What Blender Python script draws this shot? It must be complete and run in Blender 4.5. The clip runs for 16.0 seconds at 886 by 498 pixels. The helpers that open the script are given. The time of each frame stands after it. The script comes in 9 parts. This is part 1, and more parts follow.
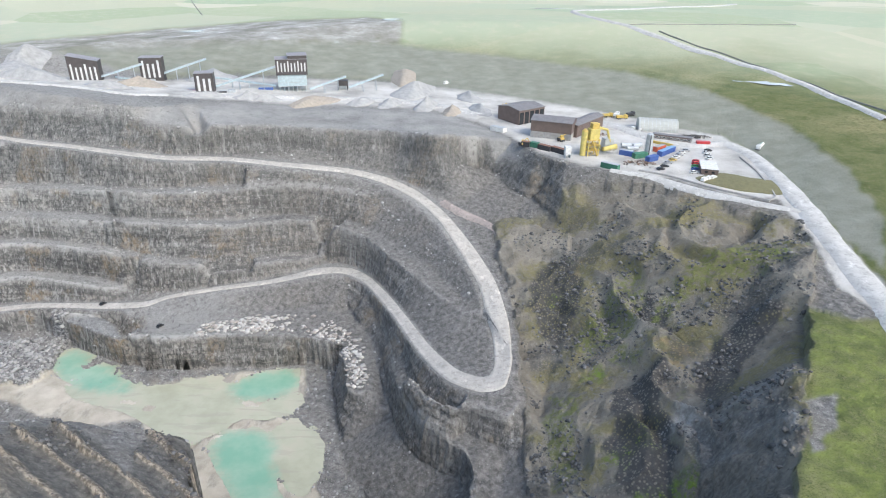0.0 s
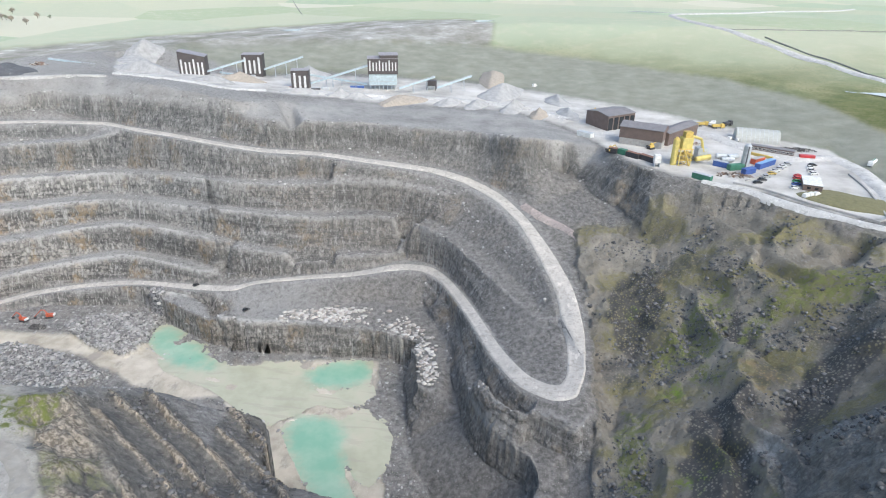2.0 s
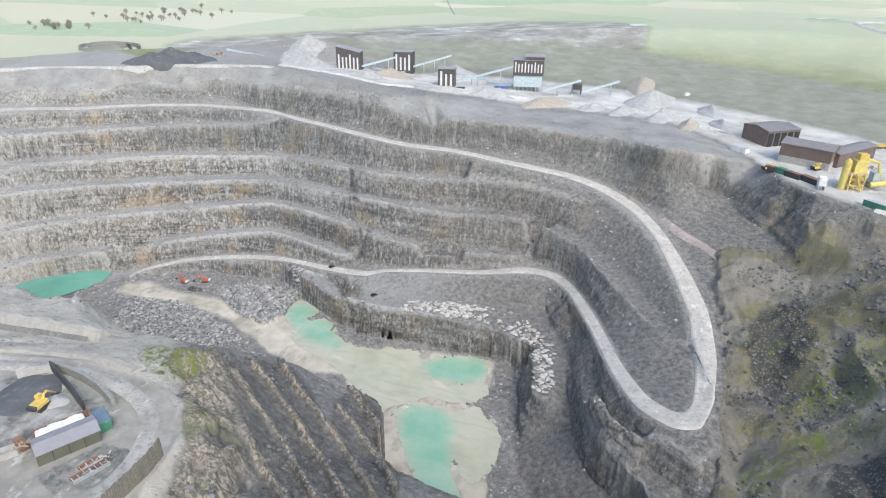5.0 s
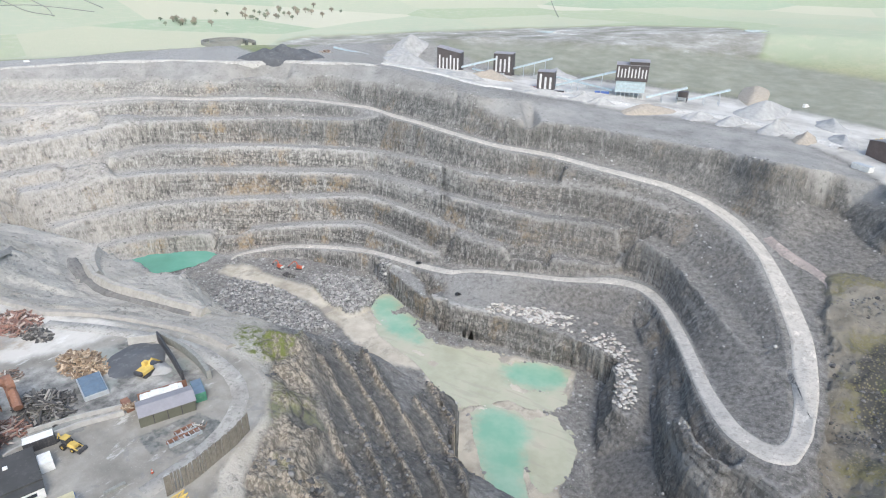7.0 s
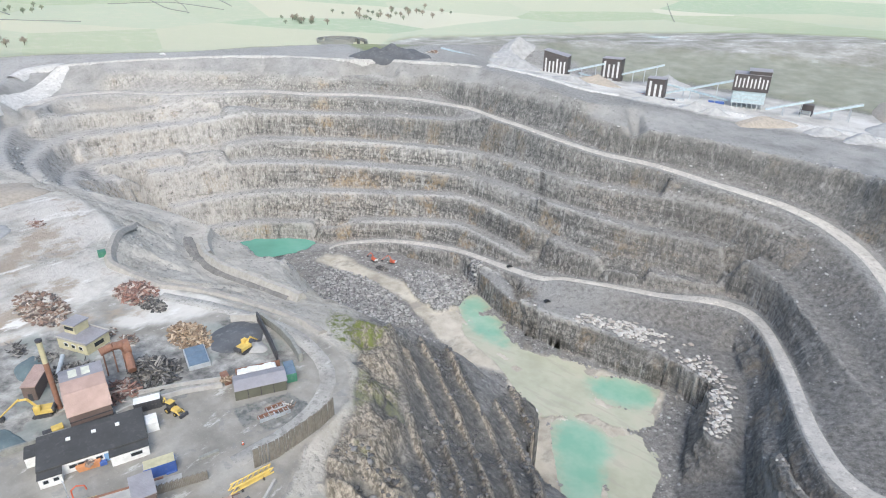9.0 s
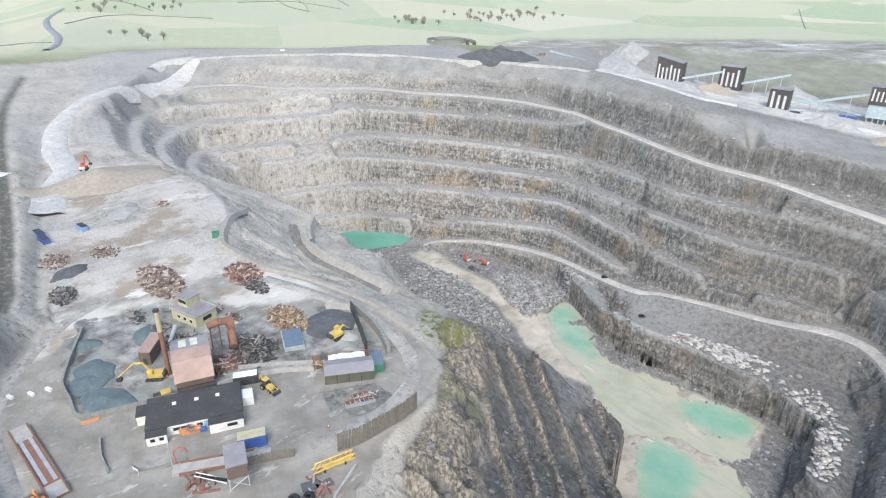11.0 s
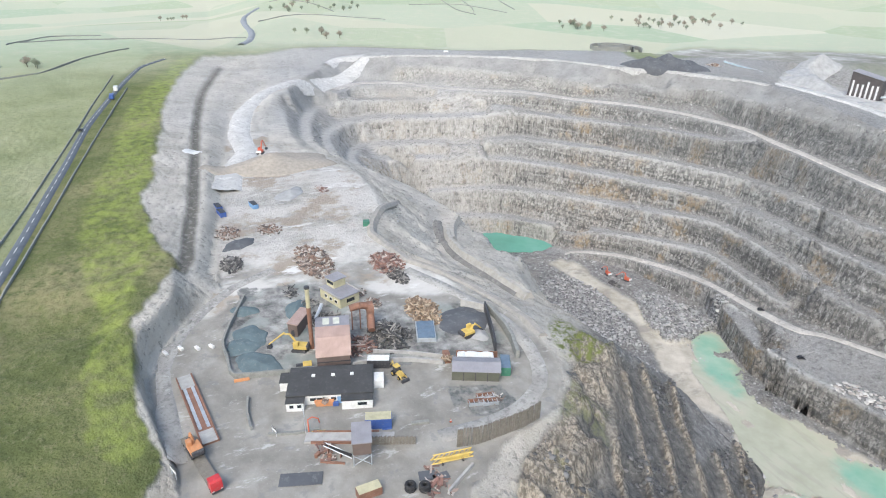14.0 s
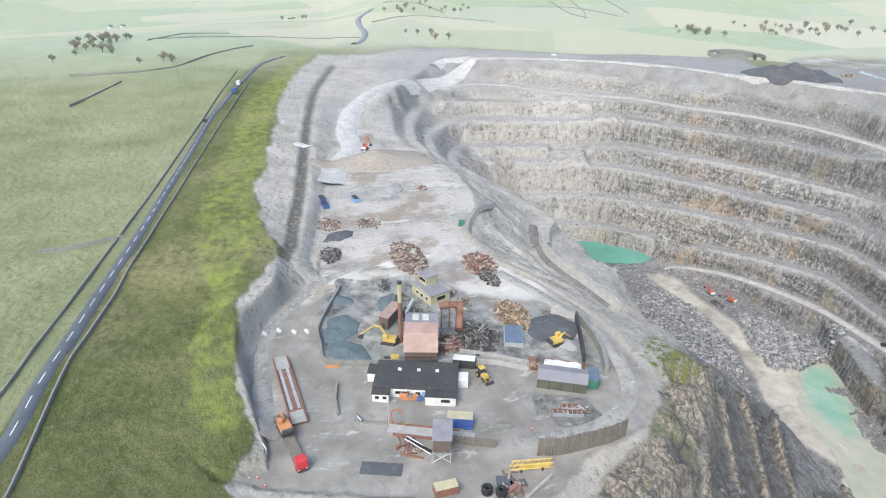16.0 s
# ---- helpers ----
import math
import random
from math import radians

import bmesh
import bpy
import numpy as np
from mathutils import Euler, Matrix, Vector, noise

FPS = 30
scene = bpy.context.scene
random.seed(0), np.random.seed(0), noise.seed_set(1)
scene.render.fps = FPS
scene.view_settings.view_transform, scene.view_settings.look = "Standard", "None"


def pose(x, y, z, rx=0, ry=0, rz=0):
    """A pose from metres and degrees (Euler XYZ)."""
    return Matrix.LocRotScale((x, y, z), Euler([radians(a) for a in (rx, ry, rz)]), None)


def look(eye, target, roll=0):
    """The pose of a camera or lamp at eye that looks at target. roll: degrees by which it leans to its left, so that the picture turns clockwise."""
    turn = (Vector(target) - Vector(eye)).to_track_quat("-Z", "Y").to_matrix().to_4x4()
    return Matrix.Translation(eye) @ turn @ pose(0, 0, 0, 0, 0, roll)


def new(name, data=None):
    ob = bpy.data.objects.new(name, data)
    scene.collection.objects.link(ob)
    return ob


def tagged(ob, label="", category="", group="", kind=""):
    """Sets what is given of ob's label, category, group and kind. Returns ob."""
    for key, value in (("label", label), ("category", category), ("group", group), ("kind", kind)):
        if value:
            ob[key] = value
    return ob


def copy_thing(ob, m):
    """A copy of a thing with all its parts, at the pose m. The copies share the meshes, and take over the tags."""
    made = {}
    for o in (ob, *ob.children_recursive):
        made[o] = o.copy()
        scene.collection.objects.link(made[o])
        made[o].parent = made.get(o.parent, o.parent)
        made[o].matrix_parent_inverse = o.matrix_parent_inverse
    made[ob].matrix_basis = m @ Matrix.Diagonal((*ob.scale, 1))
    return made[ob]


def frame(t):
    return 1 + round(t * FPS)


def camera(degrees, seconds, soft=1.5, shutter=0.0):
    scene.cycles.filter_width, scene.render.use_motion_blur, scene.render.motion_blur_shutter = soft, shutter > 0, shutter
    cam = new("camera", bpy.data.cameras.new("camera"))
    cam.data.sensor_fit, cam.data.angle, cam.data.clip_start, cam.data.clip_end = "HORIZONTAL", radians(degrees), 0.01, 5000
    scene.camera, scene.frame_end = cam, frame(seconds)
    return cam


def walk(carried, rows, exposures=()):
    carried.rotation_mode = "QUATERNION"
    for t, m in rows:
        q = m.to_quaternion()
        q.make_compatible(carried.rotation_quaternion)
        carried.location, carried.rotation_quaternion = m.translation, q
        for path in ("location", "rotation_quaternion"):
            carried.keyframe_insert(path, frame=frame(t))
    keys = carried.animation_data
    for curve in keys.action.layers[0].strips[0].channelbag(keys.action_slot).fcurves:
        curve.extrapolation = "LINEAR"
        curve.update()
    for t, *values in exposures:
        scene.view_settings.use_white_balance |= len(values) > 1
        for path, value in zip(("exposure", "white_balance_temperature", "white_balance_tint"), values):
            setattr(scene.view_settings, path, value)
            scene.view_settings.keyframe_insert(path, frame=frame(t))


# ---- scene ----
cam = camera(71.75, 16.0, 1.1)
EYE = 100.0  # the drone hovers and turns on the spot
TURNS = [  # seconds, yaw, pitch, roll
    (0.0, 0.00, -25.61, 0.93), (0.5, 2.09, -25.60, 0.90), (1.0, 4.04, -25.60, 0.89), (1.5, 6.06, -25.58, 0.88),
    (2.0, 8.08, -25.58, 0.88), (2.5, 10.29, -25.59, 0.88), (3.0, 12.50, -25.60, 0.88), (3.5, 14.71, -25.62, 0.89),
    (4.0, 16.89, -25.63, 0.89), (6.5, 27.95, -25.69, 0.93), (7.0, 30.27, -25.67, 0.94), (7.5, 32.68, -25.67, 0.98),
    (8.0, 35.04, -25.66, 1.00), (8.5, 37.39, -25.65, 1.03), (9.0, 39.78, -25.65, 1.06), (11.5, 51.85, -25.65, 1.06),
    (12.0, 54.24, -25.63, 1.02), (12.5, 56.66, -25.63, 0.99), (13.0, 59.09, -25.61, 0.97), (13.5, 61.44, -25.60, 0.97),
    (14.0, 63.88, -25.58, 0.94), (14.5, 66.33, -25.57, 0.88), (15.0, 68.76, -25.55, 0.85), (15.5, 71.21, -25.54, 0.80),
    (16.0, 73.55, -25.52, 0.77),
]


def drone(yaw, pitch, roll):
    ya, pi = radians(yaw), radians(pitch)
    ahead = Vector((-math.sin(ya) * math.cos(pi), math.cos(ya) * math.cos(pi), math.sin(pi)))
    return look((0, 0, EYE), Vector((0, 0, EYE)) + 100 * ahead, ROLLSIGN * roll)


ROLLSIGN = 1
walk(cam, [(t, drone(a, b, c)) for t, a, b, c in TURNS], [(0.0, 0.78, 6100, 6.5), (16.0, 0.78, 6100, 6.5)])

# ---- light ----
world = bpy.data.worlds.new("sky")
scene.world = world
world.use_nodes = True
wn = world.node_tree.nodes
sky = wn.new("ShaderNodeTexSky")
sky.sky_type = "NISHITA"
sky.sun_disc = False
sky.sun_elevation, sky.sun_rotation = radians(46), radians(135)
sky.dust_density, sky.air_density, sky.ozone_density = 4.0, 1.2, 1.0
wn["Background"].inputs["Strength"].default_value = 0.15
world.node_tree.links.new(sky.outputs[0], wn["Background"].inputs["Color"])
sun = new("sun", bpy.data.lights.new("sun", "SUN"))
sun.data.energy, sun.data.angle, sun.data.color = 0.8, radians(32), (1.0, 0.98, 0.95)
sun.matrix_world = look((0, 0, 300), (-150, 150, 300 - 225))

# ---- land: plan lines of crests, toes and road edges (x, y, z in metres) ----
LINES = {}


def spline(pts, step):
    """Points along a smooth line through pts, about step apart."""
    p = np.array(pts, float)
    if len(p) < 3:
        n = max(2, int(np.linalg.norm(p[1] - p[0]) / step) + 1)
        return p[0] + (p[1] - p[0]) * np.linspace(0, 1, n)[:, None]
    q = np.vstack([2 * p[0] - p[1], p, 2 * p[-1] - p[-2]])
    out = []
    for i in range(1, len(q) - 2):
        n = max(2, int(np.linalg.norm(q[i + 1] - q[i]) / step))
        u = np.arange(n)[:, None] / n
        a, b, c, d = q[i - 1], q[i], q[i + 1], q[i + 2]
        m1, m2 = (c - a) * 0.35, (d - b) * 0.35
        out.append((2 * u**3 - 3 * u**2 + 1) * b + (u**3 - 2 * u**2 + u) * m1 + (3 * u**2 - 2 * u**3) * c + (u**3 - u**2) * m2)
    return np.vstack(out + [p[-1:]])


def ridge_line(name, pts):
    LINES[name] = spline(pts, 3.0)


ridge_line("floor_toe_east", [(-15.3, 152.5, -90), (-27.8, 172, -90), (-38.3, 186.9, -90), (-43.6, 202.9, -90), (-47, 217.2, -90), (-46.2, 219.1, -90), (-51.1, 232.9, -90), (-62.6, 250.2, -90), (-85.7, 251.9, -90), (-91.4, 251.7, -90), (-109.1, 253.6, -90), (-135.2, 247.3, -90), (-155.5, 254.8, -90), (-165.2, 264.3, -90), (-174.9, 273.9, -90), (-190.2, 280, -90), (-211.9, 282.7, -90), (-238.2, 272.3, -90), (-260.1, 269, -90), (-290.5, 262.4, -90), (-309, 253.7, -90)])
ridge_line("strip_crest", [(-216.2, 280, -77.5), (-198.7, 276.7, -75.5), (-185.5, 274.9, -74.5), (-176.8, 272.7, -74), (-169.5, 268, -74), (-160.4, 258.8, -74), (-149.6, 255.1, -74), (-135.3, 254.5, -74), (-108.3, 257.8, -74), (-85.7, 258.5, -74), (-100.6, 260.6, -74), (-74.3, 258.3, -74), (-56.9, 253.3, -74), (-48.4, 241.7, -74), (-43.8, 229.5, -74), (-42, 217.3, -74), (-34.5, 213.6, -74), (-29.4, 216.4, -73)])
ridge_line("strip_toe", [(-165.8, 273.1, -73), (-140.7, 268.2, -72.9), (-113.1, 273.2, -72.7), (-91.3, 280.4, -72.6), (-99.7, 278.3, -72.5), (-73.9, 283.8, -72.5), (-57.6, 277.9, -72.5), (-41.8, 259.9, -72.4), (-33.9, 240.8, -72.4), (-29.4, 216.4, -73)])
ridge_line("road_m_outer", [(-309.7, 246.8, -90), (-306.6, 257, -88), (-280, 274.2, -84), (-246.7, 283, -80), (-219.1, 284.4, -77), (-188.7, 279, -74), (-169, 275.9, -72), (-155.9, 277, -71), (-146.2, 283.3, -69), (-117.2, 288.7, -66), (-93.4, 292.2, -64), (-69.4, 296.6, -61), (-55.4, 297.2, -60), (-41.3, 283.7, -59), (-24.9, 250.1, -56), (-9.6, 210.6, -51), (2.1, 188.6, -47), (14.5, 179.1, -45), (24.9, 180.7, -44), (29.5, 197.5, -43)])
ridge_line("road_m_inner", [(-317.2, 253.5, -90), (-312.1, 262, -88), (-287.2, 281.7, -84), (-253, 290.6, -80), (-225.8, 293.2, -77), (-195.8, 289.3, -74), (-160.5, 287.4, -71), (-149.1, 290.5, -69), (-119.9, 296.9, -66), (-95.8, 301.2, -64), (-72.2, 311.5, -61), (-58, 313.6, -60), (-41.9, 301.8, -59), (-23.4, 266.2, -56), (-5.2, 221.9, -51), (6.6, 198.7, -47), (15.2, 192.2, -45.5), (19.3, 195.6, -44.5), (19.9, 213.7, -43.5), (17.4, 232.9, -41)])
ridge_line("upper_road_outer", [(17.4, 232.9, -41), (14.4, 250.5, -37), (4.5, 276.2, -32), (-5.9, 299.8, -27.5), (-20.7, 320.9, -24), (-41.3, 336.8, -20), (-61.6, 342.2, -17), (-94.2, 341, -13.7), (-128, 344.7, -11.7), (-157.8, 337.5, -9.6), (-190.7, 339.4, -7.3), (-227.6, 347.7, -5.7), (-253.2, 351.8, -5), (-275.4, 360.9, -4.6), (-323.5, 352.9, -3.3), (-363.3, 332.8, -2.8), (-399, 308.1, -3.7), (-440.2, 287.6, -4.2), (-478.9, 233.8, -4.2), (-505.6, 202.7, -2.1), (-515.5, 174.8, -2.4), (-490.5, 141.8, -3.4)])
ridge_line("upper_road_inner", [(29.5, 197.5, -43), (30, 226.1, -40), (25.8, 255.5, -36.5), (16.2, 286.8, -32), (3.1, 317.9, -27.5), (-11.9, 339.7, -24), (-32.8, 352.5, -20), (-57.3, 358.4, -17), (-98.3, 357.9, -13.6), (-133, 360, -11.6), (-164.6, 354, -9.6), (-199.6, 357.5, -7.4), (-237.9, 365.5, -5.8), (-264, 368.9, -5), (-286.7, 376, -4.6), (-334.5, 365.2, -3.3), (-375.7, 344.6, -2.8), (-414.1, 320.4, -3.7), (-454.9, 297.9, -4.2), (-494.8, 241.3, -4.2), (-523, 209.6, -2.1), (-539.1, 172.1, -3), (-522, 135.9, -4.3)])
ridge_line("a_crest", [(-387.2, 191.8, -81.9), (-378.8, 211.6, -80.5), (-363.5, 232.3, -79), (-328.5, 257.7, -77.5), (-287.3, 283.1, -72.3), (-239.5, 299.1, -66.1), (-208.1, 294.3, -65.3), (-178.8, 289.1, -65.9), (-168.2, 299.1, -72.5)])
ridge_line("a_toe", [(-387.3, 180.5, -82.1), (-397.2, 197.8, -81.9), (-388, 217.7, -80.4), (-371.9, 238.4, -79), (-336.2, 264.4, -77.5), (-294.3, 290.4, -72.3), (-246.2, 307.6, -66.1), (-210.9, 304.8, -65.4), (-184.5, 298.1, -66.4), (-165.4, 290.6, -67.4), (-143.6, 292.6, -68), (-120.8, 299.5, -66.4), (-105.4, 301.4, -65)])
ridge_line("b_crest", [(-402.9, 182, -65.1), (-397.2, 210.1, -64.1), (-378.8, 237.5, -62), (-346.6, 265.7, -60.2), (-295.7, 293.5, -56.8), (-243.5, 311, -51), (-197.9, 305.1, -50.3), (-148.5, 295.7, -53.6), (-110.2, 300.2, -55.9), (-78, 309.7, -56.6), (-64, 320.9, -59)])
ridge_line("b_toe", [(-415.3, 185, -65.1), (-403.1, 218, -63.9), (-388.4, 244.3, -62), (-354.7, 272.6, -60.2), (-303.6, 301.8, -56.7), (-250.9, 320.6, -51), (-204.3, 314.8, -50.3), (-151.9, 304, -53.7), (-112.6, 308, -55.7), (-79.5, 316.9, -56.6), (-63, 324.7, -59)])
ridge_line("c_crest", [(-431.5, 152.3, -43.7), (-421.6, 189.5, -43.8), (-407.5, 225.2, -43.7), (-392.5, 246.3, -43.6), (-356.8, 277, -43.7), (-305.7, 305.5, -42.7), (-251.7, 322.1, -39.5), (-205.3, 315.9, -37.8), (-152.7, 310.5, -37.3), (-117.2, 312.8, -37.8), (-87.1, 322.7, -38.1), (-63.4, 317.8, -39), (-42.4, 304.5, -41), (-20.6, 276.1, -43), (-2.4, 249.4, -44), (9.6, 232, -43), (18, 229.6, -41.5)])
ridge_line("c_toe", [(-444.5, 158.1, -43.7), (-434, 196.1, -43.8), (-418.9, 232.4, -43.7), (-402.7, 253.4, -43.6), (-367.3, 285.8, -43.6), (-315.8, 316, -42.7), (-261.6, 335, -39.5), (-213.1, 327.9, -37.8), (-158, 320.5, -37.3), (-121.5, 323, -38.1), (-90.7, 333.6, -38.6), (-59.9, 327.4, -39), (-35.5, 310.1, -40), (-15.2, 286, -41.5), (2.3, 260, -42.5), (12.5, 240.1, -42)])
ridge_line("d_crest", [(-444, 159.8, -37), (-438.4, 191.4, -36.5), (-417.7, 231.1, -34.4), (-406.6, 263.3, -31.7), (-368.1, 288.7, -30.6), (-340.9, 307.9, -30), (-301.3, 325.9, -29.5), (-266.7, 335.4, -27.9), (-227.2, 334.9, -25.6), (-176.7, 323.9, -23.9), (-142, 324.8, -23.7), (-145.7, 325.3, -23.8), (-112.9, 333.4, -23.5), (-74.2, 335.8, -24), (-43.9, 329.6, -25)])
ridge_line("d_toe", [(-462.6, 166.4, -37), (-455.4, 198.6, -36.5), (-432.6, 238.9, -34.4), (-418.3, 271.6, -31.6), (-378.9, 297.8, -30.6), (-349.9, 316.4, -30), (-309.3, 334.8, -29.5), (-274.7, 345.6, -27.9), (-233.9, 344.8, -25.6), (-182.3, 333.8, -23.9), (-146.6, 334.5, -23.8), (-149.3, 334.6, -23.8), (-115.9, 343.6, -23.7), (-76.1, 345.4, -24), (-48.5, 340.7, -25)])
ridge_line("e_crest", [(-457.8, 131.7, -21.4), (-469.7, 159.2, -21.3), (-463.8, 186.5, -21.1), (-444.2, 228.3, -19.6), (-422.9, 273.2, -15.7), (-373.4, 306.4, -14.1), (-328.8, 332.8, -12.7), (-285, 346.1, -10.2), (-261.4, 356, -8.3)])
ridge_line("e_toe", [(-480.7, 138.5, -21.4), (-490.3, 166.1, -21.3), (-480.4, 193.1, -21.1), (-458.5, 235.4, -19.6), (-436.8, 282.9, -15.7), (-383.1, 314.9, -14.1), (-336.3, 340.7, -12.7), (-294.2, 357.5, -10.8), (-263.7, 352.2, -5)])
ridge_line("scarp_low", [(-525.6, 207.6, 6.1), (-513.1, 241.8, 5.4), (-471.8, 286, 4.1), (-462.7, 305, 4.1), (-414.1, 321.8, 4.1), (-385.9, 355.4, 5.5), (-355.4, 362.6, 4.8), (-321.8, 378, 2), (-244.7, 366.6, -3), (-199.9, 359.2, -5.1), (-157.2, 353.7, -7)])
ridge_line("scarp_high", [(-528, 209.6, 9.7), (-512.8, 242.5, 8.8), (-472.9, 287.4, 7.3), (-462.1, 305.2, 7.3), (-414.1, 322.3, 7.6), (-384.9, 355, 10.2), (-355, 362.8, 11), (-322.4, 379.4, 11.4), (-245.3, 374.4, 11.8), (-200.2, 366.3, 9.9), (-156.9, 358.4, 5.8), (-116, 367.6, 5.2), (-78.5, 368.7, 3.4), (-29.9, 365.4, 3), (-2.4, 348.4, 6.6), (25, 364.4, 0.3)])
ridge_line("wall_e_bench", [(-146.4, 360.8, -7.5), (-112.7, 362.1, -9.4), (-78.5, 363.4, -10), (-29.8, 360.7, -9.1), (-2.1, 342.6, -7.5), (22.1, 360.1, -18), (46.1, 324.9, -22), (55.6, 324.4, -23)])
ridge_line("wall_e_foot", [(-29.1, 348.9, -18), (-8.5, 339.1, -22), (4.7, 327.3, -25), (20.2, 313.2, -28), (32.3, 288.7, -31), (33.6, 269.7, -33)])
ridge_line("rim_road", [(-462.7, 89.9, 6.4), (-518.7, 125.6, 7.7), (-570.9, 165.8, 11), (-564.7, 191.6, 14.4), (-529.9, 239.7, 17.9), (-487.9, 303.3, 18.8), (-447.9, 334.3, 19.6), (-400.3, 353.7, 20.1), (-365, 376.7, 20.9), (-326.2, 390.5, 21.6), (-297.6, 399.5, 21.7), (-256.5, 385.2, 20.5), (-220, 375.1, 17.9), (-188.2, 364.9, 15.6), (-170.8, 379.2, 13.7), (-146.7, 410.8, 9), (-106.5, 431.6, 4), (-58.8, 430.6, 3), (-11.1, 429.7, 2), (15.9, 403.1, 1), (34.7, 379.3, 0), (54.8, 332.1, 0), (75.5, 310, 0), (96.1, 298.2, 0), (115.7, 288, 0), (135.1, 267.8, 0), (152.7, 250.6, 0)])
ridge_line("plant_back", [(-333.6, 506.6, 9), (-290.2, 501.6, 7), (-224.9, 508, 6), (-179.4, 539.1, 5), (-110.6, 534.8, 4), (-42.4, 528.1, 3), (0.6, 519.6, 2), (50, 491.7, 1), (109.8, 456.4, 0), (154, 401.1, 0), (177, 384.1, 0), (180.2, 323.3, 0), (163.2, 256.3, 0), (159.7, 220.3, 0), (152.2, 187.6, 0)])
ridge_line("bank_top", [(-416.9, 387, 21), (-392.8, 464.2, 23), (-340.2, 523.2, 22), (-310.3, 596, 24), (-217.7, 633.7, 22), (-132.2, 652.6, 20), (-53, 668.2, 16), (61.6, 628.4, 11), (157.2, 564.3, 9), (203.7, 486.6, 8), (217.3, 382, 7), (202.7, 296.4, 6), (182.9, 235.4, 5)])
ridge_line("moor_edge", [(152.7, 250.6, 0), (135.3, 199.9, 0), (121.1, 173.1, -1), (106.4, 147.3, -1), (94.1, 126.9, -1), (82.5, 106.7, -1), (74.8, 93.3, -1)])
ridge_line("spoil_crest", [(152.7, 250.6, 0), (129.2, 201.6, -1), (112.6, 167.5, -2), (93.7, 132.8, -2), (84.5, 115.2, -2), (73.2, 94.1, -2)])
ridge_line("moor_near", [(139.2, 165.1, 0), (92.6, 92.7, 0), (104.1, 125.9, 0), (127, 164.7, 0)])
ridge_line("gully", [(27.8, 284.5, -33), (46, 266.9, -36), (52, 242.9, -38), (48.5, 215, -41), (41.5, 196.9, -45), (37.1, 178.2, -49), (32.9, 159.5, -53), (29.4, 141.4, -57)])
ridge_line("spoil_low", [(58.5, 292, -24), (67.3, 268.1, -27), (71, 235.9, -28), (67.3, 208.5, -31), (63.3, 186.1, -34), (56.6, 159.9, -38), (51.1, 142.7, -41), (47.7, 130.1, -44)])
ridge_line("spoil_mid", [(84.4, 279.1, -12), (92, 247.7, -14), (94.9, 214.9, -16), (92.4, 188.7, -18), (85.7, 164.3, -20), (77.5, 143.2, -23), (71.7, 128.1, -26), (66.9, 116.1, -28)])
ridge_line("spoil_high", [(120.2, 268, -4), (121.2, 231.7, -6), (115, 199.1, -7), (103.9, 171.5, -9), (92.7, 148.3, -10), (83.7, 130.7, -12), (75.6, 115.1, -13), (70.2, 103.7, -14)])
ridge_line("hairpin_platform", [(28.8, 176.9, -46), (24, 168.3, -46.5), (14.3, 173.1, -47), (4.2, 177.5, -47.5), (-5.2, 182.9, -48.5), (-13.1, 198.5, -50)])
ridge_line("hairpin_foot", [(22.8, 165.6, -57), (14.6, 170, -57), (4.4, 178.6, -57.5), (-3.2, 187.3, -58), (-9.6, 199.3, -59), (-16.3, 225.3, -61), (-21.6, 255.4, -62.5), (-30.5, 278.8, -63.5), (-43.2, 297.4, -64.5)])
ridge_line("hairpin_bench", [(9.7, 141.4, -60), (11.6, 154.8, -59), (8.8, 164.4, -59), (2.4, 169.8, -59.5), (-5, 176.9, -60), (-11.4, 186.3, -61), (-17.6, 204.1, -63), (-23.1, 232.9, -65), (-31.5, 264.1, -66.5), (-43.6, 287.4, -67), (-58.5, 303.6, -67.5)])
ridge_line("hairpin_bench_foot", [(7, 156.4, -72), (7.7, 164.6, -72), (1.5, 170.4, -73), (-7.1, 176.9, -74), (-14.2, 185.9, -75), (-20, 201.2, -77), (-26, 221.5, -77), (-31.4, 239.2, -74.5), (-37.4, 259.1, -73.5), (-50.8, 282.4, -73)])
ridge_line("track_side", [(19, 143.4, -62), (21.8, 156, -60), (23.6, 163.5, -57), (24.7, 167.1, -50)])
ridge_line("yard_edge_east", [(-288.2, 89.9, 1), (-261.1, 89.8, 1), (-229.6, 82.7, 1), (-217.8, 73.6, 0.5), (-196.4, 73.1, 0), (-169.3, 81.9, 0), (-144.9, 88.5, 0), (-131.3, 92.5, 0), (-113.8, 90.7, 0), (-102.6, 85.8, 0), (-94.3, 77.6, 0), (-92, 66.9, 0), (-89, 59.3, 0), (-80.3, 45.2, 0)])
ridge_line("ridge_edge", [(-118.4, 117.3, -8), (-119.3, 136.1, -22), (-114.2, 148.3, -33), (-102.7, 150, -38), (-93.2, 152.9, -42), (-84.6, 155, -46), (-66.5, 134.9, -50)])
ridge_line("ridge_mid", [(-102.9, 100.4, -6), (-96.8, 104.6, -14), (-89.9, 105.7, -20), (-82.2, 103.5, -24)])
ridge_line("ridge_top", [(-101.4, 89.3, 0), (-90.4, 83.3, -2), (-84.1, 74.5, -4), (-77.9, 67.6, -6)])
ridge_line("white_outer", [(-317.4, 29.3, 0), (-360.6, 38.2, 0), (-390, 42.6, 1), (-439, 52.8, 2.5), (-483.9, 73, 5), (-513, 98.6, 7.2)])
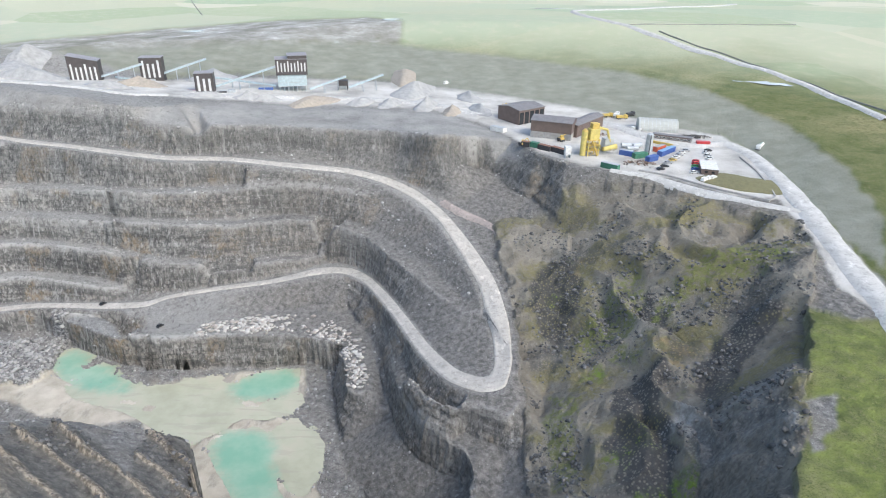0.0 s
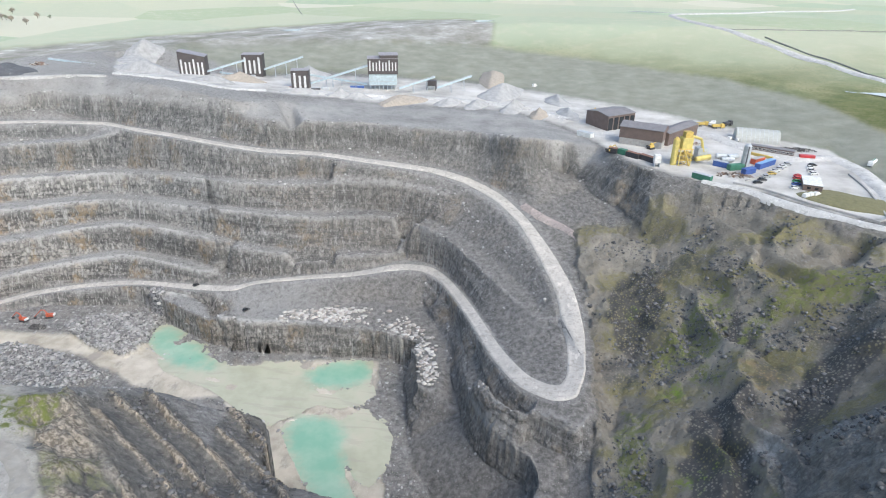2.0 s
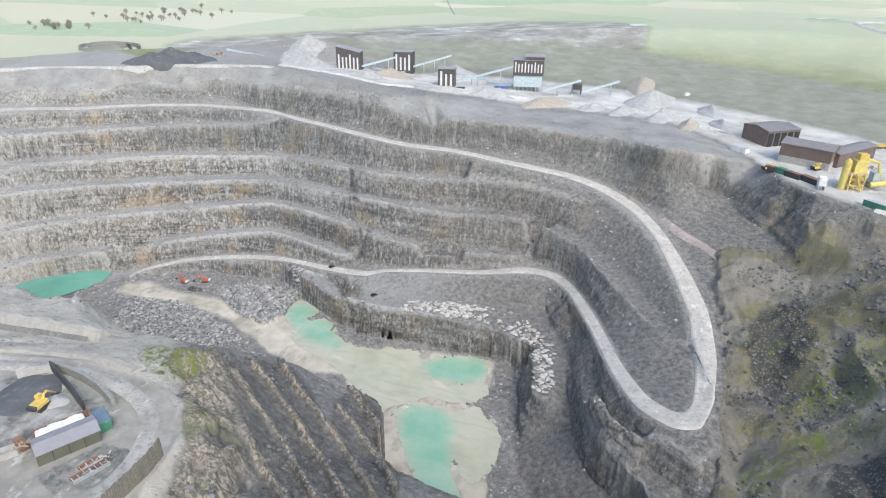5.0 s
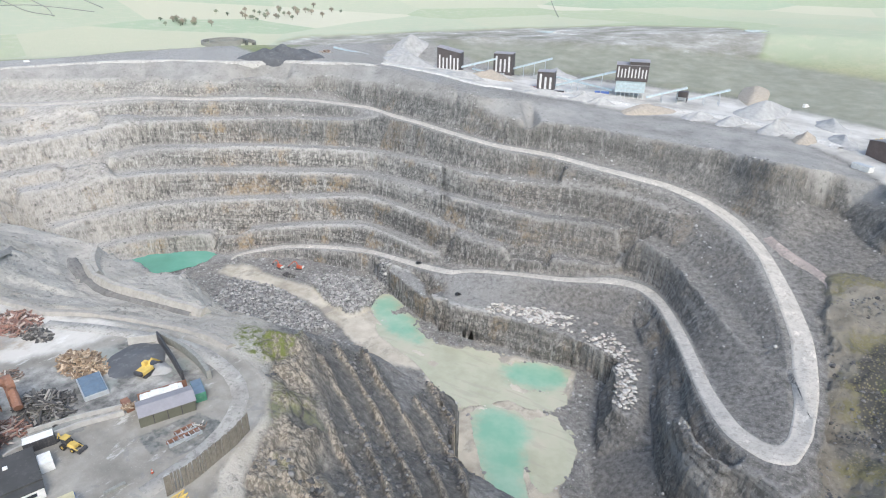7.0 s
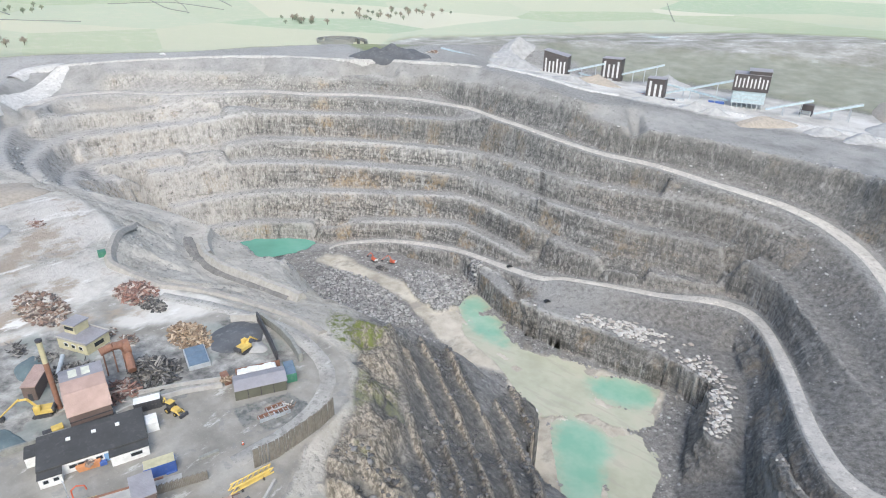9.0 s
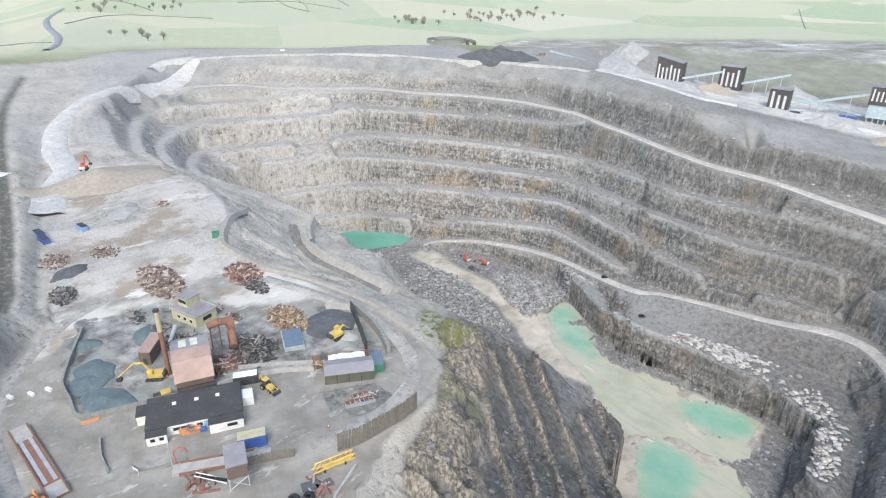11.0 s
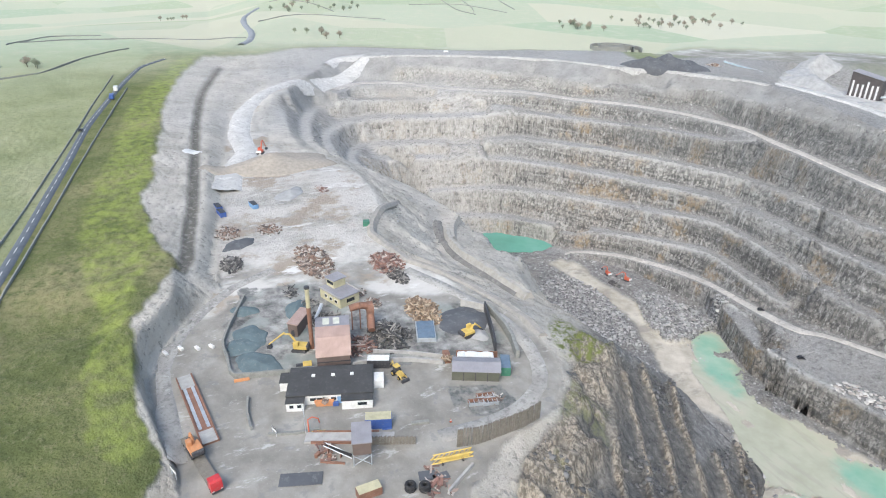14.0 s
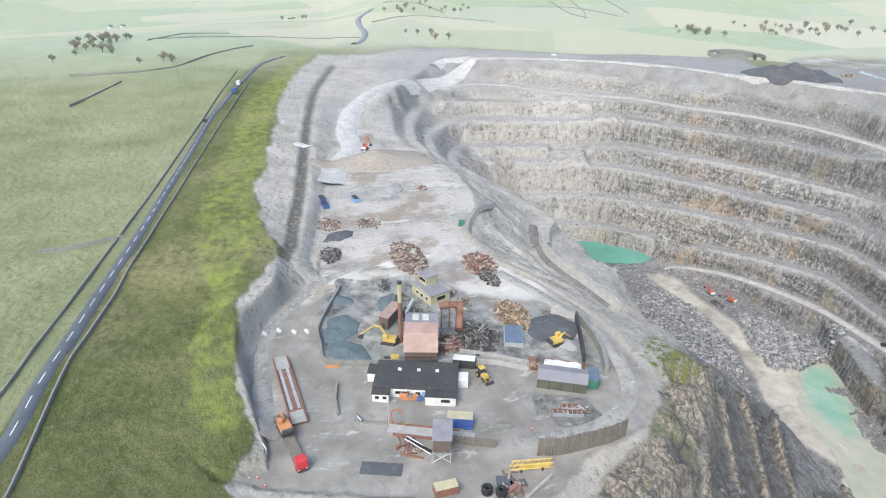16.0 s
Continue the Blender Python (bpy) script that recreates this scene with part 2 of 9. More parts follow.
ridge_line("white_inner", [(-330.1, 55.8, 0), (-372.9, 54.4, 1), (-415, 64.2, 2.5), (-445.9, 80.2, 5), (-471.7, 101.1, 7)])
ridge_line("ramp_2", [(-461.7, 93.6, 0), (-397.6, 81.6, -1), (-349.2, 77.7, -1), (-311.4, 86, -1), (-288.2, 89.9, 1)])
ridge_line("ditch_l", [(-196.9, 0.3, 3.8), (-208.1, 3.8, 3.6), (-228.9, 6.2, 3.6), (-259.5, 10.7, 3.8), (-307, 16.1, 4.2), (-359.3, 21.9, 4.8), (-413.8, 28.7, 5.4), (-483.9, 40.1, 6.4), (-580.1, 64.8, 8.4)])
ridge_line("ditch_lip", [(-197, -1.1, 5), (-205.6, 1.8, 5), (-226.2, 3.6, 5), (-256, 7.2, 5.4), (-301.4, 12.6, 6.2), (-352.5, 18.4, 6.8), (-405.7, 25.3, 7.4), (-485.3, 36.9, 8.4), (-570, 57.2, 10.2)])
ridge_line("bund_l", [(-192.8, 2, 4.5), (-204.6, 5.5, 5), (-236.1, 11.3, 5), (-268.4, 16, 5.5), (-309.8, 20.8, 6), (-351.8, 25.9, 6.5), (-405.8, 32.5, 7), (-474.5, 44.3, 8), (-547.5, 68.2, 10)])
ridge_line("bund_foot", [(-217.1, 14, 0), (-199.9, 9.5, 0), (-224, 13.8, 0), (-274.4, 23.1, 0), (-317.4, 29.3, 0)])
ridge_line("yard_w_foot", [(-217.1, 14, 0), (-193.8, 12.3, 0), (-176.4, -0.1, 0), (-158.3, -9, 0), (-145.5, -12, 0), (-130.8, -11, 0), (-113.7, -8.1, 0), (-106.4, -7.4, 0), (-102.9, -16.3, 0)])
ridge_line("yard_w_top", [(-204.5, -0.8, 8), (-177.2, -2.2, 9), (-159.7, -11.4, 9), (-150.4, -13.8, 8), (-137.6, -13.5, 6), (-121.3, -10.3, 4), (-108.8, -8.1, 2), (-101.6, -18.1, 2)])
ridge_line("moor_hollow", [(-177.4, -18.4, 8), (-173, -29.4, 5), (-170.7, -40.7, 5), (-161.4, -51.1, 6)])
ridge_line("moor_hump", [(-187, -13.3, 10), (-153, -17.8, 9), (-135.3, -24.1, 7), (-115.7, -28.8, 5)])
ridge_line("broad_road", [(-86, -65.8, 7), (-102.8, -62.4, 7), (-121.8, -59.2, 7), (-140.8, -58.4, 7), (-161.3, -56.1, 7), (-184.8, -53.6, 7), (-214.7, -50.1, 7), (-242.4, -46.9, 7.5), (-277.6, -43.7, 7.5), (-327.4, -38.6, 8), (-398.5, -32.2, 8.5), (-454.5, -23, 10), (-518.9, -11.9, 11), (-583.8, 2.2, 12), (-618.2, 22.8, 13)])
ridge_line("moor_line", [(-197, -10.5, 8.8), (-200.9, -1, 7.5), (-224.3, -5.8, 8), (-255.4, -8, 8.3), (-296.8, -2.7, 8.8), (-346.2, 3.4, 9.4), (-398.3, 7.4, 10), (-466.4, 14.3, 10.8), (-557.2, 33.2, 12), (-628.1, 55.7, 13), (-644.3, 99.6, 14), (-622.3, 187, 16), (-548.9, 277.8, 18), (-520.6, 354.2, 19), (-476.4, 417.6, 20)])
ridge_line("wall_toe", [(-392, 182.9, -90), (-389.4, 191.3, -90), (-369.9, 216.6, -90), (-341.5, 246.6, -90), (-330.6, 257.6, -90), (-318.2, 267.4, -90)])
ridge_line("e0_crest", [(-485.9, 138.6, -10.5), (-491.7, 169.9, -10.7), (-474.9, 214.4, -10.5), (-461.9, 250.6, -10.5), (-458.2, 250.8, -10.5), (-433.6, 276.7, -11)])
ridge_line("e0_toe", [(-498.2, 142.3, -10.5), (-504.6, 174.4, -10.7), (-487.5, 220, -10.5), (-472.1, 256, -10.5), (-468.6, 257.1, -10.5), (-443.6, 283.6, -11)])
ridge_line("e_ret", [(-459.9, 137.3, -21), (-430, 118.7, -19), (-382.1, 107, -15), (-336.1, 97.9, -8)])
ridge_line("d_ret", [(-459.3, 158, -37), (-441.8, 143.6, -35), (-411.8, 131, -31), (-352.3, 114.1, -20)])
ridge_line("e0_ret", [(-494.7, 133.9, -12), (-477.4, 120.3, -11), (-437.2, 106.3, -10), (-381.2, 93.5, -7), (-336.7, 90.8, -3)])
ridge_line("bank_1", [(-292.1, 133, -20), (-256.1, 118.8, -19), (-227.7, 106.4, -17), (-198.8, 102.6, -13.5), (-175.7, 104.1, -10), (-155.7, 104.1, -7), (-136, 104.2, -3), (-116.9, 106.5, -2), (-111.7, 108.6, -3)])
ridge_line("ramp_in", [(-268.4, 129.4, -22), (-247.6, 117.7, -21), (-227.3, 111.4, -20.3), (-252.7, 120.9, -19.5), (-229.9, 112, -17.5), (-205.9, 107, -14.5), (-183.6, 106.5, -11), (-162.6, 106.5, -8), (-142, 106.3, -5)])
ridge_line("ramp_out", [(-255.1, 132.9, -20), (-240.3, 121.9, -19.3), (-225.4, 116.2, -18.5), (-241.4, 120.4, -17), (-221.4, 112.4, -14.5), (-201.5, 108.8, -12), (-180.8, 108.3, -9), (-161, 107.7, -6.5), (-141.7, 107.3, -4)])
ridge_line("spur_edge", [(-290.8, 116.2, -14), (-280.6, 124.5, -19), (-268.1, 137.1, -22), (-248.5, 134.8, -24), (-242, 140.7, -26), (-218.4, 133.9, -24), (-209.6, 140.1, -22), (-181.4, 124.2, -17), (-154, 113.5, -10), (-144.6, 111.4, -7), (-138, 113.2, -6), (-125.3, 113.4, -5), (-118.4, 117.3, -8)])
ridge_line("e_ret_toe", [(-462.3, 128.9, -21), (-432.1, 110.8, -19), (-384, 100, -15), (-337.8, 91.7, -8)])
ridge_line("d_ret_toe", [(-462.1, 149.5, -37), (-444.4, 135.4, -35), (-414.1, 123.5, -31), (-354.4, 107.6, -20)])
ridge_line("e0_ret_toe", [(-497.1, 124.8, -12), (-479.6, 111.6, -11), (-439, 98.3, -10), (-382.8, 86.5, -7), (-338.3, 84.6, -3)])


def foot_behind(name, level, part):
    """The foot of the steep far side of an edge that hides what lies below it."""
    p = LINES[name].copy()
    r = np.hypot(p[:, 0], p[:, 1])
    far = r * (EYE - level) / (EYE - p[:, 2])
    p[:, :2] *= ((r + part * (far - r)) / r)[:, None]
    p[:, 2] = level
    LINES[name + "_foot"] = p


foot_behind("ridge_edge", -90.0, 0.8)
foot_behind("spur_edge", -90.0, 0.75)

# the wide land round the pit
RIM = []
for a in range(0, 360, 6):
    for rr in (740, 900, 1150, 1500, 2000, 2800, 4200):
        th = radians(a)
        zz = 14 + 10 * math.sin(th * 2 + 1.0) * min(1, rr / 900) + 16 * math.sin(rr / 330 + th * 3)
        if 78 < a < 140:
            zz -= 40 * min(1, max(0, (rr - 700) / 700))
        if rr > 1800:
            zz += (rr - 1800) * 0.012
        if not (a < 78 or a > 318) or rr > 700:
            RIM.append((-rr * math.sin(th), rr * math.cos(th), zz))
for a in range(118, 322, 12):
    for rr in (20, 100, 220, 420):
        RIM.append((-rr * math.sin(radians(a)), rr * math.cos(radians(a)), 4 + 3 * math.sin(a * 0.13 + rr)))
for a in range(-36, 118, 12):
    RIM.append((-15 * math.sin(radians(a)), 15 * math.cos(radians(a)), -20))


def rnd(ix, iy, seed):
    h = (ix.astype(np.int64) * 374761393 + iy.astype(np.int64) * 668265263 + seed * 974634777) & 0xFFFFFFFF
    h = ((h ^ (h >> 13)) * 1274126177) & 0xFFFFFFFF
    h = (h ^ (h >> 16)) & 0xFFFF
    return h / 32767.5 - 1.0


def vnoise(x, y, seed=0):
    """Smooth noise in the plane, -1 to 1, one lump a unit."""
    ix, iy = np.floor(x), np.floor(y)
    fx, fy = x - ix, y - iy
    fx, fy = fx * fx * (3 - 2 * fx), fy * fy * (3 - 2 * fy)
    a, b = rnd(ix, iy, seed), rnd(ix + 1, iy, seed)
    c, d = rnd(ix, iy + 1, seed), rnd(ix + 1, iy + 1, seed)
    return (a + (b - a) * fx) * (1 - fy) + (c + (d - c) * fx) * fy


def fbm(x, y, seed=0, octaves=4):
    s, k, w = 0, 1.0, 1.0
    for o in range(octaves):
        s = s + w * vnoise(x * k, y * k, seed + o)
        k, w = k * 2.03, w * 0.5
    return s / (2 - 0.5 ** (octaves - 1))


# azimuths (to the left of +y) and distances of the sheet's columns, finest where the pit lies
AZ = np.radians(np.concatenate([np.arange(-47, 119, 0.14), np.arange(119, 313, 2.0)]))
RR = np.concatenate([np.arange(6, 84, 3.0), np.arange(84, 700, 0.5), 700 * (4200 / 700) ** np.linspace(0, 1, 170)])


def fill(z, p, h, i0, i1, j0, j1):
    """Heights on the part of the grid that a triangle covers."""
    A, R = np.meshgrid(AZ[i0:i1], RR[j0:j1], indexing="ij")
    X, Y = -R * np.sin(A), R * np.cos(A)
    d = (p[1, 1] - p[2, 1]) * (p[0, 0] - p[2, 0]) + (p[2, 0] - p[1, 0]) * (p[0, 1] - p[2, 1])
    if abs(d) < 1e-9:
        return
    w0 = ((p[1, 1] - p[2, 1]) * (X - p[2, 0]) + (p[2, 0] - p[1, 0]) * (Y - p[2, 1])) / d
    w1 = ((p[2, 1] - p[0, 1]) * (X - p[2, 0]) + (p[0, 0] - p[2, 0]) * (Y - p[2, 1])) / d
    w2 = 1 - w0 - w1
    hit = (w0 > -2e-3) & (w1 > -2e-3) & (w2 > -2e-3)
    z[i0:i1, j0:j1][hit] = (w0 * h[0] + w1 * h[1] + w2 * h[2])[hit]


def triangulated_heights():
    from mathutils.geometry import delaunay_2d_cdt
    pts, edges, seen = [], [], {}
    for line in LINES.values():
        last = None
        for p in line:
            k = (round(p[0] / 0.7), round(p[1] / 0.7))
            if k not in seen:
                seen[k] = len(pts)
                pts.append(p)
            if last is not None and last != seen[k]:
                edges.append((last, seen[k]))
            last = seen[k]
    pts += [np.array(p) for p in RIM]
    pts = np.array(pts)
    v, _, f, orig, *_ = delaunay_2d_cdt([Vector(p[:2]) for p in pts], edges, [], 0, 1e-4)
    v = np.array([q[:] for q in v])
    zz = np.empty(len(v))
    for i, o in enumerate(orig):
        if o:
            zz[i] = pts[o[0], 2]
        else:
            near = np.argsort(np.hypot(*(pts[:, :2] - v[i]).T))[:3]
            zz[i] = pts[near, 2].mean()
    z = np.full((len(AZ), len(RR)), 4.0)
    az_of = lambda p: np.degrees(np.arctan2(-p[0], p[1]))
    deg = np.degrees(AZ)
    for tri in f:
        p = np.array([v[i][:] for i in tri])
        h = zz[list(tri)]
        a = np.array([az_of(q) for q in p])
        rad = np.hypot(p[:, 0], p[:, 1])
        if a.max() - a.min() > 180:
            a = np.where(a < 0, a + 360, a)
        # the nearest point of the triangle may be inside an edge
        e = [np.linalg.norm(p[k] + (p[(k + 1) % 3] - p[k]) * u) for k in range(3) for u in np.linspace(0, 1, 5)]
        j0, j1 = np.searchsorted(RR, [min(e) * 0.98 - 1, rad.max() + 0.01])
        for turn in (0, 360):
            i0, i1 = np.searchsorted(deg, [a.min() + turn, a.max() + turn])
            if i1 <= i0 or j1 <= j0:
                continue
            fill(z, p, h, i0, i1, j0, j1)
    # close narrow slits, then soften the facets between neighbouring columns
    n = int(np.searchsorted(deg, 118.5))
    for gap_ in (3, 2, 1):
        z[gap_:n - gap_] = np.sort(np.stack([z[:n - 2 * gap_], z[gap_:n - gap_], z[2 * gap_:n]]), axis=0)[1]
    k = np.array([1, 4, 6, 4, 1]) / 16.0
    y = z.copy()
    y[2:n - 2] = sum(k[q] * z[q:n - 4 + q] for q in range(5))
    return y


# ---- plan areas (x, y) ----
REGION = {}
REGION["pond_nw"] = [(-194.7, 249), (-198.7, 259.9), (-198.6, 265.9), (-194.8, 268.6), (-187.3, 265.7), (-178.5, 261.4), (-179.4, 256.5), (-182.5, 252.6), (-178.5, 249.4), (-171.8, 255.7), (-164.3, 252.1), (-163, 246.6), (-152, 241.1), (-141.5, 234.9), (-155.6, 231.6), (-170.4, 234.1), (-183.3, 240.3)]
REGION["pond_ne"] = [(-104.6, 235.8), (-98.1, 245.6), (-88.3, 250.9), (-71.6, 253.7), (-68.7, 236.7), (-75, 231.1), (-87.6, 228.3), (-98.9, 230.5)]
REGION["pond_mid"] = [(-182.4, 237.2), (-170.4, 234.1), (-156.6, 233.6), (-141.5, 234.9), (-131.8, 239), (-122.4, 243.2), (-106.7, 246.3), (-98.4, 244.7), (-100.6, 231.7), (-87.3, 227.5), (-73.4, 230.3), (-67.2, 235.1), (-63.5, 227.7), (-69.1, 219.7), (-78.9, 215.7), (-90.7, 216.9), (-97.9, 208), (-106.9, 198.8), (-116.1, 200.6), (-130.1, 211.5), (-145.7, 219.4), (-163, 225.3), (-175.5, 229.8)]
REGION["pond_s"] = [(-99.6, 198.4), (-92.4, 207.7), (-79, 209.1), (-71.5, 204.5), (-68.7, 188.8), (-65, 176.5), (-53.1, 162), (-45.2, 150.9), (-55.5, 143), (-69.5, 159.6), (-80.6, 172.1), (-91, 185.9)]
REGION["pond_se"] = [(-73, 209.2), (-65.9, 215.3), (-56.7, 208.8), (-49.5, 201.4), (-48.5, 191.1), (-48.3, 181.3), (-53.7, 172.9), (-60.8, 177.1), (-67.8, 189)]
REGION["lake"] = [(-371.4, 209.7), (-365.9, 226.9), (-348.6, 242.6), (-331.1, 254.6), (-326.6, 247.1), (-326, 228.9), (-333.6, 206.9), (-348.5, 206.1)]
REGION["mud"] = [(-308.8, 241.3), (-292.5, 250.2), (-265.3, 247.1), (-235.2, 251.8), (-205.3, 248.8), (-207.9, 255.7), (-193.9, 249), (-175.3, 238.3), (-144, 235.6), (-106.9, 246.7), (-70.4, 253.7), (-63.2, 232.6), (-74.4, 218.4), (-48.7, 201.1), (-49.2, 196.1), (-48.6, 177.8), (-43.6, 152), (-60, 125), (-85.7, 160), (-103, 185.5), (-121.2, 201.2), (-138.9, 213.2), (-160.6, 206.5), (-176.5, 214.2), (-228.6, 233.9), (-261.9, 235.9), (-303.6, 230.9)]
REGION["floor"] = [(-307.1, 257.2), (-281.5, 275.1), (-220.9, 286.3), (-208.1, 276.2), (-155.8, 252.4), (-108.3, 251.3), (-68.2, 257.1), (-47.3, 250.4), (-51.9, 237.1), (-47.5, 217.2), (-43.1, 199.5), (-38.3, 186.9), (-27.8, 172), (-15.3, 152.5), (-20, 118), (-70, 125), (-85.7, 160), (-104.1, 188.5), (-145.5, 211.2), (-194.6, 209.3), (-207.2, 204.9), (-284.5, 193.2), (-347.5, 212.3)]
REGION["quarry"] = [(73.5, 91.2), (93.1, 125.5), (119.7, 171.1), (126.6, 164.3), (136.6, 161.2), (151.8, 184.8), (158.9, 219.2), (164.1, 258.3), (181.5, 326.3), (175.7, 381.2), (155.3, 405.4), (109.7, 456), (50.6, 498.4), (0.6, 524.6), (-42.8, 533.2), (-111.6, 540.1), (-181.1, 544.6), (-226.9, 513), (-315.3, 548.6), (-360.9, 554.1), (-376.4, 535.7), (-403.3, 476.8), (-424.4, 394.1), (-485.7, 425.4), (-556, 281.3), (-627.6, 200.7), (-641.6, 144.9), (-625.7, 107.5), (-628.1, 55.7), (-557.2, 33.2), (-466.4, 14.3), (-398.3, 7.4), (-346.2, 3.4), (-296.8, -2.7), (-255.4, -8), (-224.3, -5.8), (-200.9, -1), (-189.5, -2.9), (-165.3, -13.6), (-143.2, -15.2), (-120.8, -11.5), (-109.2, -9.2), (-100.5, -18)]
REGION["bank"] = [(-435.6, 421.6), (-486.6, 467.9), (-473.5, 507.9), (-396, 529.6), (-312.4, 562.8), (-310.3, 596), (-217.7, 633.7), (-132.2, 652.6), (-53, 668.2), (61.6, 628.4), (157.2, 564.3), (203.7, 486.6), (217.3, 382), (202.7, 296.4), (182.9, 235.4), (159.4, 196.3), (160.7, 222.2), (165.7, 261.5), (180.6, 324.8), (174.4, 378.3), (152.7, 398.1), (108.2, 449.9), (49.6, 488), (-42.8, 533.2), (-111.1, 537.5), (-181.1, 544.6), (-226.9, 513), (-307.9, 534.7), (-355, 543)]
REGION["works_enclosure"] = [(-165.4, 8.8), (-178.3, 16.4), (-183.4, 24.1), (-184.2, 40.3), (-164.2, 52.2), (-155.2, 63.6), (-150, 78.8), (-140, 85.3), (-123.2, 82.8), (-113.3, 78.1), (-120.2, 64.4), (-130.3, 45.8), (-130.4, 27.6), (-139.3, 9.1)]
REGION["far_tip"] = [(-48.7, 750.4), (-48.9, 664.9), (-134.5, 651.2), (-216.1, 619.6), (-312.4, 562.8), (-396, 529.6), (-473.5, 507.9), (-557, 553.2), (-564.7, 609.6), (-467.7, 706.8), (-358.9, 802.6), (-219.2, 864.6), (-100.5, 843)]
REGION["plateau"] = [(-101.7, -16.3), (-105, -7.4), (-112.5, -8.1), (-128.7, -10.8), (-142.4, -11.7), (-154, -8.8), (-170.7, -0.1), (-186.5, 11.8), (-207.7, 13.4), (-257.4, 22.6), (-344.9, 36.8), (-409.2, 52.6), (-454.5, 79.9), (-522.6, 126.6), (-532.4, 154.6), (-514.7, 174.6), (-490, 221.6), (-469.8, 212.6), (-500.4, 169.8), (-518, 135.1), (-486.3, 98.9), (-438.9, 72.4), (-407.9, 61.1), (-357.4, 60.9), (-329.5, 71.4), (-292.5, 86.6), (-263.8, 90.7), (-231.9, 83.6), (-218.9, 74), (-196.4, 73.1), (-169.3, 81.9), (-144.9, 88.5), (-131.3, 92.5), (-113.8, 90.7), (-102.6, 85.8), (-94.3, 77.6), (-92, 66.9), (-89, 59.3), (-79.3, 44.7)]
REGION["plant_yard"] = [(-295.2, 406.6), (-284.3, 425.7), (-244.6, 416.3), (-211.7, 410.5), (-187.9, 417.4), (-107.3, 435.2), (-59.7, 437.8), (-11.2, 435), (23.4, 403.6), (39.5, 372.9), (55.5, 337.4), (76.6, 315.4), (97.4, 303.1), (117.5, 293.3), (137, 272.3), (156, 267.8), (148.4, 224.3), (135.6, 186.2), (138.5, 164.2), (152.9, 186.6), (158.7, 218.9), (162, 254.5), (178.8, 320.8), (175.6, 380.9), (152.7, 397.5), (108, 448.3), (49.6, 487.3), (0.6, 509.9), (-41.9, 520.5), (-108.6, 524.5), (-173, 518.3), (-220, 496.1), (-287.7, 496.8), (-330.6, 501.7), (-343.9, 480.5)]
REGION["spoil"] = [(25.8, 300.8), (51.1, 300), (63.2, 307.4), (107.2, 287.6), (147.8, 245.9), (151.6, 236.8), (132.9, 195.4), (115.8, 164.4), (93.1, 125.6), (73.5, 91.2), (43, 56), (5, 70), (28.7, 142.3), (31.5, 182), (31.1, 211.8), (30.1, 242.2)]
REGION["rib_slope"] = [(-121.6, 106.2), (-116.5, 115.8), (-115.5, 132.3), (-109.9, 143.3), (-84.3, 123.7), (-100, 160), (-75, 150), (-83.4, 153.5), (-66, 133.2), (-30, 60), (-60, 50), (-78.8, 56.6), (-87.7, 65.9), (-90.5, 76.7), (-99.7, 87.2), (-110, 93.6)]
REGION["lime_band"] = [(-639.4, 55.6), (-400.9, 6.1), (-259.7, -7.5), (-205.6, -4.7), (-184.3, -12.2), (-157.1, -15.8), (-135.5, -14.7), (-119.3, -10.9), (-112.2, -15.8), (-123, -24.6), (-150.1, -24.5), (-177.3, -21.9), (-214.4, -29.8), (-273.5, -27), (-323.5, -21.2), (-438.7, -9.6), (-610.1, 31.8)]
REGION["lime_band_e"] = [(117.1, 164.4), (135, 158.5), (91.8, 91.5), (74.4, 91.2), (88.5, 113.1), (99, 117.3), (95.3, 125.7)]
REGION["rubble_1"] = [(-276, 196.1), (-287.5, 228.8), (-261.9, 235.9), (-229.7, 230.8), (-199.6, 218.7), (-210.3, 203.7), (-246.9, 200.7)]
REGION["rubble_2"] = [(-248, 254.5), (-239.5, 268.5), (-214.3, 274), (-199.9, 279.9), (-192.8, 252.3), (-199, 235.1), (-220.6, 239)]
REGION["dusty"] = [(-171.2, -0.5), (-193.8, 12.3), (-217.1, 14), (-270.5, 23.8), (-364.6, 38.8), (-435, 56), (-485.9, 85.4), (-502.6, 107.1), (-438.9, 72.4), (-407.9, 61.1), (-357.4, 60.9), (-292.5, 86.6), (-263.8, 90.7), (-231.9, 83.6), (-218.9, 74), (-196.4, 73.1), (-169.3, 81.9), (-157.7, 84.9), (-157.6, 68.6), (-175.8, 51.2), (-178.3, 32.4), (-180.7, 14.3)]
REGION["bank_turf"] = [(-136.6, 106.3), (-127.3, 108.2), (-119.9, 110.8), (-113.6, 111.5), (-109.5, 99), (-112.7, 93.7), (-123.2, 97.1)]
REGION["yard_dark"] = [(-112.8, 57.8), (-108.4, 70.1), (-101.1, 70.8), (-97.2, 63.8), (-102.7, 54.5)]
REGION["yard_dark2"] = [(-187.8, 17.2), (-178.3, 44), (-155, 44.9), (-149.2, 61.3), (-133.8, 67.6), (-122.7, 62.4), (-131.5, 37.8), (-140.6, 9), (-155, 8.5)]
REGION["turf_a"] = [(54.6, 196.1), (56.3, 210.8), (69.2, 229), (81.2, 239.3), (84.5, 217.7), (78.9, 201.8), (69.1, 199.3)]
REGION["turf_b"] = [(83, 198.7), (98.1, 207.7), (117, 205.4), (128.4, 200.9), (138.7, 225.9), (121.2, 231.7), (97.7, 220.8), (84, 209.7)]
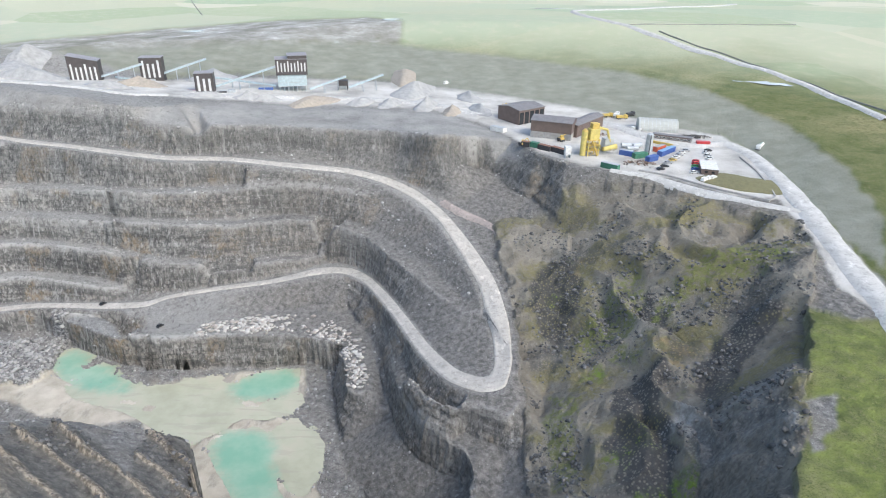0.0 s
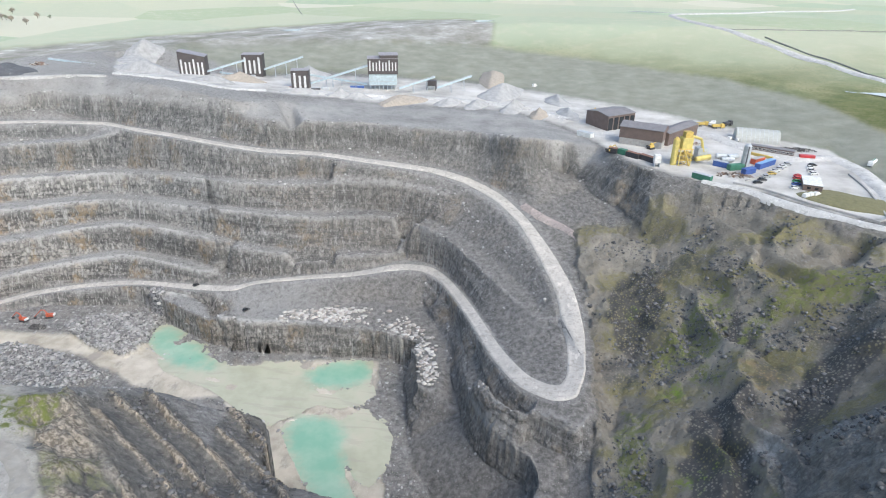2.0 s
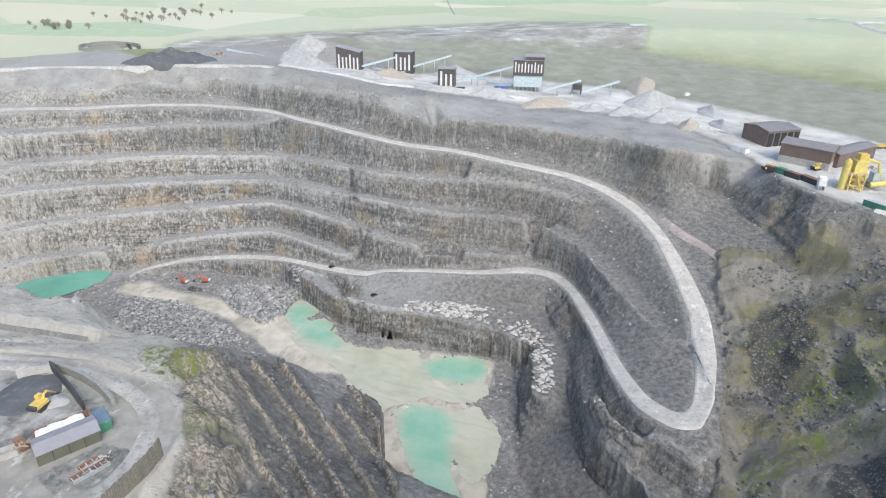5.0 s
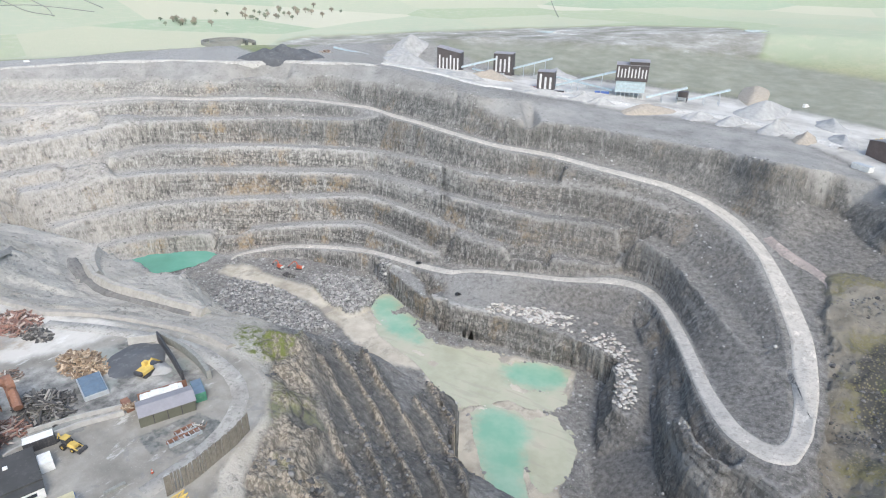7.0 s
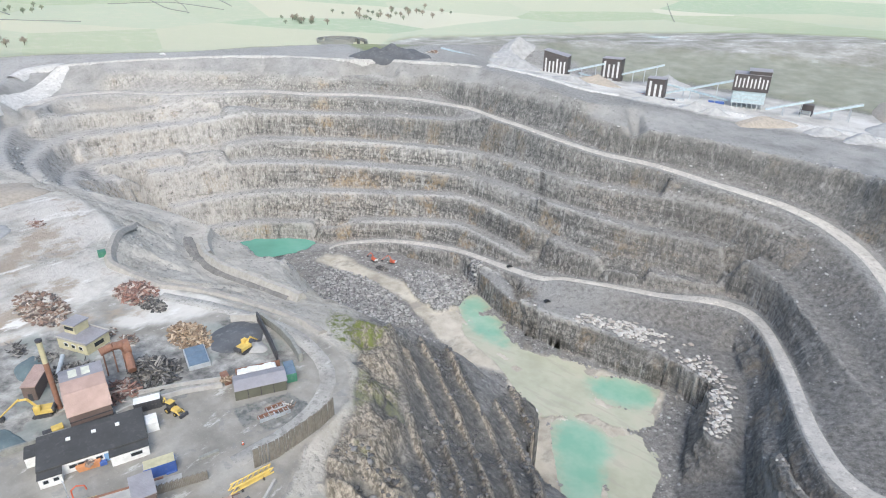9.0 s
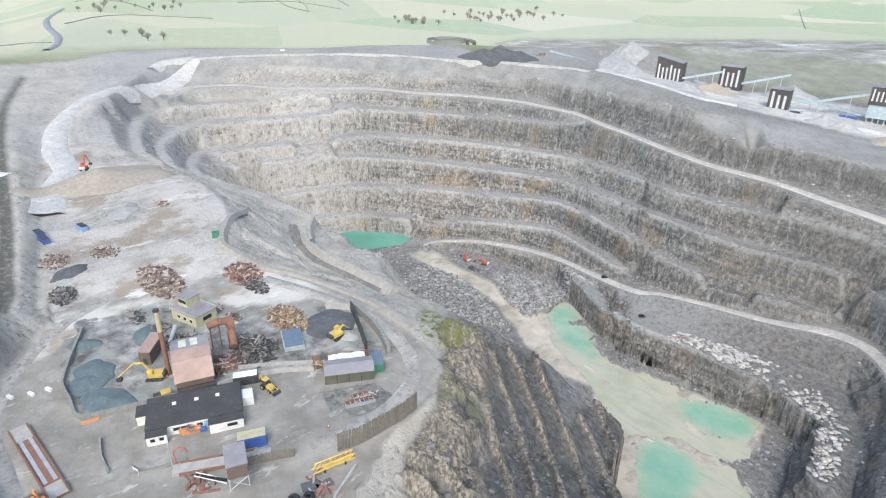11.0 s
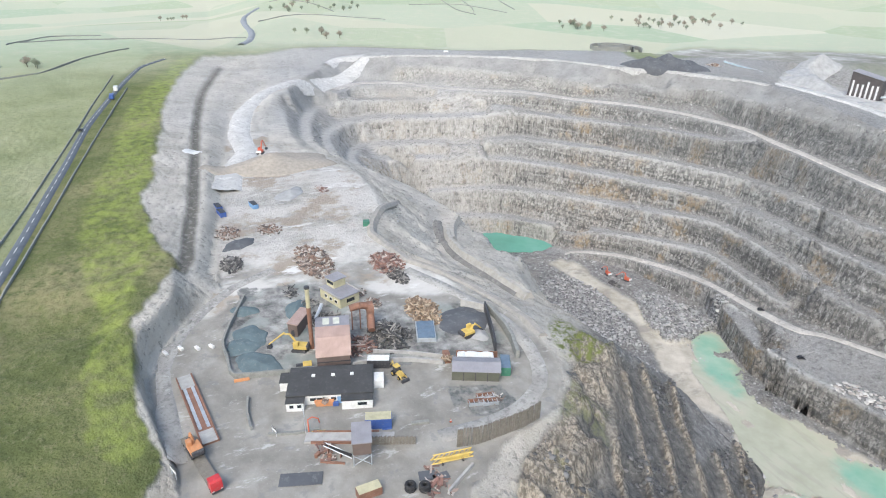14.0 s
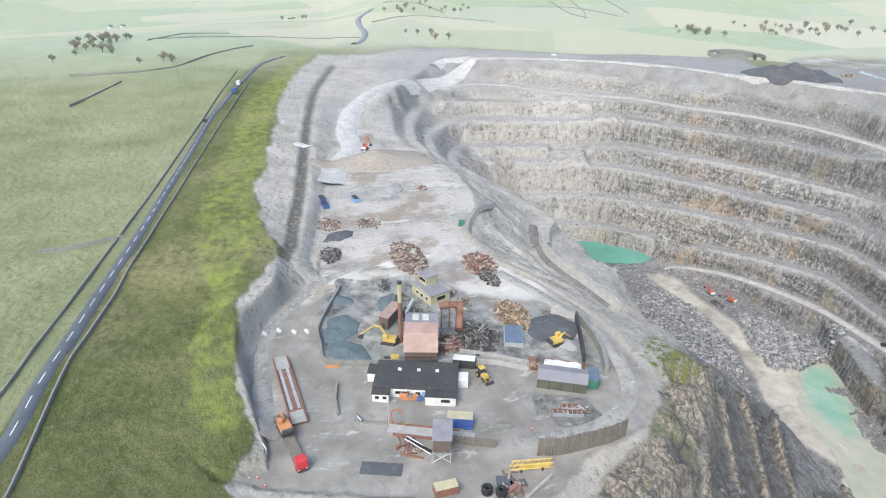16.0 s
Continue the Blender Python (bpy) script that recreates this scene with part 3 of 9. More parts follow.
REGION["turf_c"] = [(66.5, 196.5), (72.6, 187.8), (68.2, 178.7), (63.7, 188.2)]
REGION["turf_d"] = [(41.2, 184.3), (47.8, 176.2), (45.4, 151.5), (38.8, 137), (33.7, 148)]
REGION["pale_scree"] = [(71.3, 149.3), (79.3, 153.9), (87.5, 141.5), (100.2, 148.5), (84.7, 115.7), (78, 106.6), (76, 121), (72.5, 130.4), (68.9, 135.6)]
REGION["black_a"] = [(77.8, 201.8), (85.2, 220.7), (87.1, 205.5), (80, 188.6)]
REGION["black_b"] = [(82.1, 156.7), (91.4, 177.9), (111.1, 192.4), (115.1, 177.9), (96.2, 158.4), (84.8, 145.2)]
REGION["black_c"] = [(45.2, 260.9), (59, 263.5), (62.9, 243), (55.7, 217.2), (48.3, 210.8), (42.2, 215.1), (37.6, 235.9)]
REGION["black_d"] = [(52.2, 147.5), (58.9, 170.4), (78.3, 175.5), (69.2, 156.4), (69.2, 135.4), (62.9, 119.7), (52.5, 127.5)]
REGION["moor_stones"] = [(92.4, 122.4), (102.5, 128.1), (100.1, 121.4), (88.1, 107.5), (84.1, 106.7)]
REGION["west_pasture"] = [(-651.3, 12.6), (-524.6, -17.9), (-377.8, -35.2), (-280.1, -43.8), (-223.6, -50.5), (-202.3, -53.4), (-170.5, -56.6), (-139.8, -59.8), (-117.8, -63.2), (-60, -90), (-200, -260), (-900, -400), (-900, -20)]


def inside(name, x, y, wobble=3.0, size=9.0, seed=3):
    """1 inside a plan area, 0 outside, with an uneven edge."""
    if wobble:
        x, y = x + wobble * fbm(x / size, y / size, seed, 3), y + wobble * fbm(x / size + 31, y / size - 17, seed + 7, 3)
    p = np.array(REGION[name])
    hit = np.zeros(x.shape, bool)
    for (x0, y0), (x1, y1) in zip(p, np.roll(p, -1, 0)):
        if y0 == y1:
            continue
        hit ^= ((y0 > y) != (y1 > y)) & (x < (x1 - x0) * (y - y0) / (y1 - y0) + x0)
    return hit.astype(float)


def step(a, b, v):
    u = np.clip((v - a) / (b - a), 0, 1)
    return u * u * (3 - 2 * u)


for road, (o, i) in {"haul_lower": ("road_m_outer", "road_m_inner"), "haul_upper": ("upper_road_outer", "upper_road_inner")}.items():
    REGION[road] = [tuple(q[:2]) for q in LINES[o]] + [tuple(q[:2]) for q in LINES[i][::-1]]

REGION["rim_scree"] = [tuple(q[:2]) for q in LINES["scarp_high"]] + [tuple(q[:2]) for q in LINES["rim_road"][::-1]]
HEIGHT = triangulated_heights()
# the quarry floor is level
GA, GR = np.meshgrid(AZ, RR, indexing="ij")
GX, GY = -GR * np.sin(GA), GR * np.cos(GA)
for name in ("floor", "lake", "pond_nw"):
    HEIGHT = np.where(inside(name, GX, GY, 0) > 0, -90.0, HEIGHT)
# the haul roads are cut level across
for o, i, key in (("road_m_outer", "road_m_inner", "haul_lower"), ("upper_road_outer", "upper_road_inner", "haul_upper")):
    way = np.vstack([LINES[o], LINES[i]])
    cells = np.argwhere(inside(key, GX, GY, 0) > 0)
    for row, col in [c.T for c in np.array_split(cells, 80)]:
        d2 = (GX[row, col][:, None] - way[None, :, 0]) ** 2 + (GY[row, col][:, None] - way[None, :, 1]) ** 2
        w = 1 / (d2 + 9.0) ** 2
        HEIGHT[row, col] = (w * way[None, :, 2]).sum(1) / w.sum(1)


def ground(x, y):
    """The height of the land at a place."""
    a = math.atan2(-x, y)
    if a < AZ[0]:
        a += 2 * math.pi
    i = min(len(AZ) - 2, max(0, int(np.searchsorted(AZ, a)) - 1))
    r = math.hypot(x, y)
    j = min(len(RR) - 2, max(0, int(np.searchsorted(RR, r)) - 1))
    u, w = (a - AZ[i]) / (AZ[i + 1] - AZ[i]), (r - RR[j]) / (RR[j + 1] - RR[j])
    h = HEIGHT
    return (h[i, j] * (1 - u) + h[i + 1, j] * u) * (1 - w) + (h[i, j + 1] * (1 - u) + h[i + 1, j + 1] * u) * w


def build_land(rows=620):
    """One sheet: each column follows its profile in steps of even length as seen from above the yard."""
    n = len(AZ)
    weight = np.zeros_like(HEIGHT)
    dz = np.diff(HEIGHT, axis=1)
    dr = np.diff(RR)[None]
    size = np.sqrt((dr * np.clip(0.25 + (100 - HEIGHT[:, 1:]) / RR[None, 1:], 0.05, 1)) ** 2 + dz**2) / RR[None, 1:]
    size[:, RR[1:] < 84] *= 0.05
    # even out between neighbours so that rows run smoothly
    run = np.cumsum(np.vstack([np.zeros((1, size.shape[1])), size]), axis=0)
    lo_, hi_ = np.clip(np.arange(n) - 9, 0, n), np.clip(np.arange(n) + 10, 0, n)
    size = (run[hi_] - run[lo_]) / (hi_ - lo_)[:, None]
    weight[:, 1:] = np.cumsum(size + 1e-7, axis=1)
    weight /= weight[:, -1:]
    s = np.linspace(0, 1, rows)
    R = np.stack([np.interp(s, weight[i], RR) for i in range(n)])
    Z = np.stack([np.interp(R[i], RR, HEIGHT[i]) for i in range(n)])
    return R, Z


R, Z = build_land()
A = np.repeat(AZ[:, None], R.shape[1], 1)
X, Y = -R * np.sin(A), R * np.cos(A)

MOOR_ROAD = [(-86, -65.8, 7), (-102.8, -62.4, 7), (-121.8, -59.2, 7), (-140.8, -58.4, 7), (-161.3, -56.1, 7), (-184.8, -53.6, 7), (-214.7, -50.1, 7), (-242.4, -46.9, 7.5), (-277.6, -43.7, 7.5), (-327.4, -38.6, 8), (-398.5, -32.2, 8.5), (-454.5, -23, 10), (-518.9, -11.9, 11), (-583.8, 2.2, 12), (-618.2, 22.8, 13)]

# steepness and the way each face looks, from the plain form
dZr = np.gradient(Z, axis=1) / np.maximum(np.gradient(R, axis=1), 1e-3)
dA = np.gradient(A, axis=0)
dZa = (np.gradient(Z, axis=0) - dZr * np.gradient(R, axis=0)) / (np.abs(dA) * R)
SLOPE = np.hypot(dZr, dZa)
STEEP = step(0.5, 1.5, SLOPE) * (1 - 0.85 * step(radians(75), radians(79), A))
hr, ha = -dZr / np.maximum(SLOPE, 1e-3), -dZa / np.maximum(SLOPE, 1e-3)

MASK = {k: inside(k, X, Y) for k in ("quarry", "bank", "far_tip", "spoil", "rib_slope", "floor", "mud", "lime_band", "lime_band_e")}
MASK.update({k: inside(k, X, Y, 1.2, 4.0) for k in ("plateau", "plant_yard", "rubble_1", "rubble_2")})
MASK.update({k: inside(k, X, Y, 0) for k in ("haul_lower", "haul_upper")})
MASK["rim_scree"] = inside("rim_scree", X, Y, 2.0, 6.0) * step(radians(-14), radians(-8), A)
STEEP = STEEP * (1 - 0.85 * MASK["rim_scree"])
WAY = np.maximum(MASK["haul_lower"], MASK["haul_upper"])
FLAT = np.maximum.reduce([WAY, MASK["plateau"], MASK["plant_yard"] * (1 - STEEP)])
FLAT = np.maximum(FLAT, inside("lake", X, Y, 0))
WILD = MASK["spoil"] * (1 - MASK["plant_yard"])
LOOSE = (1 - FLAT) * (1 - 0.6 * MASK["mud"]) * MASK["quarry"]

def blur(v, k=1):
    for _ in range(k):
        v = (v + np.roll(v, 1, 0) + np.roll(v, -1, 0)) / 3
        v[:, 1:-1] = (v[:, :-2] + v[:, 1:-1] + v[:, 2:]) / 3
    return v


# broken rock: upright joints, ledges along the beds, rubble on the benches
near = step(1500, 700, R)
joint = fbm(X * 0.16, Y * 0.16, 11, 4) + 0.5 * np.abs(vnoise(X * 0.5, Y * 0.5, 12))
beds = vnoise(Z * 0.45, (X + Y) * 0.02, 21) + 0.6 * vnoise(Z * 1.1, (X - Y) * 0.04, 22)
CLEAR = WAY.copy()
for _ in range(7):
    CLEAR = np.maximum(CLEAR, (CLEAR + np.roll(CLEAR, 1, 0) + np.roll(CLEAR, -1, 0) + np.roll(CLEAR, 1, 1) + np.roll(CLEAR, -1, 1)) / 5 * 1.25).clip(0, 1)
push = STEEP * (1 - CLEAR) * near * (1.1 * joint + 0.7 * beds) * MASK["quarry"]
bump = LOOSE * (1 - STEEP) * (0.5 * fbm(X * 0.22, Y * 0.22, 31, 4) + 0.22 * vnoise(X * 1.1, Y * 1.1, 32))
# gullies run down the spoil slope, away from its crest
along, down = 0.5 * X + 0.87 * Y, 0.87 * X - 0.5 * Y
warp = fbm(X / 30, Y / 30, 44, 3)
fold = 1 - np.abs(fbm(along / 30 + 0.9 * warp + down / 60, down / 60 + 0.6 * warp, 41, 3)) * 2.6
rough = fbm(X / 4.5, Y / 4.5, 43, 4) + 0.5 * np.abs(vnoise(X / 1.7, Y / 1.7, 45))
bump = bump + WILD * step(0, 0.3, LOOSE) * (5.5 * fold - 2.5 + 0.7 * rough)
saw = (np.degrees(A) + 2.2 * fbm(X / 50, Y / 50, 51, 3) - 0.15 * (R - 130)) / 4.2
rib_size = 0.65 + 0.35 * np.abs(vnoise(np.floor(saw), R / 55, 57))
saw = saw - np.floor(saw)
RIB = np.exp(-((saw - 0.5) / np.where(saw < 0.5, 0.22, 0.12)) ** 2) * rib_size
TILTED = MASK["rib_slope"] * step(radians(46), radians(42), A)
bump = bump + TILTED * (4.2 * RIB * (0.85 + 0.4 * fbm(X / 9, Y / 9, 55, 3)) + (0.4 + 0.9 * RIB) * fbm(X / 4, Y / 4, 54, 4))
CRAG = MASK["rib_slope"] * (1 - TILTED)
crags = 1 - np.abs(fbm(X / 15 + 4, Y / 11, 58, 4)) * 2
bump = bump + CRAG * (4.0 * crags - 1.8 + 1.7 * fbm(X / 4.5, Y / 4.5, 59, 4))
bump = bump + (MASK["rubble_1"] + MASK["rubble_2"]) * (2.2 + 1.1 * vnoise(X * 0.55, Y * 0.55, 61) + 0.7 * vnoise(X * 1.2, Y * 1.2, 62))
SPUR = MASK["quarry"] * (1 - MASK["plateau"]) * (1 - MASK["floor"]) * np.maximum(step(radians(46), radians(51), A) * step(420, 360, R) * (Z > -60), 0.6 * step(radians(78), radians(81), A))
# runnels down the earth slope of the spur
TRACK = np.zeros_like(R)
for k in ("ramp_in", "ramp_out", "yard_edge_east"):
    for q in LINES[k]:
        TRACK = np.maximum(TRACK, (np.hypot(X - q[0], Y - q[1]) < 5.5) * 1.0)
runs = 1 - np.abs(fbm((0.8 * X - 0.6 * Y) / 9 + 0.5 * fbm(X / 20, Y / 20, 68, 3), (0.6 * X + 0.8 * Y) / 34, 67, 3)) * 2.4
bump = bump * (1 - 0.8 * TRACK) + (1 - TRACK) * SPUR * step(0.15, 0.5, SLOPE) * (1.7 * runs - 0.7 + 0.6 * fbm(X / 4, Y / 4, 69, 3)) * step(radians(82), radians(78), A)
# low ridge of loose stone along the edge of each bench
def beside(k):
    """How far beyond a line each place lies, along its own way out from the middle of the plan."""
    q = LINES[k]
    qa, qr = np.arctan2(-q[:, 0], q[:, 1]), np.hypot(q[:, 0], q[:, 1])
    near_line = np.full(R.shape, 99.0)
    for lo, hi in zip(range(0, len(q) - 1), range(1, len(q))):
        a0, a1 = sorted((qa[lo], qa[hi]))
        i0, i1 = np.searchsorted(AZ, [a0, a1])
        if i1 > i0:
            u = (AZ[i0:i1] - qa[lo]) / (qa[hi] - qa[lo])
            gap_r = R[i0:i1] - (qr[lo] + u * (qr[hi] - qr[lo]))[:, None]
            near_line[i0:i1] = np.where(np.abs(gap_r) < np.abs(near_line[i0:i1]), gap_r, near_line[i0:i1])
    return near_line


DITCH = np.zeros_like(R)
for q in LINES["ditch_l"]:
    DITCH = np.maximum(DITCH, (np.hypot(X - q[0], Y - q[1]) < 2.6) * 1.0)
CREST = np.zeros_like(R)
for k in ("a_crest", "b_crest", "c_crest", "d_crest", "e_crest", "e0_crest", "scarp_high", "strip_crest", "hairpin_bench", "hairpin_platform", "upper_road_outer", "road_m_outer"):
    near_line = beside(k)
    CREST = np.maximum(CREST, np.exp(-((near_line - 1.2) / 1.5) ** 2))
CREST = CREST * (0.35 + 0.65 * step(-0.5, 0.3, fbm(X / 14, Y / 14, 63, 3)))
bump = bump + CREST * (1 - WAY) * (0.6 + 0.5 * vnoise(X / 2.5, Y / 2.5, 64))
field = (1 - MASK["quarry"]) * (1 - FLAT)
bump = bump + field * (0.9 * fbm(X / 24, Y / 24, 71, 4) + 0.25 * vnoise(X / 2.2, Y / 2.2, 72)) * step(1200, 300, R)
bed = spline([(x, y, 0.0) for x, y, _ in MOOR_ROAD], 4.0)
west = AZ > radians(84)
gap = np.full(X.shape, 99.0)
for q in bed:
    gap[west] = np.minimum(gap[west], np.hypot(X[west] - q[0], Y[west] - q[1]))
bump = bump * step(4.5, 9.0, gap)
bump = bump + FLAT * (1 - WAY) * 0.12 * fbm(X / 9, Y / 9, 81, 3)
pool = np.maximum.reduce([inside(k, X, Y, 0) for k in ("pond_nw", "pond_ne", "pond_mid", "pond_s", "pond_se", "lake")])
milky = np.maximum.reduce([inside(k, X, Y, 0) for k in ("pond_mid", "pond_s", "pond_se")])
pool = np.maximum(pool, ((blur(milky.copy(), 12) + 0.25 * fbm(X / 6, Y / 6, 92, 3)) > 0.42) * MASK["floor"])
# mud banks stand out of the shallows
pool = pool * (1 - inside("pond_mid", X, Y, 0) * (fbm(X / 15 + 3, Y / 9, 93, 4) > 0.34))
bump = np.where(MASK["mud"] > 0, np.maximum(bump, -0.1), bump)
bump = np.where(pool > 0, -0.8 + 0.25 * fbm(X / 6, Y / 6, 91, 3), bump)
push = push * (1 - pool)
# move along the way the face looks (radial part, sideways part) and up
DR, DS = push * hr, push * ha
PX, PY = X - DR * np.sin(A) - DS * np.cos(A) , Y + DR * np.cos(A) - DS * np.sin(A)
PZ = Z + bump * np.where(AZ > radians(118.5), 0, 1)[:, None]


def ramp(tree, fac, stops):
    n = tree.nodes.new("ShaderNodeValToRGB")
    e = n.color_ramp.elements
    while len(e) < len(stops):
        e.new(0.5)
    for q, (pos, col) in zip(e, stops):
        q.position = pos
        q.color = (*col, 1) if len(col) == 3 else col
    tree.links.new(fac, n.inputs[0])
    return n.outputs[0]


def mixc(tree, fac, a, b, how="MIX"):
    n = tree.nodes.new("ShaderNodeMix")
    n.data_type, n.blend_type = "RGBA", how
    for sock, val in ((n.inputs["Factor"], fac), (n.inputs["A"], a), (n.inputs["B"], b)):
        if isinstance(val, (int, float)):
            sock.default_value = val
        elif isinstance(val, tuple):
            sock.default_value = (*val, 1)
        else:
            tree.links.new(val, sock)
    return n.outputs["Result"]


def tex(tree, vec, scale, detail=4, rough=0.55, stretch=None, kind="noise"):
    if stretch:
        m = tree.nodes.new("ShaderNodeVectorMath")
        m.operation = "MULTIPLY"
        m.inputs[1].default_value = stretch
        tree.links.new(vec, m.inputs[0])
        vec = m.outputs[0]
    n = tree.nodes.new("ShaderNodeTexNoise" if kind == "noise" else "ShaderNodeTexVoronoi")
    n.inputs["Scale"].default_value = scale
    if kind == "noise":
        n.inputs["Detail"].default_value, n.inputs["Roughness"].default_value = detail, rough
    tree.links.new(vec, n.inputs["Vector"])
    return n.outputs[0] if kind == "noise" else n.outputs["Distance"]


def math_node(tree, op, a, b=0.0, clamp=False):
    n = tree.nodes.new("ShaderNodeMath")
    n.operation, n.use_clamp = op, clamp
    for sock, val in ((n.inputs[0], a), (n.inputs[1], b)):
        if isinstance(val, (int, float)):
            sock.default_value = val
        else:
            tree.links.new(val, sock)
    return n.outputs[0]


def remap(tree, v, lo, hi):
    n = tree.nodes.new("ShaderNodeMapRange")
    n.interpolation_type = "SMOOTHSTEP"
    n.inputs["From Min"].default_value, n.inputs["From Max"].default_value = lo, hi
    tree.links.new(v, n.inputs["Value"])
    return n.outputs[0]


def new_mat(name):
    m = bpy.data.materials.new(name)
    m.use_nodes = True
    return m, m.node_tree, m.node_tree.nodes["Principled BSDF"]


def bumped(tree, bsdf, height, strength, dist):
    b = tree.nodes.new("ShaderNodeBump")
    b.inputs["Strength"].default_value, b.inputs["Distance"].default_value = strength, dist
    tree.links.new(height, b.inputs["Height"])
    tree.links.new(b.outputs[0], bsdf.inputs["Normal"])


def land_material():
    m, t, bsdf = new_mat("quarry_land")
    bsdf.inputs["Roughness"].default_value = 0.95
    bsdf.inputs["Specular IOR Level"].default_value = 0.2
    pos = t.nodes.new("ShaderNodeNewGeometry").outputs["Position"]

    def mask(name):
        n = t.nodes.new("ShaderNodeAttribute")
        n.attribute_name = name
        s = t.nodes.new("ShaderNodeSeparateColor")
        t.links.new(n.outputs["Color"], s.inputs[0])
        return s.outputs[0], s.outputs[1], s.outputs[2]

    steep, pale, grass = mask("mask_a")
    spoil, mud, bank = mask("mask_b")
    lime, tip, way = mask("mask_c")
    fields, warm, scree = mask("mask_d")
    tarmac, ribs, dusty = mask("mask_e")
    wet, turfy, ribbed_slope = mask("mask_f")
    chalky, boulders, bench = mask("mask_g")
    crest, rimscree, palescree = mask("mask_h")
    pasture, works, spur = mask("mask_i")
    east, ditch, camp = mask("mask_j")
    big = tex(t, pos, 0.012, 4)
    mid = tex(t, pos, 0.07, 5, 0.6)
    fine = tex(t, pos, 0.45, 6, 0.65)
    grain = tex(t, pos, 2.2, 4, 0.7)
    mul = lambda a, b: math_node(t, "MULTIPLY", a, b)
    # rock faces: broken blocks in rough beds, upright joints, pale lime streaks, ochre
    beds = tex(t, pos, 1.0, 4, 0.6, (0.012, 0.012, 0.22))
    joints = tex(t, pos, 1.0, 5, 0.7, (0.34, 0.34, 0.045))
    cracks = tex(t, pos, 1.0, 4, 0.7, (1.1, 1.1, 0.2))
    lumps = t.nodes.new("ShaderNodeTexVoronoi")
    sc = t.nodes.new("ShaderNodeVectorMath")
    sc.operation = "MULTIPLY"
    sc.inputs[1].default_value = (0.62, 0.62, 0.5)
    t.links.new(pos, sc.inputs[0])
    t.links.new(sc.outputs[0], lumps.inputs["Vector"])
    lumps.inputs["Scale"].default_value = 1.0
    block = t.nodes.new("ShaderNodeSeparateColor")
    t.links.new(lumps.outputs["Color"], block.inputs[0])
    rock = ramp(t, beds, [(0.32, (0.15, 0.148, 0.143)), (0.45, (0.225, 0.218, 0.205)), (0.56, (0.29, 0.278, 0.255)), (0.7, (0.19, 0.185, 0.175))])
    strata = tex(t, pos, 1.0, 3, 0.55, (0.006, 0.006, 0.075))
    rock = mixc(t, mul(remap(t, strata, 0.5, 0.6), 0.7), rock, (0.37, 0.362, 0.342))
    rock = mixc(t, mul(remap(t, strata, 0.48, 0.38), 0.6), rock, (0.16, 0.158, 0.152))
    rock = mixc(t, mul(remap(t, big, 0.42, 0.6), 0.5), rock, (0.33, 0.285, 0.24))
    rock = mixc(t, 0.9, rock, ramp(t, block.outputs[0], [(0.0, (0.5, 0.5, 0.5)), (0.5, (0.95, 0.94, 0.93)), (1.0, (1.5, 1.47, 1.43))]), "MULTIPLY")
    rock = mixc(t, mul(remap(t, lumps.outputs["Distance"], 0.5, 0.7), 0.6), rock, (0.075, 0.074, 0.072))
    seams = tex(t, pos, 1.0, 4, 0.6, (0.03, 0.03, 0.5))
    rock = mixc(t, mul(remap(t, seams, 0.43, 0.39), 0.7), rock, (0.085, 0.084, 0.08))
    rock = mixc(t, mul(remap(t, seams, 0.58, 0.62), 0.55), rock, (0.4, 0.392, 0.372))
    rock = mixc(t, mul(remap(t, joints, 0.43, 0.37), 0.6), rock, (0.085, 0.085, 0.083))
    rock = mixc(t, mul(remap(t, joints, 0.56, 0.64), 0.7), rock, (0.47, 0.462, 0.44))
    rock = mixc(t, mul(remap(t, cracks, 0.43, 0.38), 0.75), rock, (0.07, 0.07, 0.068))
    rock = mixc(t, mul(remap(t, cracks, 0.58, 0.63), 0.7), rock, (0.5, 0.49, 0.468))
    ochre = tex(t, pos, 1.0, 4, 0.6, (0.045, 0.045, 0.03))
    rock = mixc(t, mul(remap(t, ochre, 0.54, 0.64), mul(remap(t, fine, 0.35, 0.6), 0.7)), rock, (0.35, 0.255, 0.145))
    # benches and loose stone
    stone = ramp(t, fine, [(0.3, (0.125, 0.122, 0.116)), (0.5, (0.245, 0.238, 0.226)), (0.7, (0.37, 0.36, 0.342))])
    stone = mixc(t, mul(remap(t, mid, 0.45, 0.7), 0.6), stone, (0.3, 0.282, 0.25))
    stone = mixc(t, remap(t, grain, 0.58, 0.7), stone, (0.5, 0.49, 0.475))
    stone = mixc(t, remap(t, grain, 0.42, 0.33), stone, (0.12, 0.12, 0.118))
    col = mixc(t, steep, stone, rock)
    # stones and grit, lighter and darker
    grit = mixc(t, 0.5, ramp(t, tex(t, pos, 1.0, 4, 0.7), [(0.35, (0.5, 0.5, 0.5)), (0.6, (1, 1, 1))]), ramp(t, grain, [(0.36, (0.6, 0.6, 0.6)), (0.6, (1, 1, 1))]))
    col = mixc(t, 0.6, col, grit, "MULTIPLY")
    # pale dust on the bench tops
    rubble = mixc(t, remap(t, grain, 0.36, 0.62), (0.25, 0.247, 0.24), (0.43, 0.424, 0.408))
    col = mixc(t, mul(bench, remap(t, fine, 0.22, 0.5)), col, rubble)
    col = mixc(t, mul(crest, remap(t, fine, 0.3, 0.55)), col, (0.5, 0.488, 0.462))
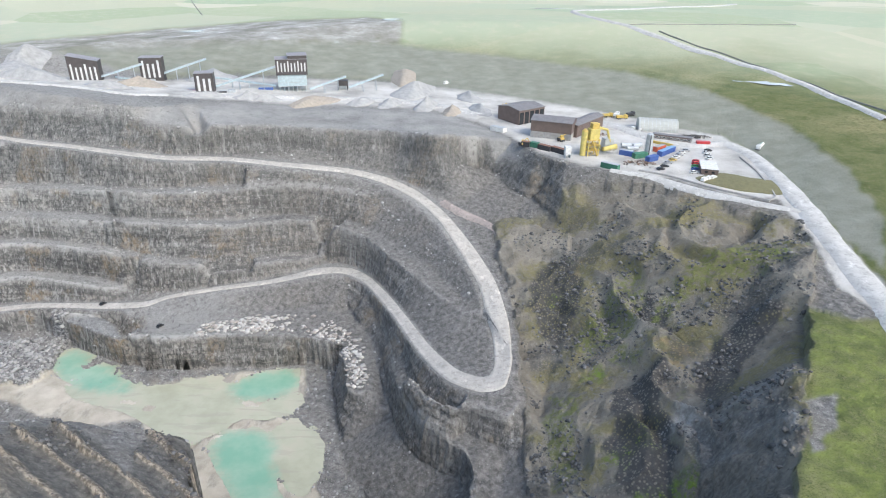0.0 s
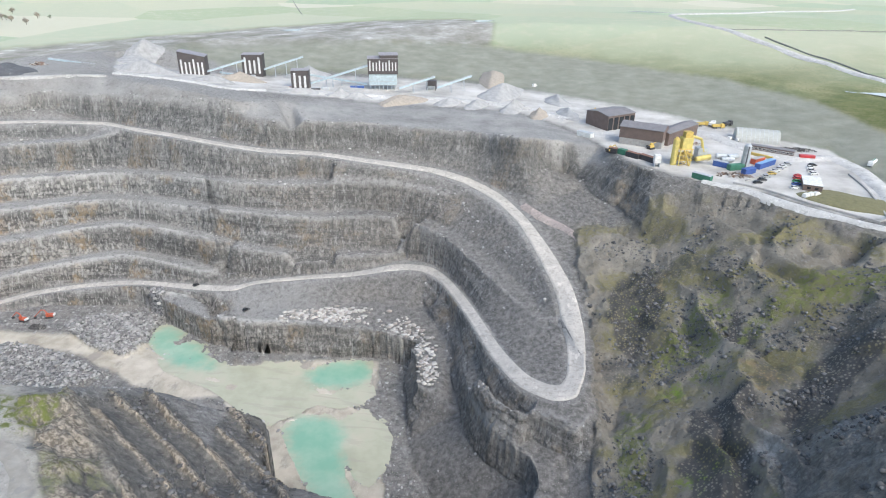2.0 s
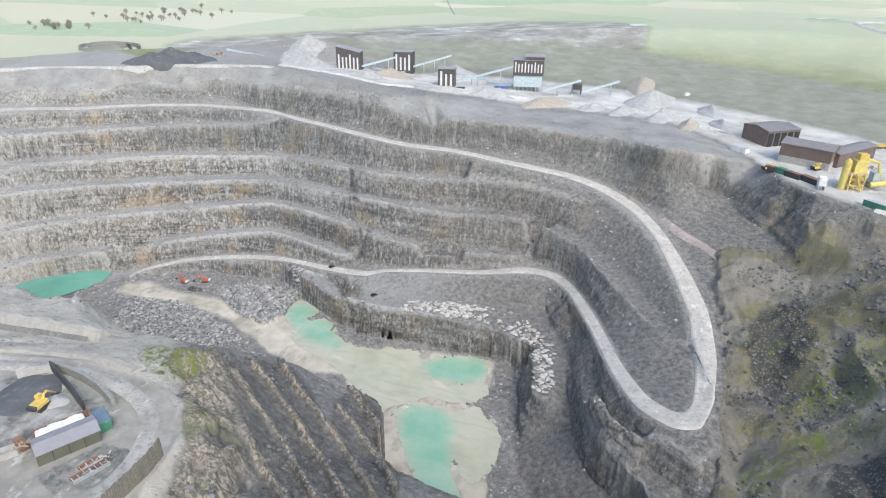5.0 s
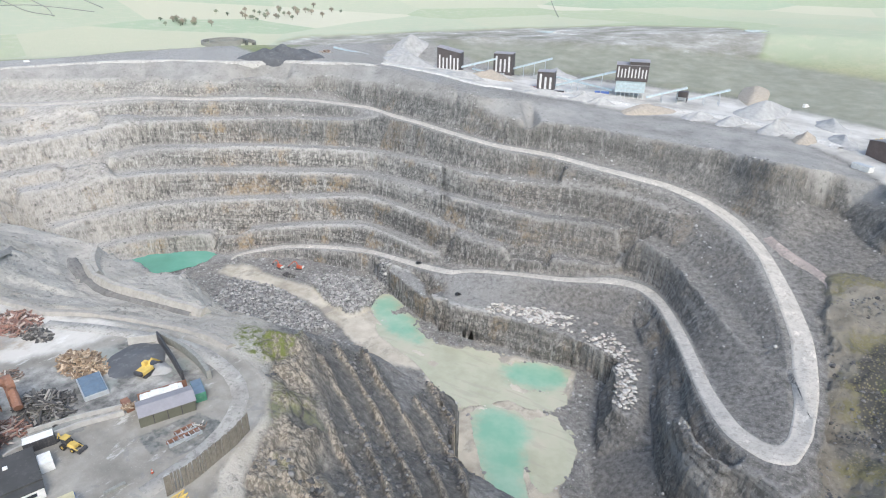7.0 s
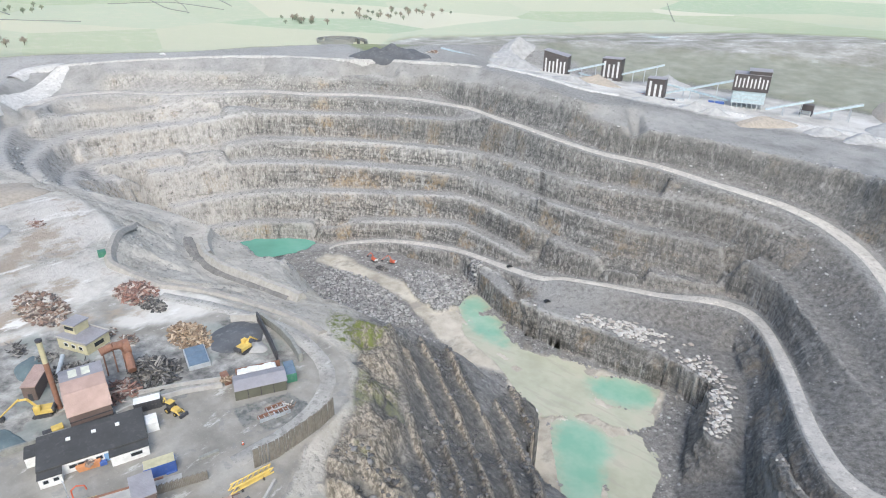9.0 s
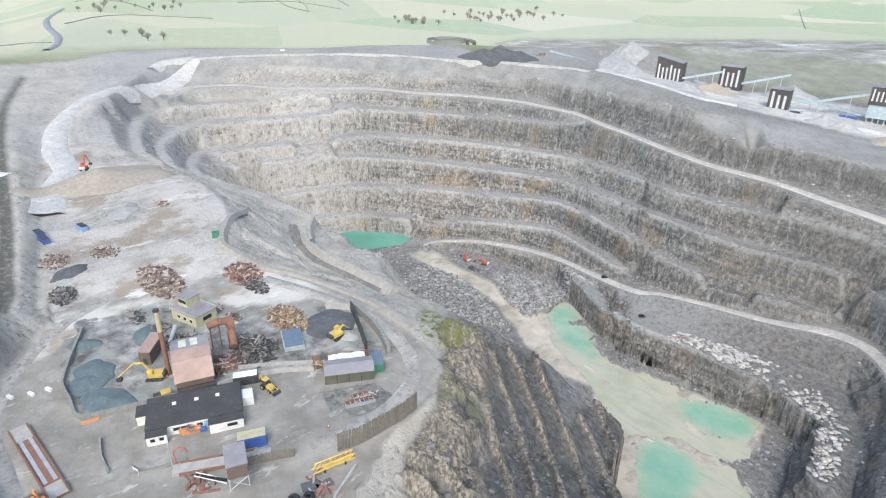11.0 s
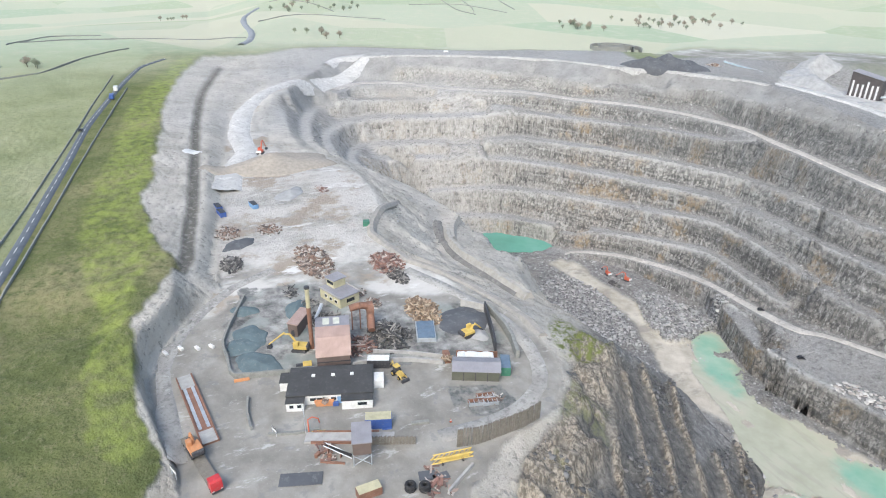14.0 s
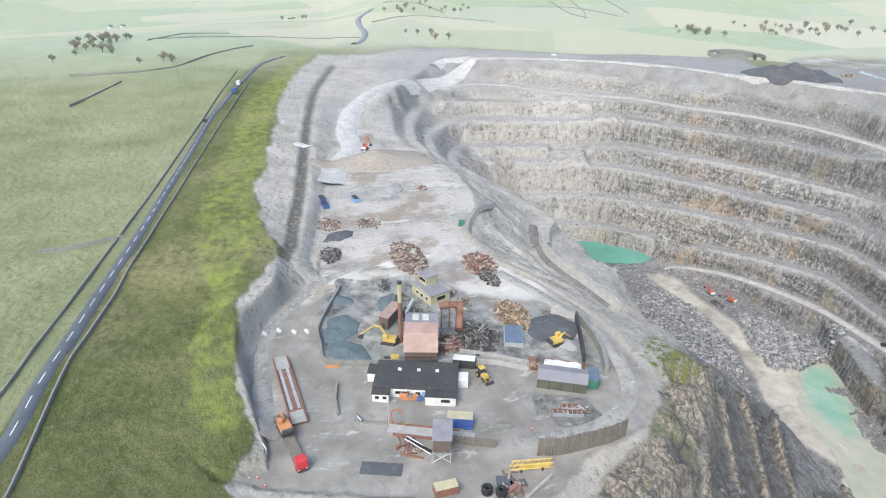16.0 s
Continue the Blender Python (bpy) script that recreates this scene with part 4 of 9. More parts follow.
    # faces and slopes on the north-west side are paler
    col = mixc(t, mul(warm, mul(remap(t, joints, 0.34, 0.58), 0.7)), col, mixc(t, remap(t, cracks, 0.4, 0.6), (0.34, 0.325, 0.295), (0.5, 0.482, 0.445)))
    col = mixc(t, mul(chalky, mul(remap(t, tex(t, pos, 1.0, 4, 0.65, (0.5, 0.12, 0.3)), 0.3, 0.6), 0.8)), col, (0.57, 0.548, 0.51))
    weathered = ramp(t, joints, [(0.3, (0.075, 0.078, 0.08)), (0.5, (0.15, 0.152, 0.148)), (0.62, (0.24, 0.24, 0.232)), (0.74, (0.44, 0.435, 0.42))])
    weathered = mixc(t, mul(remap(t, cracks, 0.45, 0.39), 0.7), weathered, (0.055, 0.057, 0.06))
    weathered = mixc(t, mul(remap(t, cracks, 0.59, 0.64), 0.5), weathered, (0.34, 0.345, 0.34))
    col = mixc(t, mul(way, 0.72), col, weathered)
    # loose grey scree under the rim road, with darker runs
    slip = ramp(t, tex(t, pos, 0.06, 5, 0.62), [(0.32, (0.22, 0.218, 0.21)), (0.5, (0.31, 0.306, 0.296)), (0.68, (0.38, 0.372, 0.355))])
    slip = mixc(t, mul(remap(t, grain, 0.58, 0.7), 0.6), slip, (0.48, 0.47, 0.455))
    slip = mixc(t, mul(remap(t, fine, 0.42, 0.3), 0.6), slip, (0.14, 0.138, 0.132))
    col = mixc(t, mul(rimscree, 0.85), col, slip)
    # earthy spur between the plateau and the lake
    earth = ramp(t, mid, [(0.32, (0.36, 0.335, 0.29)), (0.5, (0.48, 0.45, 0.395)), (0.68, (0.58, 0.55, 0.49))])
    earth = mixc(t, mul(remap(t, fine, 0.45, 0.32), 0.7), earth, (0.17, 0.165, 0.155))
    earth = mixc(t, mul(remap(t, grain, 0.58, 0.7), 0.6), earth, (0.5, 0.49, 0.465))
    col = mixc(t, mul(spur, 0.85), col, earth)
    # dark rubble on the eastern slopes
    dim = ramp(t, fine, [(0.32, (0.09, 0.086, 0.08)), (0.5, (0.165, 0.158, 0.147)), (0.68, (0.26, 0.25, 0.235))])
    dim = mixc(t, remap(t, grain, 0.6, 0.68), dim, (0.36, 0.352, 0.335))
    col = mixc(t, east, col, dim)
    # spoil heaps: grey shale slopes with turf, dark boulder falls and pale scree
    shale = ramp(t, mid, [(0.3, (0.155, 0.14, 0.115)), (0.48, (0.24, 0.22, 0.182)), (0.68, (0.32, 0.295, 0.25))])
    shale = mixc(t, mul(remap(t, fine, 0.44, 0.32), 0.6), shale, (0.085, 0.083, 0.08))
    shale = mixc(t, mul(remap(t, fine, 0.55, 0.7), 0.6), shale, (0.3, 0.29, 0.27))
    patch = tex(t, pos, 0.035, 5, 0.6)
    turf = ramp(t, fine, [(0.32, (0.115, 0.105, 0.05)), (0.68, (0.225, 0.205, 0.1))])
    shale = mixc(t, mul(mul(remap(t, patch, 0.47, 0.56), remap(t, steep, 1.0, 0.6)), mul(remap(t, fine, 0.34, 0.5), 0.85)), shale, turf)
    shale = mixc(t, mul(mul(remap(t, tex(t, pos, 0.022, 4), 0.6, 0.66), remap(t, steep, 0.8, 0.4)), remap(t, fine, 0.4, 0.6)), shale, (0.17, 0.24, 0.04))
    shale = mixc(t, mul(mul(remap(t, ochre, 0.6, 0.68), remap(t, mid, 0.45, 0.6)), 0.7), shale, (0.29, 0.215, 0.12))
    shale = mixc(t, mul(palescree, remap(t, mid, 0.3, 0.55)), shale, mixc(t, remap(t, fine, 0.35, 0.65), (0.22, 0.21, 0.195), (0.38, 0.37, 0.35)))
    shale = mixc(t, mul(mul(boulders, 0.85), remap(t, tex(t, pos, 0.9, 2, 0.5, None, "voronoi"), 0.15, 0.5)), shale, (0.065, 0.066, 0.068))
    shale = mixc(t, mul(steep, 0.6), shale, mixc(t, remap(t, cracks, 0.35, 0.65), (0.075, 0.075, 0.076), (0.22, 0.205, 0.18)))
    col = mixc(t, spoil, col, shale)
    # tilted shale beds: dark gravel between brown ribs
    gravel = ramp(t, fine, [(0.3, (0.075, 0.073, 0.07)), (0.55, (0.155, 0.149, 0.138)), (0.75, (0.25, 0.238, 0.218))])
    gravel = mixc(t, remap(t, grain, 0.6, 0.7), gravel, (0.33, 0.325, 0.31))
    brown = mixc(t, remap(t, cracks, 0.4, 0.62), (0.15, 0.13, 0.105), (0.43, 0.38, 0.31))
    gravel = mixc(t, mul(ribs, remap(t, fine, 0.25, 0.5)), gravel, brown)
    col = mixc(t, ribbed_slope, col, gravel)
    # dusty yards, mud, wheel tracks
    dust = ramp(t, mid, [(0.3, (0.3, 0.286, 0.258)), (0.5, (0.385, 0.366, 0.332)), (0.7, (0.5, 0.48, 0.442))])
    dust = mixc(t, mul(remap(t, fine, 0.5, 0.66), 0.8), dust, (0.24, 0.232, 0.222))
    dust = mixc(t, remap(t, grain, 0.6, 0.7), dust, (0.5, 0.49, 0.47))
    dust = mixc(t, mul(remap(t, big, 0.55, 0.7), 0.7), dust, (0.4, 0.35, 0.29))
    col = mixc(t, pale, col, dust)
    lime_dust = ramp(t, tex(t, pos, 0.05, 5, 0.6), [(0.34, (0.4, 0.385, 0.36)), (0.5, (0.56, 0.545, 0.515)), (0.66, (0.68, 0.668, 0.64))])
    col = mixc(t, mul(works, 0.85), col, lime_dust)
    worn = ramp(t, tex(t, pos, 0.09, 6, 0.62), [(0.32, (0.195, 0.184, 0.163)), (0.5, (0.265, 0.251, 0.224)), (0.66, (0.35, 0.332, 0.298))])
    worn = mixc(t, mul(remap(t, tex(t, pos, 0.3, 5, 0.7, (1.0, 0.35, 1.0)), 0.58, 0.68), 0.6), worn, (0.56, 0.552, 0.535))
    worn = mixc(t, mul(remap(t, tex(t, pos, 0.22, 4, 0.6), 0.58, 0.66), 0.5), worn, (0.2, 0.2, 0.2))
    worn = mixc(t, mul(remap(t, grain, 0.6, 0.72), 0.4), worn, (0.5, 0.49, 0.48))
    col = mixc(t, tarmac, col, worn)
    silt = ramp(t, mid, [(0.34, (0.34, 0.305, 0.25)), (0.5, (0.47, 0.43, 0.355)), (0.66, (0.57, 0.53, 0.45))])
    swirl = tex(t, pos, 0.09, 6, 0.7, (1.0, 0.45, 1.0))
    silt = mixc(t, mul(remap(t, swirl, 0.53, 0.62), 0.75), silt, (0.3, 0.275, 0.24))
    silt = mixc(t, remap(t, grain, 0.62, 0.72), silt, (0.66, 0.65, 0.6))
    col = mixc(t, mud, col, silt)
    col = mixc(t, scree, col, mixc(t, remap(t, tex(t, pos, 0.8, 2, 0.5, None, "voronoi"), 0.25, 0.75), (0.36, 0.355, 0.35), (0.13, 0.13, 0.13)))
    col = mixc(t, mul(dusty, remap(t, tex(t, pos, 0.05, 6, 0.65, (1.0, 0.6, 1.0)), 0.38, 0.58)), col, (0.54, 0.518, 0.48))
    col = mixc(t, mul(dusty, mul(remap(t, tex(t, pos, 0.035, 6, 0.65), 0.5, 0.6), 0.85)), col, (0.33, 0.275, 0.215))
    col = mixc(t, mul(dusty, remap(t, tex(t, pos, 0.11, 6, 0.7, (1.0, 0.4, 1.0)), 0.57, 0.66)), col, (0.63, 0.615, 0.585))
    col = mixc(t, mul(wet, remap(t, tex(t, pos, 0.12, 5, 0.65), 0.38, 0.54)), col, mixc(t, remap(t, fine, 0.4, 0.6), (0.11, 0.115, 0.112), (0.2, 0.2, 0.19)))
    col = mixc(t, mul(turfy, remap(t, fine, 0.4, 0.6)), col, (0.16, 0.18, 0.06))
    col = mixc(t, mul(ditch, remap(t, fine, 0.25, 0.5)), col, (0.15, 0.143, 0.125))
    # earthy mixed ground of the works enclosure: pale slurry, black fines, puddles
    mess = ramp(t, tex(t, pos, 0.16, 6, 0.68), [(0.36, (0.085, 0.086, 0.084)), (0.47, (0.21, 0.205, 0.195)), (0.56, (0.33, 0.322, 0.3)), (0.66, (0.46, 0.455, 0.43))])
    mess = mixc(t, mul(remap(t, tex(t, pos, 0.09, 4, 0.6), 0.52, 0.6), 0.7), mess, (0.25, 0.28, 0.26))
    col = mixc(t, mul(camp, 0.8), col, mess)
    # turf and pasture
    sward = ramp(t, mid, [(0.3, (0.095, 0.118, 0.042)), (0.5, (0.155, 0.172, 0.068)), (0.72, (0.225, 0.222, 0.105))])
    sward = mixc(t, mul(remap(t, fine, 0.5, 0.66), 0.5), sward, (0.25, 0.235, 0.13))
    sward = mixc(t, remap(t, grain, 0.45, 0.7), sward, (0.085, 0.1, 0.035))
    sward = mixc(t, mul(remap(t, big, 0.5, 0.64), remap(t, fine, 0.3, 0.6)), sward, (0.27, 0.25, 0.13))
    sward = mixc(t, math_node(t, "MULTIPLY", mul(lime, 0.8), remap(t, tex(t, pos, 0.2, 5, 0.6), 0.3, 0.75)), sward, (0.3, 0.36, 0.085))
    # field west of the moor road, its paler colour partly painted-in haze
    graze = ramp(t, tex(t, pos, 0.03, 5, 0.6), [(0.32, (0.235, 0.262, 0.135)), (0.5, (0.31, 0.332, 0.185)), (0.68, (0.37, 0.375, 0.23))])
    graze = mixc(t, mul(remap(t, fine, 0.48, 0.34), 0.5), graze, (0.17, 0.185, 0.085))
    sward = mixc(t, mul(pasture, 0.85), sward, graze)
    col = mixc(t, grass, col, sward)
    # heath bank behind the works, greyed and lightened in colour for haze
    heath = ramp(t, mid, [(0.3, (0.22, 0.23, 0.185)), (0.55, (0.28, 0.285, 0.235)), (0.75, (0.34, 0.335, 0.28))])
    col = mixc(t, bank, col, heath)
    # near-white stop paints the glints of small pools on the tip
    tipc = ramp(t, tex(t, pos, 0.03, 5, 0.7), [(0.35, (0.22, 0.22, 0.18)), (0.5, (0.33, 0.32, 0.29)), (0.62, (0.45, 0.44, 0.41)), (0.7, (0.75, 0.75, 0.73))])
    col = mixc(t, tip, col, tipc)
    # far pasture squares of hay, grazed green, bleached moor grass, paled further for haze
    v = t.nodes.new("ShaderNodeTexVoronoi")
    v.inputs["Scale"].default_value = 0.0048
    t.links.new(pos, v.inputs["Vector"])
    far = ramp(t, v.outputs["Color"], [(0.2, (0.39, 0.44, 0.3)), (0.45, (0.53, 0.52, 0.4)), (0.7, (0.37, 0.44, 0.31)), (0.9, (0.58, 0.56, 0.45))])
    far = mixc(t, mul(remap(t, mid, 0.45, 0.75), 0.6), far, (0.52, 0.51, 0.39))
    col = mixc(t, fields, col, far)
    t.links.new(col, bsdf.inputs["Base Color"])
    h = math_node(t, "ADD", math_node(t, "MULTIPLY", fine, 1.0), math_node(t, "MULTIPLY", grain, 0.4))
    h = mul(h, math_node(t, "SUBTRACT", 1.0, mul(tarmac, 0.88)))
    h = mul(h, math_node(t, "SUBTRACT", 1.0, mul(mud, 0.6)))
    bumped(t, bsdf, h, 0.9, 1.3)
    return m


def grid_mesh(name, X, Y, Z, masks, loop=True):
    n, m = X.shape
    co = np.stack([X, Y, Z], -1).reshape(-1, 3).astype(np.float32)
    i = np.arange(n if loop else n - 1)[:, None]
    j = np.arange(m - 1)[None]
    i2 = (i + 1) % n
    quads = np.stack([i * m + j, i * m + j + 1, i2 * m + j + 1, i2 * m + j], -1).reshape(-1, 4).astype(np.int32)
    me = bpy.data.meshes.new(name)
    me.vertices.add(len(co))
    me.vertices.foreach_set("co", co.ravel())
    me.loops.add(quads.size)
    me.loops.foreach_set("vertex_index", quads.ravel())
    me.polygons.add(len(quads))
    me.polygons.foreach_set("loop_start", np.arange(0, quads.size, 4, dtype=np.int32))
    me.update(calc_edges=True)
    for key, three in masks.items():
        at = me.color_attributes.new(key, "FLOAT_COLOR", "POINT")
        c = np.ones((n * m, 4), np.float32)
        for q in range(3):
            c[:, q] = three[q].ravel()
        at.data.foreach_set("color", c.ravel())
    return me


deg_l = LINES["upper_road_inner"]
a_l, r_l = np.arctan2(-deg_l[:, 0], deg_l[:, 1]), np.hypot(deg_l[:, 0], deg_l[:, 1])
o_l = np.argsort(a_l)
UPPER = step(2, 14, R - np.interp(A, a_l[o_l], r_l[o_l])) * step(radians(50), radians(40), A) * step(radians(-12), radians(-6), A) * MASK["quarry"] * (1 - MASK["plant_yard"])
TARMAC = MASK["plateau"] * step(222, 196, R + 10 * fbm(X / 18, Y / 18, 99, 3))
BENCH = MASK["quarry"] * (1 - step(0.3, 0.8, SLOPE)) * step(200, 240, R) * step(radians(-6), radians(4), A) * (1 - MASK["floor"]) * (1 - MASK["rib_slope"]) * (0.6 + 0.4 * step(-0.3, 0.3, fbm(X / 30, Y / 30, 98, 3))) * (0.6 + 0.4 * step(radians(34), radians(46), A))
q = LINES["d_toe"]
qa, qr = np.arctan2(-q[:, 0], q[:, 1]), np.hypot(q[:, 0], q[:, 1])
o_l = np.argsort(qa)
UPPER = np.maximum(UPPER, step(-2, 3, R - np.interp(A, qa[o_l], qr[o_l])) * step(radians(51), radians(46), A) * step(radians(-2), radians(4), A) * MASK["quarry"] * (1 - MASK["plant_yard"]))
BLACK = np.maximum.reduce([inside(k, X, Y, 4.0, 7.0) for k in ("black_a", "black_b", "black_c", "black_d", "moor_stones")])
TURF = np.maximum.reduce([inside(k, X, Y, 5.0, 9.0) for k in ("turf_a", "turf_b", "turf_c", "turf_d")])
pale = np.maximum(MASK["plateau"], MASK["plant_yard"]) * (1 - STEEP)
CAMP = blur(inside("works_enclosure", X, Y, 2.0, 5.0))
EAST = 0.7 * step(radians(30), radians(14), A) * (1 - 0.5 * STEEP) * MASK["quarry"] * (1 - MASK["plant_yard"]) * (1 - MASK["rim_scree"]) * (1 - WAY) * (1 - MASK["floor"])
grass = (1 - MASK["quarry"]) * (1 - inside("moor_stones", X, Y, 3.0, 5.0))
spoil = np.maximum(MASK["spoil"] * (1 - MASK["plant_yard"]), MASK["rib_slope"] * (1 - TILTED) * 0.55)
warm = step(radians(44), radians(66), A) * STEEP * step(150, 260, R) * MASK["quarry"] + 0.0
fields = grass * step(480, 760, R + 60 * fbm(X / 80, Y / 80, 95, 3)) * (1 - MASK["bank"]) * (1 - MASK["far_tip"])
masks = {
    "mask_a": (STEEP, blur(pale), blur(grass)),
    "mask_b": (blur(spoil, 8), blur(MASK["mud"] * (1 - STEEP)), blur(MASK["bank"] * (1 - MASK["plant_yard"]))),
    "mask_c": (blur(np.maximum(MASK["lime_band"], MASK["lime_band_e"] * 0.6), 2), blur(MASK["far_tip"]), blur(np.maximum(UPPER, 0.45 * step(radians(44), radians(34), A) * step(radians(-9), radians(-4), A) * MASK["quarry"]) * STEEP, 2)),
    "mask_e": (blur(TARMAC, 2), np.maximum(TILTED * step(0.25, 0.55, RIB + 0.3 * fbm(X / 5, Y / 5, 56, 3)), CRAG * step(0.0, 0.5, crags + 0.3 * fbm(X / 6, Y / 6, 66, 3))), blur(inside("dusty", X, Y, 4.0, 8.0))),
    "mask_f": (np.maximum.reduce([inside("yard_dark", X, Y, 1.0, 4.0), 0.9 * inside("yard_dark2", X, Y, 2.0, 5.0)]), blur(np.maximum(inside("bank_turf", X, Y), np.maximum(TURF * 0.8, CRAG * step(0.2, 0.4, fbm(X / 12, Y / 12, 96, 3)) * 0.5))), blur(np.maximum(TILTED, 0.9 * CRAG), 3)),
    "mask_g": (blur(np.maximum(step(radians(57), radians(62), A) * step(200, 235, R) * (1 - 0.45 * step(380, 430, R)) * (1 - 0.5 * step(535, 555, R)), 0.35 * step(radians(74), radians(78), A) * step(40, 70, R)) * MASK["quarry"] * (1 - MASK["plateau"]), 3), blur(np.maximum(BLACK, 0.6 * WILD * step(0.22, 0.4, fbm(X / 22 + 7, Y / 16, 97, 3))), 1), blur(BENCH)),
    "mask_j": (blur(EAST), blur(DITCH), CAMP),
    "mask_h": (CREST * (1 - WAY) * MASK["quarry"], blur(MASK["rim_scree"], 2), blur(inside("pale_scree", X, Y, 5.0, 9.0), 2)),
    "mask_i": (blur(inside("west_pasture", X, Y, 1.0)), blur(MASK["plant_yard"] * (1 - STEEP)), blur(SPUR, 2)),
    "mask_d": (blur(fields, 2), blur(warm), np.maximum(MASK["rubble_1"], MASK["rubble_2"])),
}
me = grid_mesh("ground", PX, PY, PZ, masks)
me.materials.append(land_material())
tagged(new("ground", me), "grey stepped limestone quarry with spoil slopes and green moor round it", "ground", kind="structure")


# ---- water ----
def water_material(name, col, rough=0.12, silt=(0.6, 0.62, 0.52)):
    m, t, bsdf = new_mat(name)
    pos = t.nodes.new("ShaderNodeNewGeometry").outputs["Position"]
    c = ramp(t, tex(t, pos, 0.035, 5, 0.6), [(0.34, tuple(0.85 * q for q in col)), (0.52, col), (0.68, tuple(0.45 * q + 0.55 * s for q, s in zip(col, silt)))])
    t.links.new(c, bsdf.inputs["Base Color"])
    bsdf.inputs["Roughness"].default_value = rough
    bumped(t, bsdf, tex(t, pos, 1.5, 2), 0.05, 0.1)
    return m


def pond_material():
    m, t, bsdf = new_mat("milky_turquoise_water")
    pos = t.nodes.new("ShaderNodeNewGeometry").outputs["Position"]
    n = t.nodes.new("ShaderNodeAttribute")
    n.attribute_name = "deep"
    depth = t.nodes.new("ShaderNodeSeparateColor")
    t.links.new(n.outputs["Color"], depth.inputs[0])
    cloud = tex(t, pos, 0.06, 5, 0.6)
    silty = ramp(t, cloud, [(0.35, (0.38, 0.38, 0.28)), (0.52, (0.44, 0.44, 0.335)), (0.68, (0.48, 0.45, 0.355))])
    # old wheel ruts show through the shallows
    rut = tex(t, pos, 1.0, 4, 0.6, (0.05, 0.3, 1.0))
    silty = mixc(t, math_node(t, "MULTIPLY", remap(t, rut, 0.55, 0.62), 0.4), silty, (0.36, 0.34, 0.28))
    clear = ramp(t, cloud, [(0.35, (0.22, 0.4, 0.29)), (0.65, (0.33, 0.47, 0.36))])
    edge = math_node(t, "ADD", depth.outputs[0], math_node(t, "MULTIPLY", math_node(t, "SUBTRACT", tex(t, pos, 0.14, 5, 0.65), 0.5), 0.9))
    t.links.new(mixc(t, remap(t, edge, 0.2, 0.8), silty, clear), bsdf.inputs["Base Color"])
    bsdf.inputs["Roughness"].default_value = 0.14
    bumped(t, bsdf, tex(t, pos, 1.5, 2), 0.05, 0.1)
    return m


DEEP_WATER = water_material("green_water", (0.13, 0.34, 0.26), 0.12, (0.2, 0.39, 0.32))


def pond_sheet():
    """Shallow water in cells a metre wide over the low parts of the quarry floor."""
    xs, ys = np.arange(-205, -35, 1.0), np.arange(110, 280, 1.0)
    gx, gy = np.meshgrid(xs, ys, indexing="ij")
    turquoise = np.maximum.reduce([inside(k, gx, gy, 1.5, 6.0) for k in ("pond_nw", "pond_ne", "pond_s")])
    wet_ = np.maximum.reduce([turquoise, inside("pond_mid", gx, gy, 1.5, 6.0), inside("pond_se", gx, gy, 1.5, 6.0)])
    keep_ = (blur(wet_.copy(), 4) + 0.12 * fbm(gx / 5, gy / 5, 77, 3)) > 0.12
    deep = blur(turquoise.copy(), 45)
    idx = -np.ones(gx.shape, int)
    need = np.zeros(gx.shape, bool)
    cell = keep_[:-1, :-1]
    for di in (0, 1):
        for dj in (0, 1):
            need[di:gx.shape[0] - 1 + di, dj:gx.shape[1] - 1 + dj] |= cell
    idx[need] = np.arange(need.sum())
    i, j = np.nonzero(cell)
    faces = np.stack([idx[i, j], idx[i + 1, j], idx[i + 1, j + 1], idx[i, j + 1]], -1)
    me = bpy.data.meshes.new("water")
    me.from_pydata(np.stack([gx[need], gy[need], np.full(need.sum(), -90.14)], -1).tolist(), [], faces.tolist())
    at = me.color_attributes.new("deep", "FLOAT_COLOR", "POINT")
    c = np.ones((need.sum(), 4), np.float32)
    c[:, :3] = deep[need][:, None]
    at.data.foreach_set("color", c.ravel())
    me.materials.append(pond_material())
    return tagged(new("water", me), "shallow milky turquoise water on the quarry floor", "pond", kind="structure")


def flat_sheet(name, pts, z, mat, label, cat, wob=1.2):
    p = np.array(pts, float)
    for _ in range(3):
        nxt = np.roll(p, -1, 0)
        p = np.stack([0.75 * p + 0.25 * nxt, 0.25 * p + 0.75 * nxt], 1).reshape(-1, 3)
    p[:, 2] = z
    nxt = np.roll(p, -1, 0)
    p = np.concatenate([np.linspace(a, b, 1 + int(np.linalg.norm(b - a) / 0.8), endpoint=False) for a, b in zip(p, nxt)])
    wx, wy = fbm(p[:, 0] / 7, p[:, 1] / 7, 5, 4), fbm(p[:, 0] / 7 + 9, p[:, 1] / 7, 16, 4)
    p[:, 0] += 2.2 * wob * wx
    p[:, 1] += 2.2 * wob * wy
    bm = bmesh.new()
    bm.faces.new([bm.verts.new(q) for q in p])
    bmesh.ops.triangulate(bm, faces=bm.faces[:])
    bmesh.ops.recalc_face_normals(bm, faces=bm.faces[:])
    if sum(f.normal.z for f in bm.faces) < 0:
        bmesh.ops.reverse_faces(bm, faces=bm.faces[:])
    q = bpy.data.meshes.new(name)
    bm.to_mesh(q)
    bm.free()
    q.materials.append(mat)
    return tagged(new(name, q), label, cat, kind="structure")


def with_z(name):
    return [(x, y, 0.0) for x, y in REGION[name]]


pond_sheet()
flat_sheet("water", with_z("lake"), -90.0, DEEP_WATER, "deep green lake water under the quarry wall", "lake", 1.4)


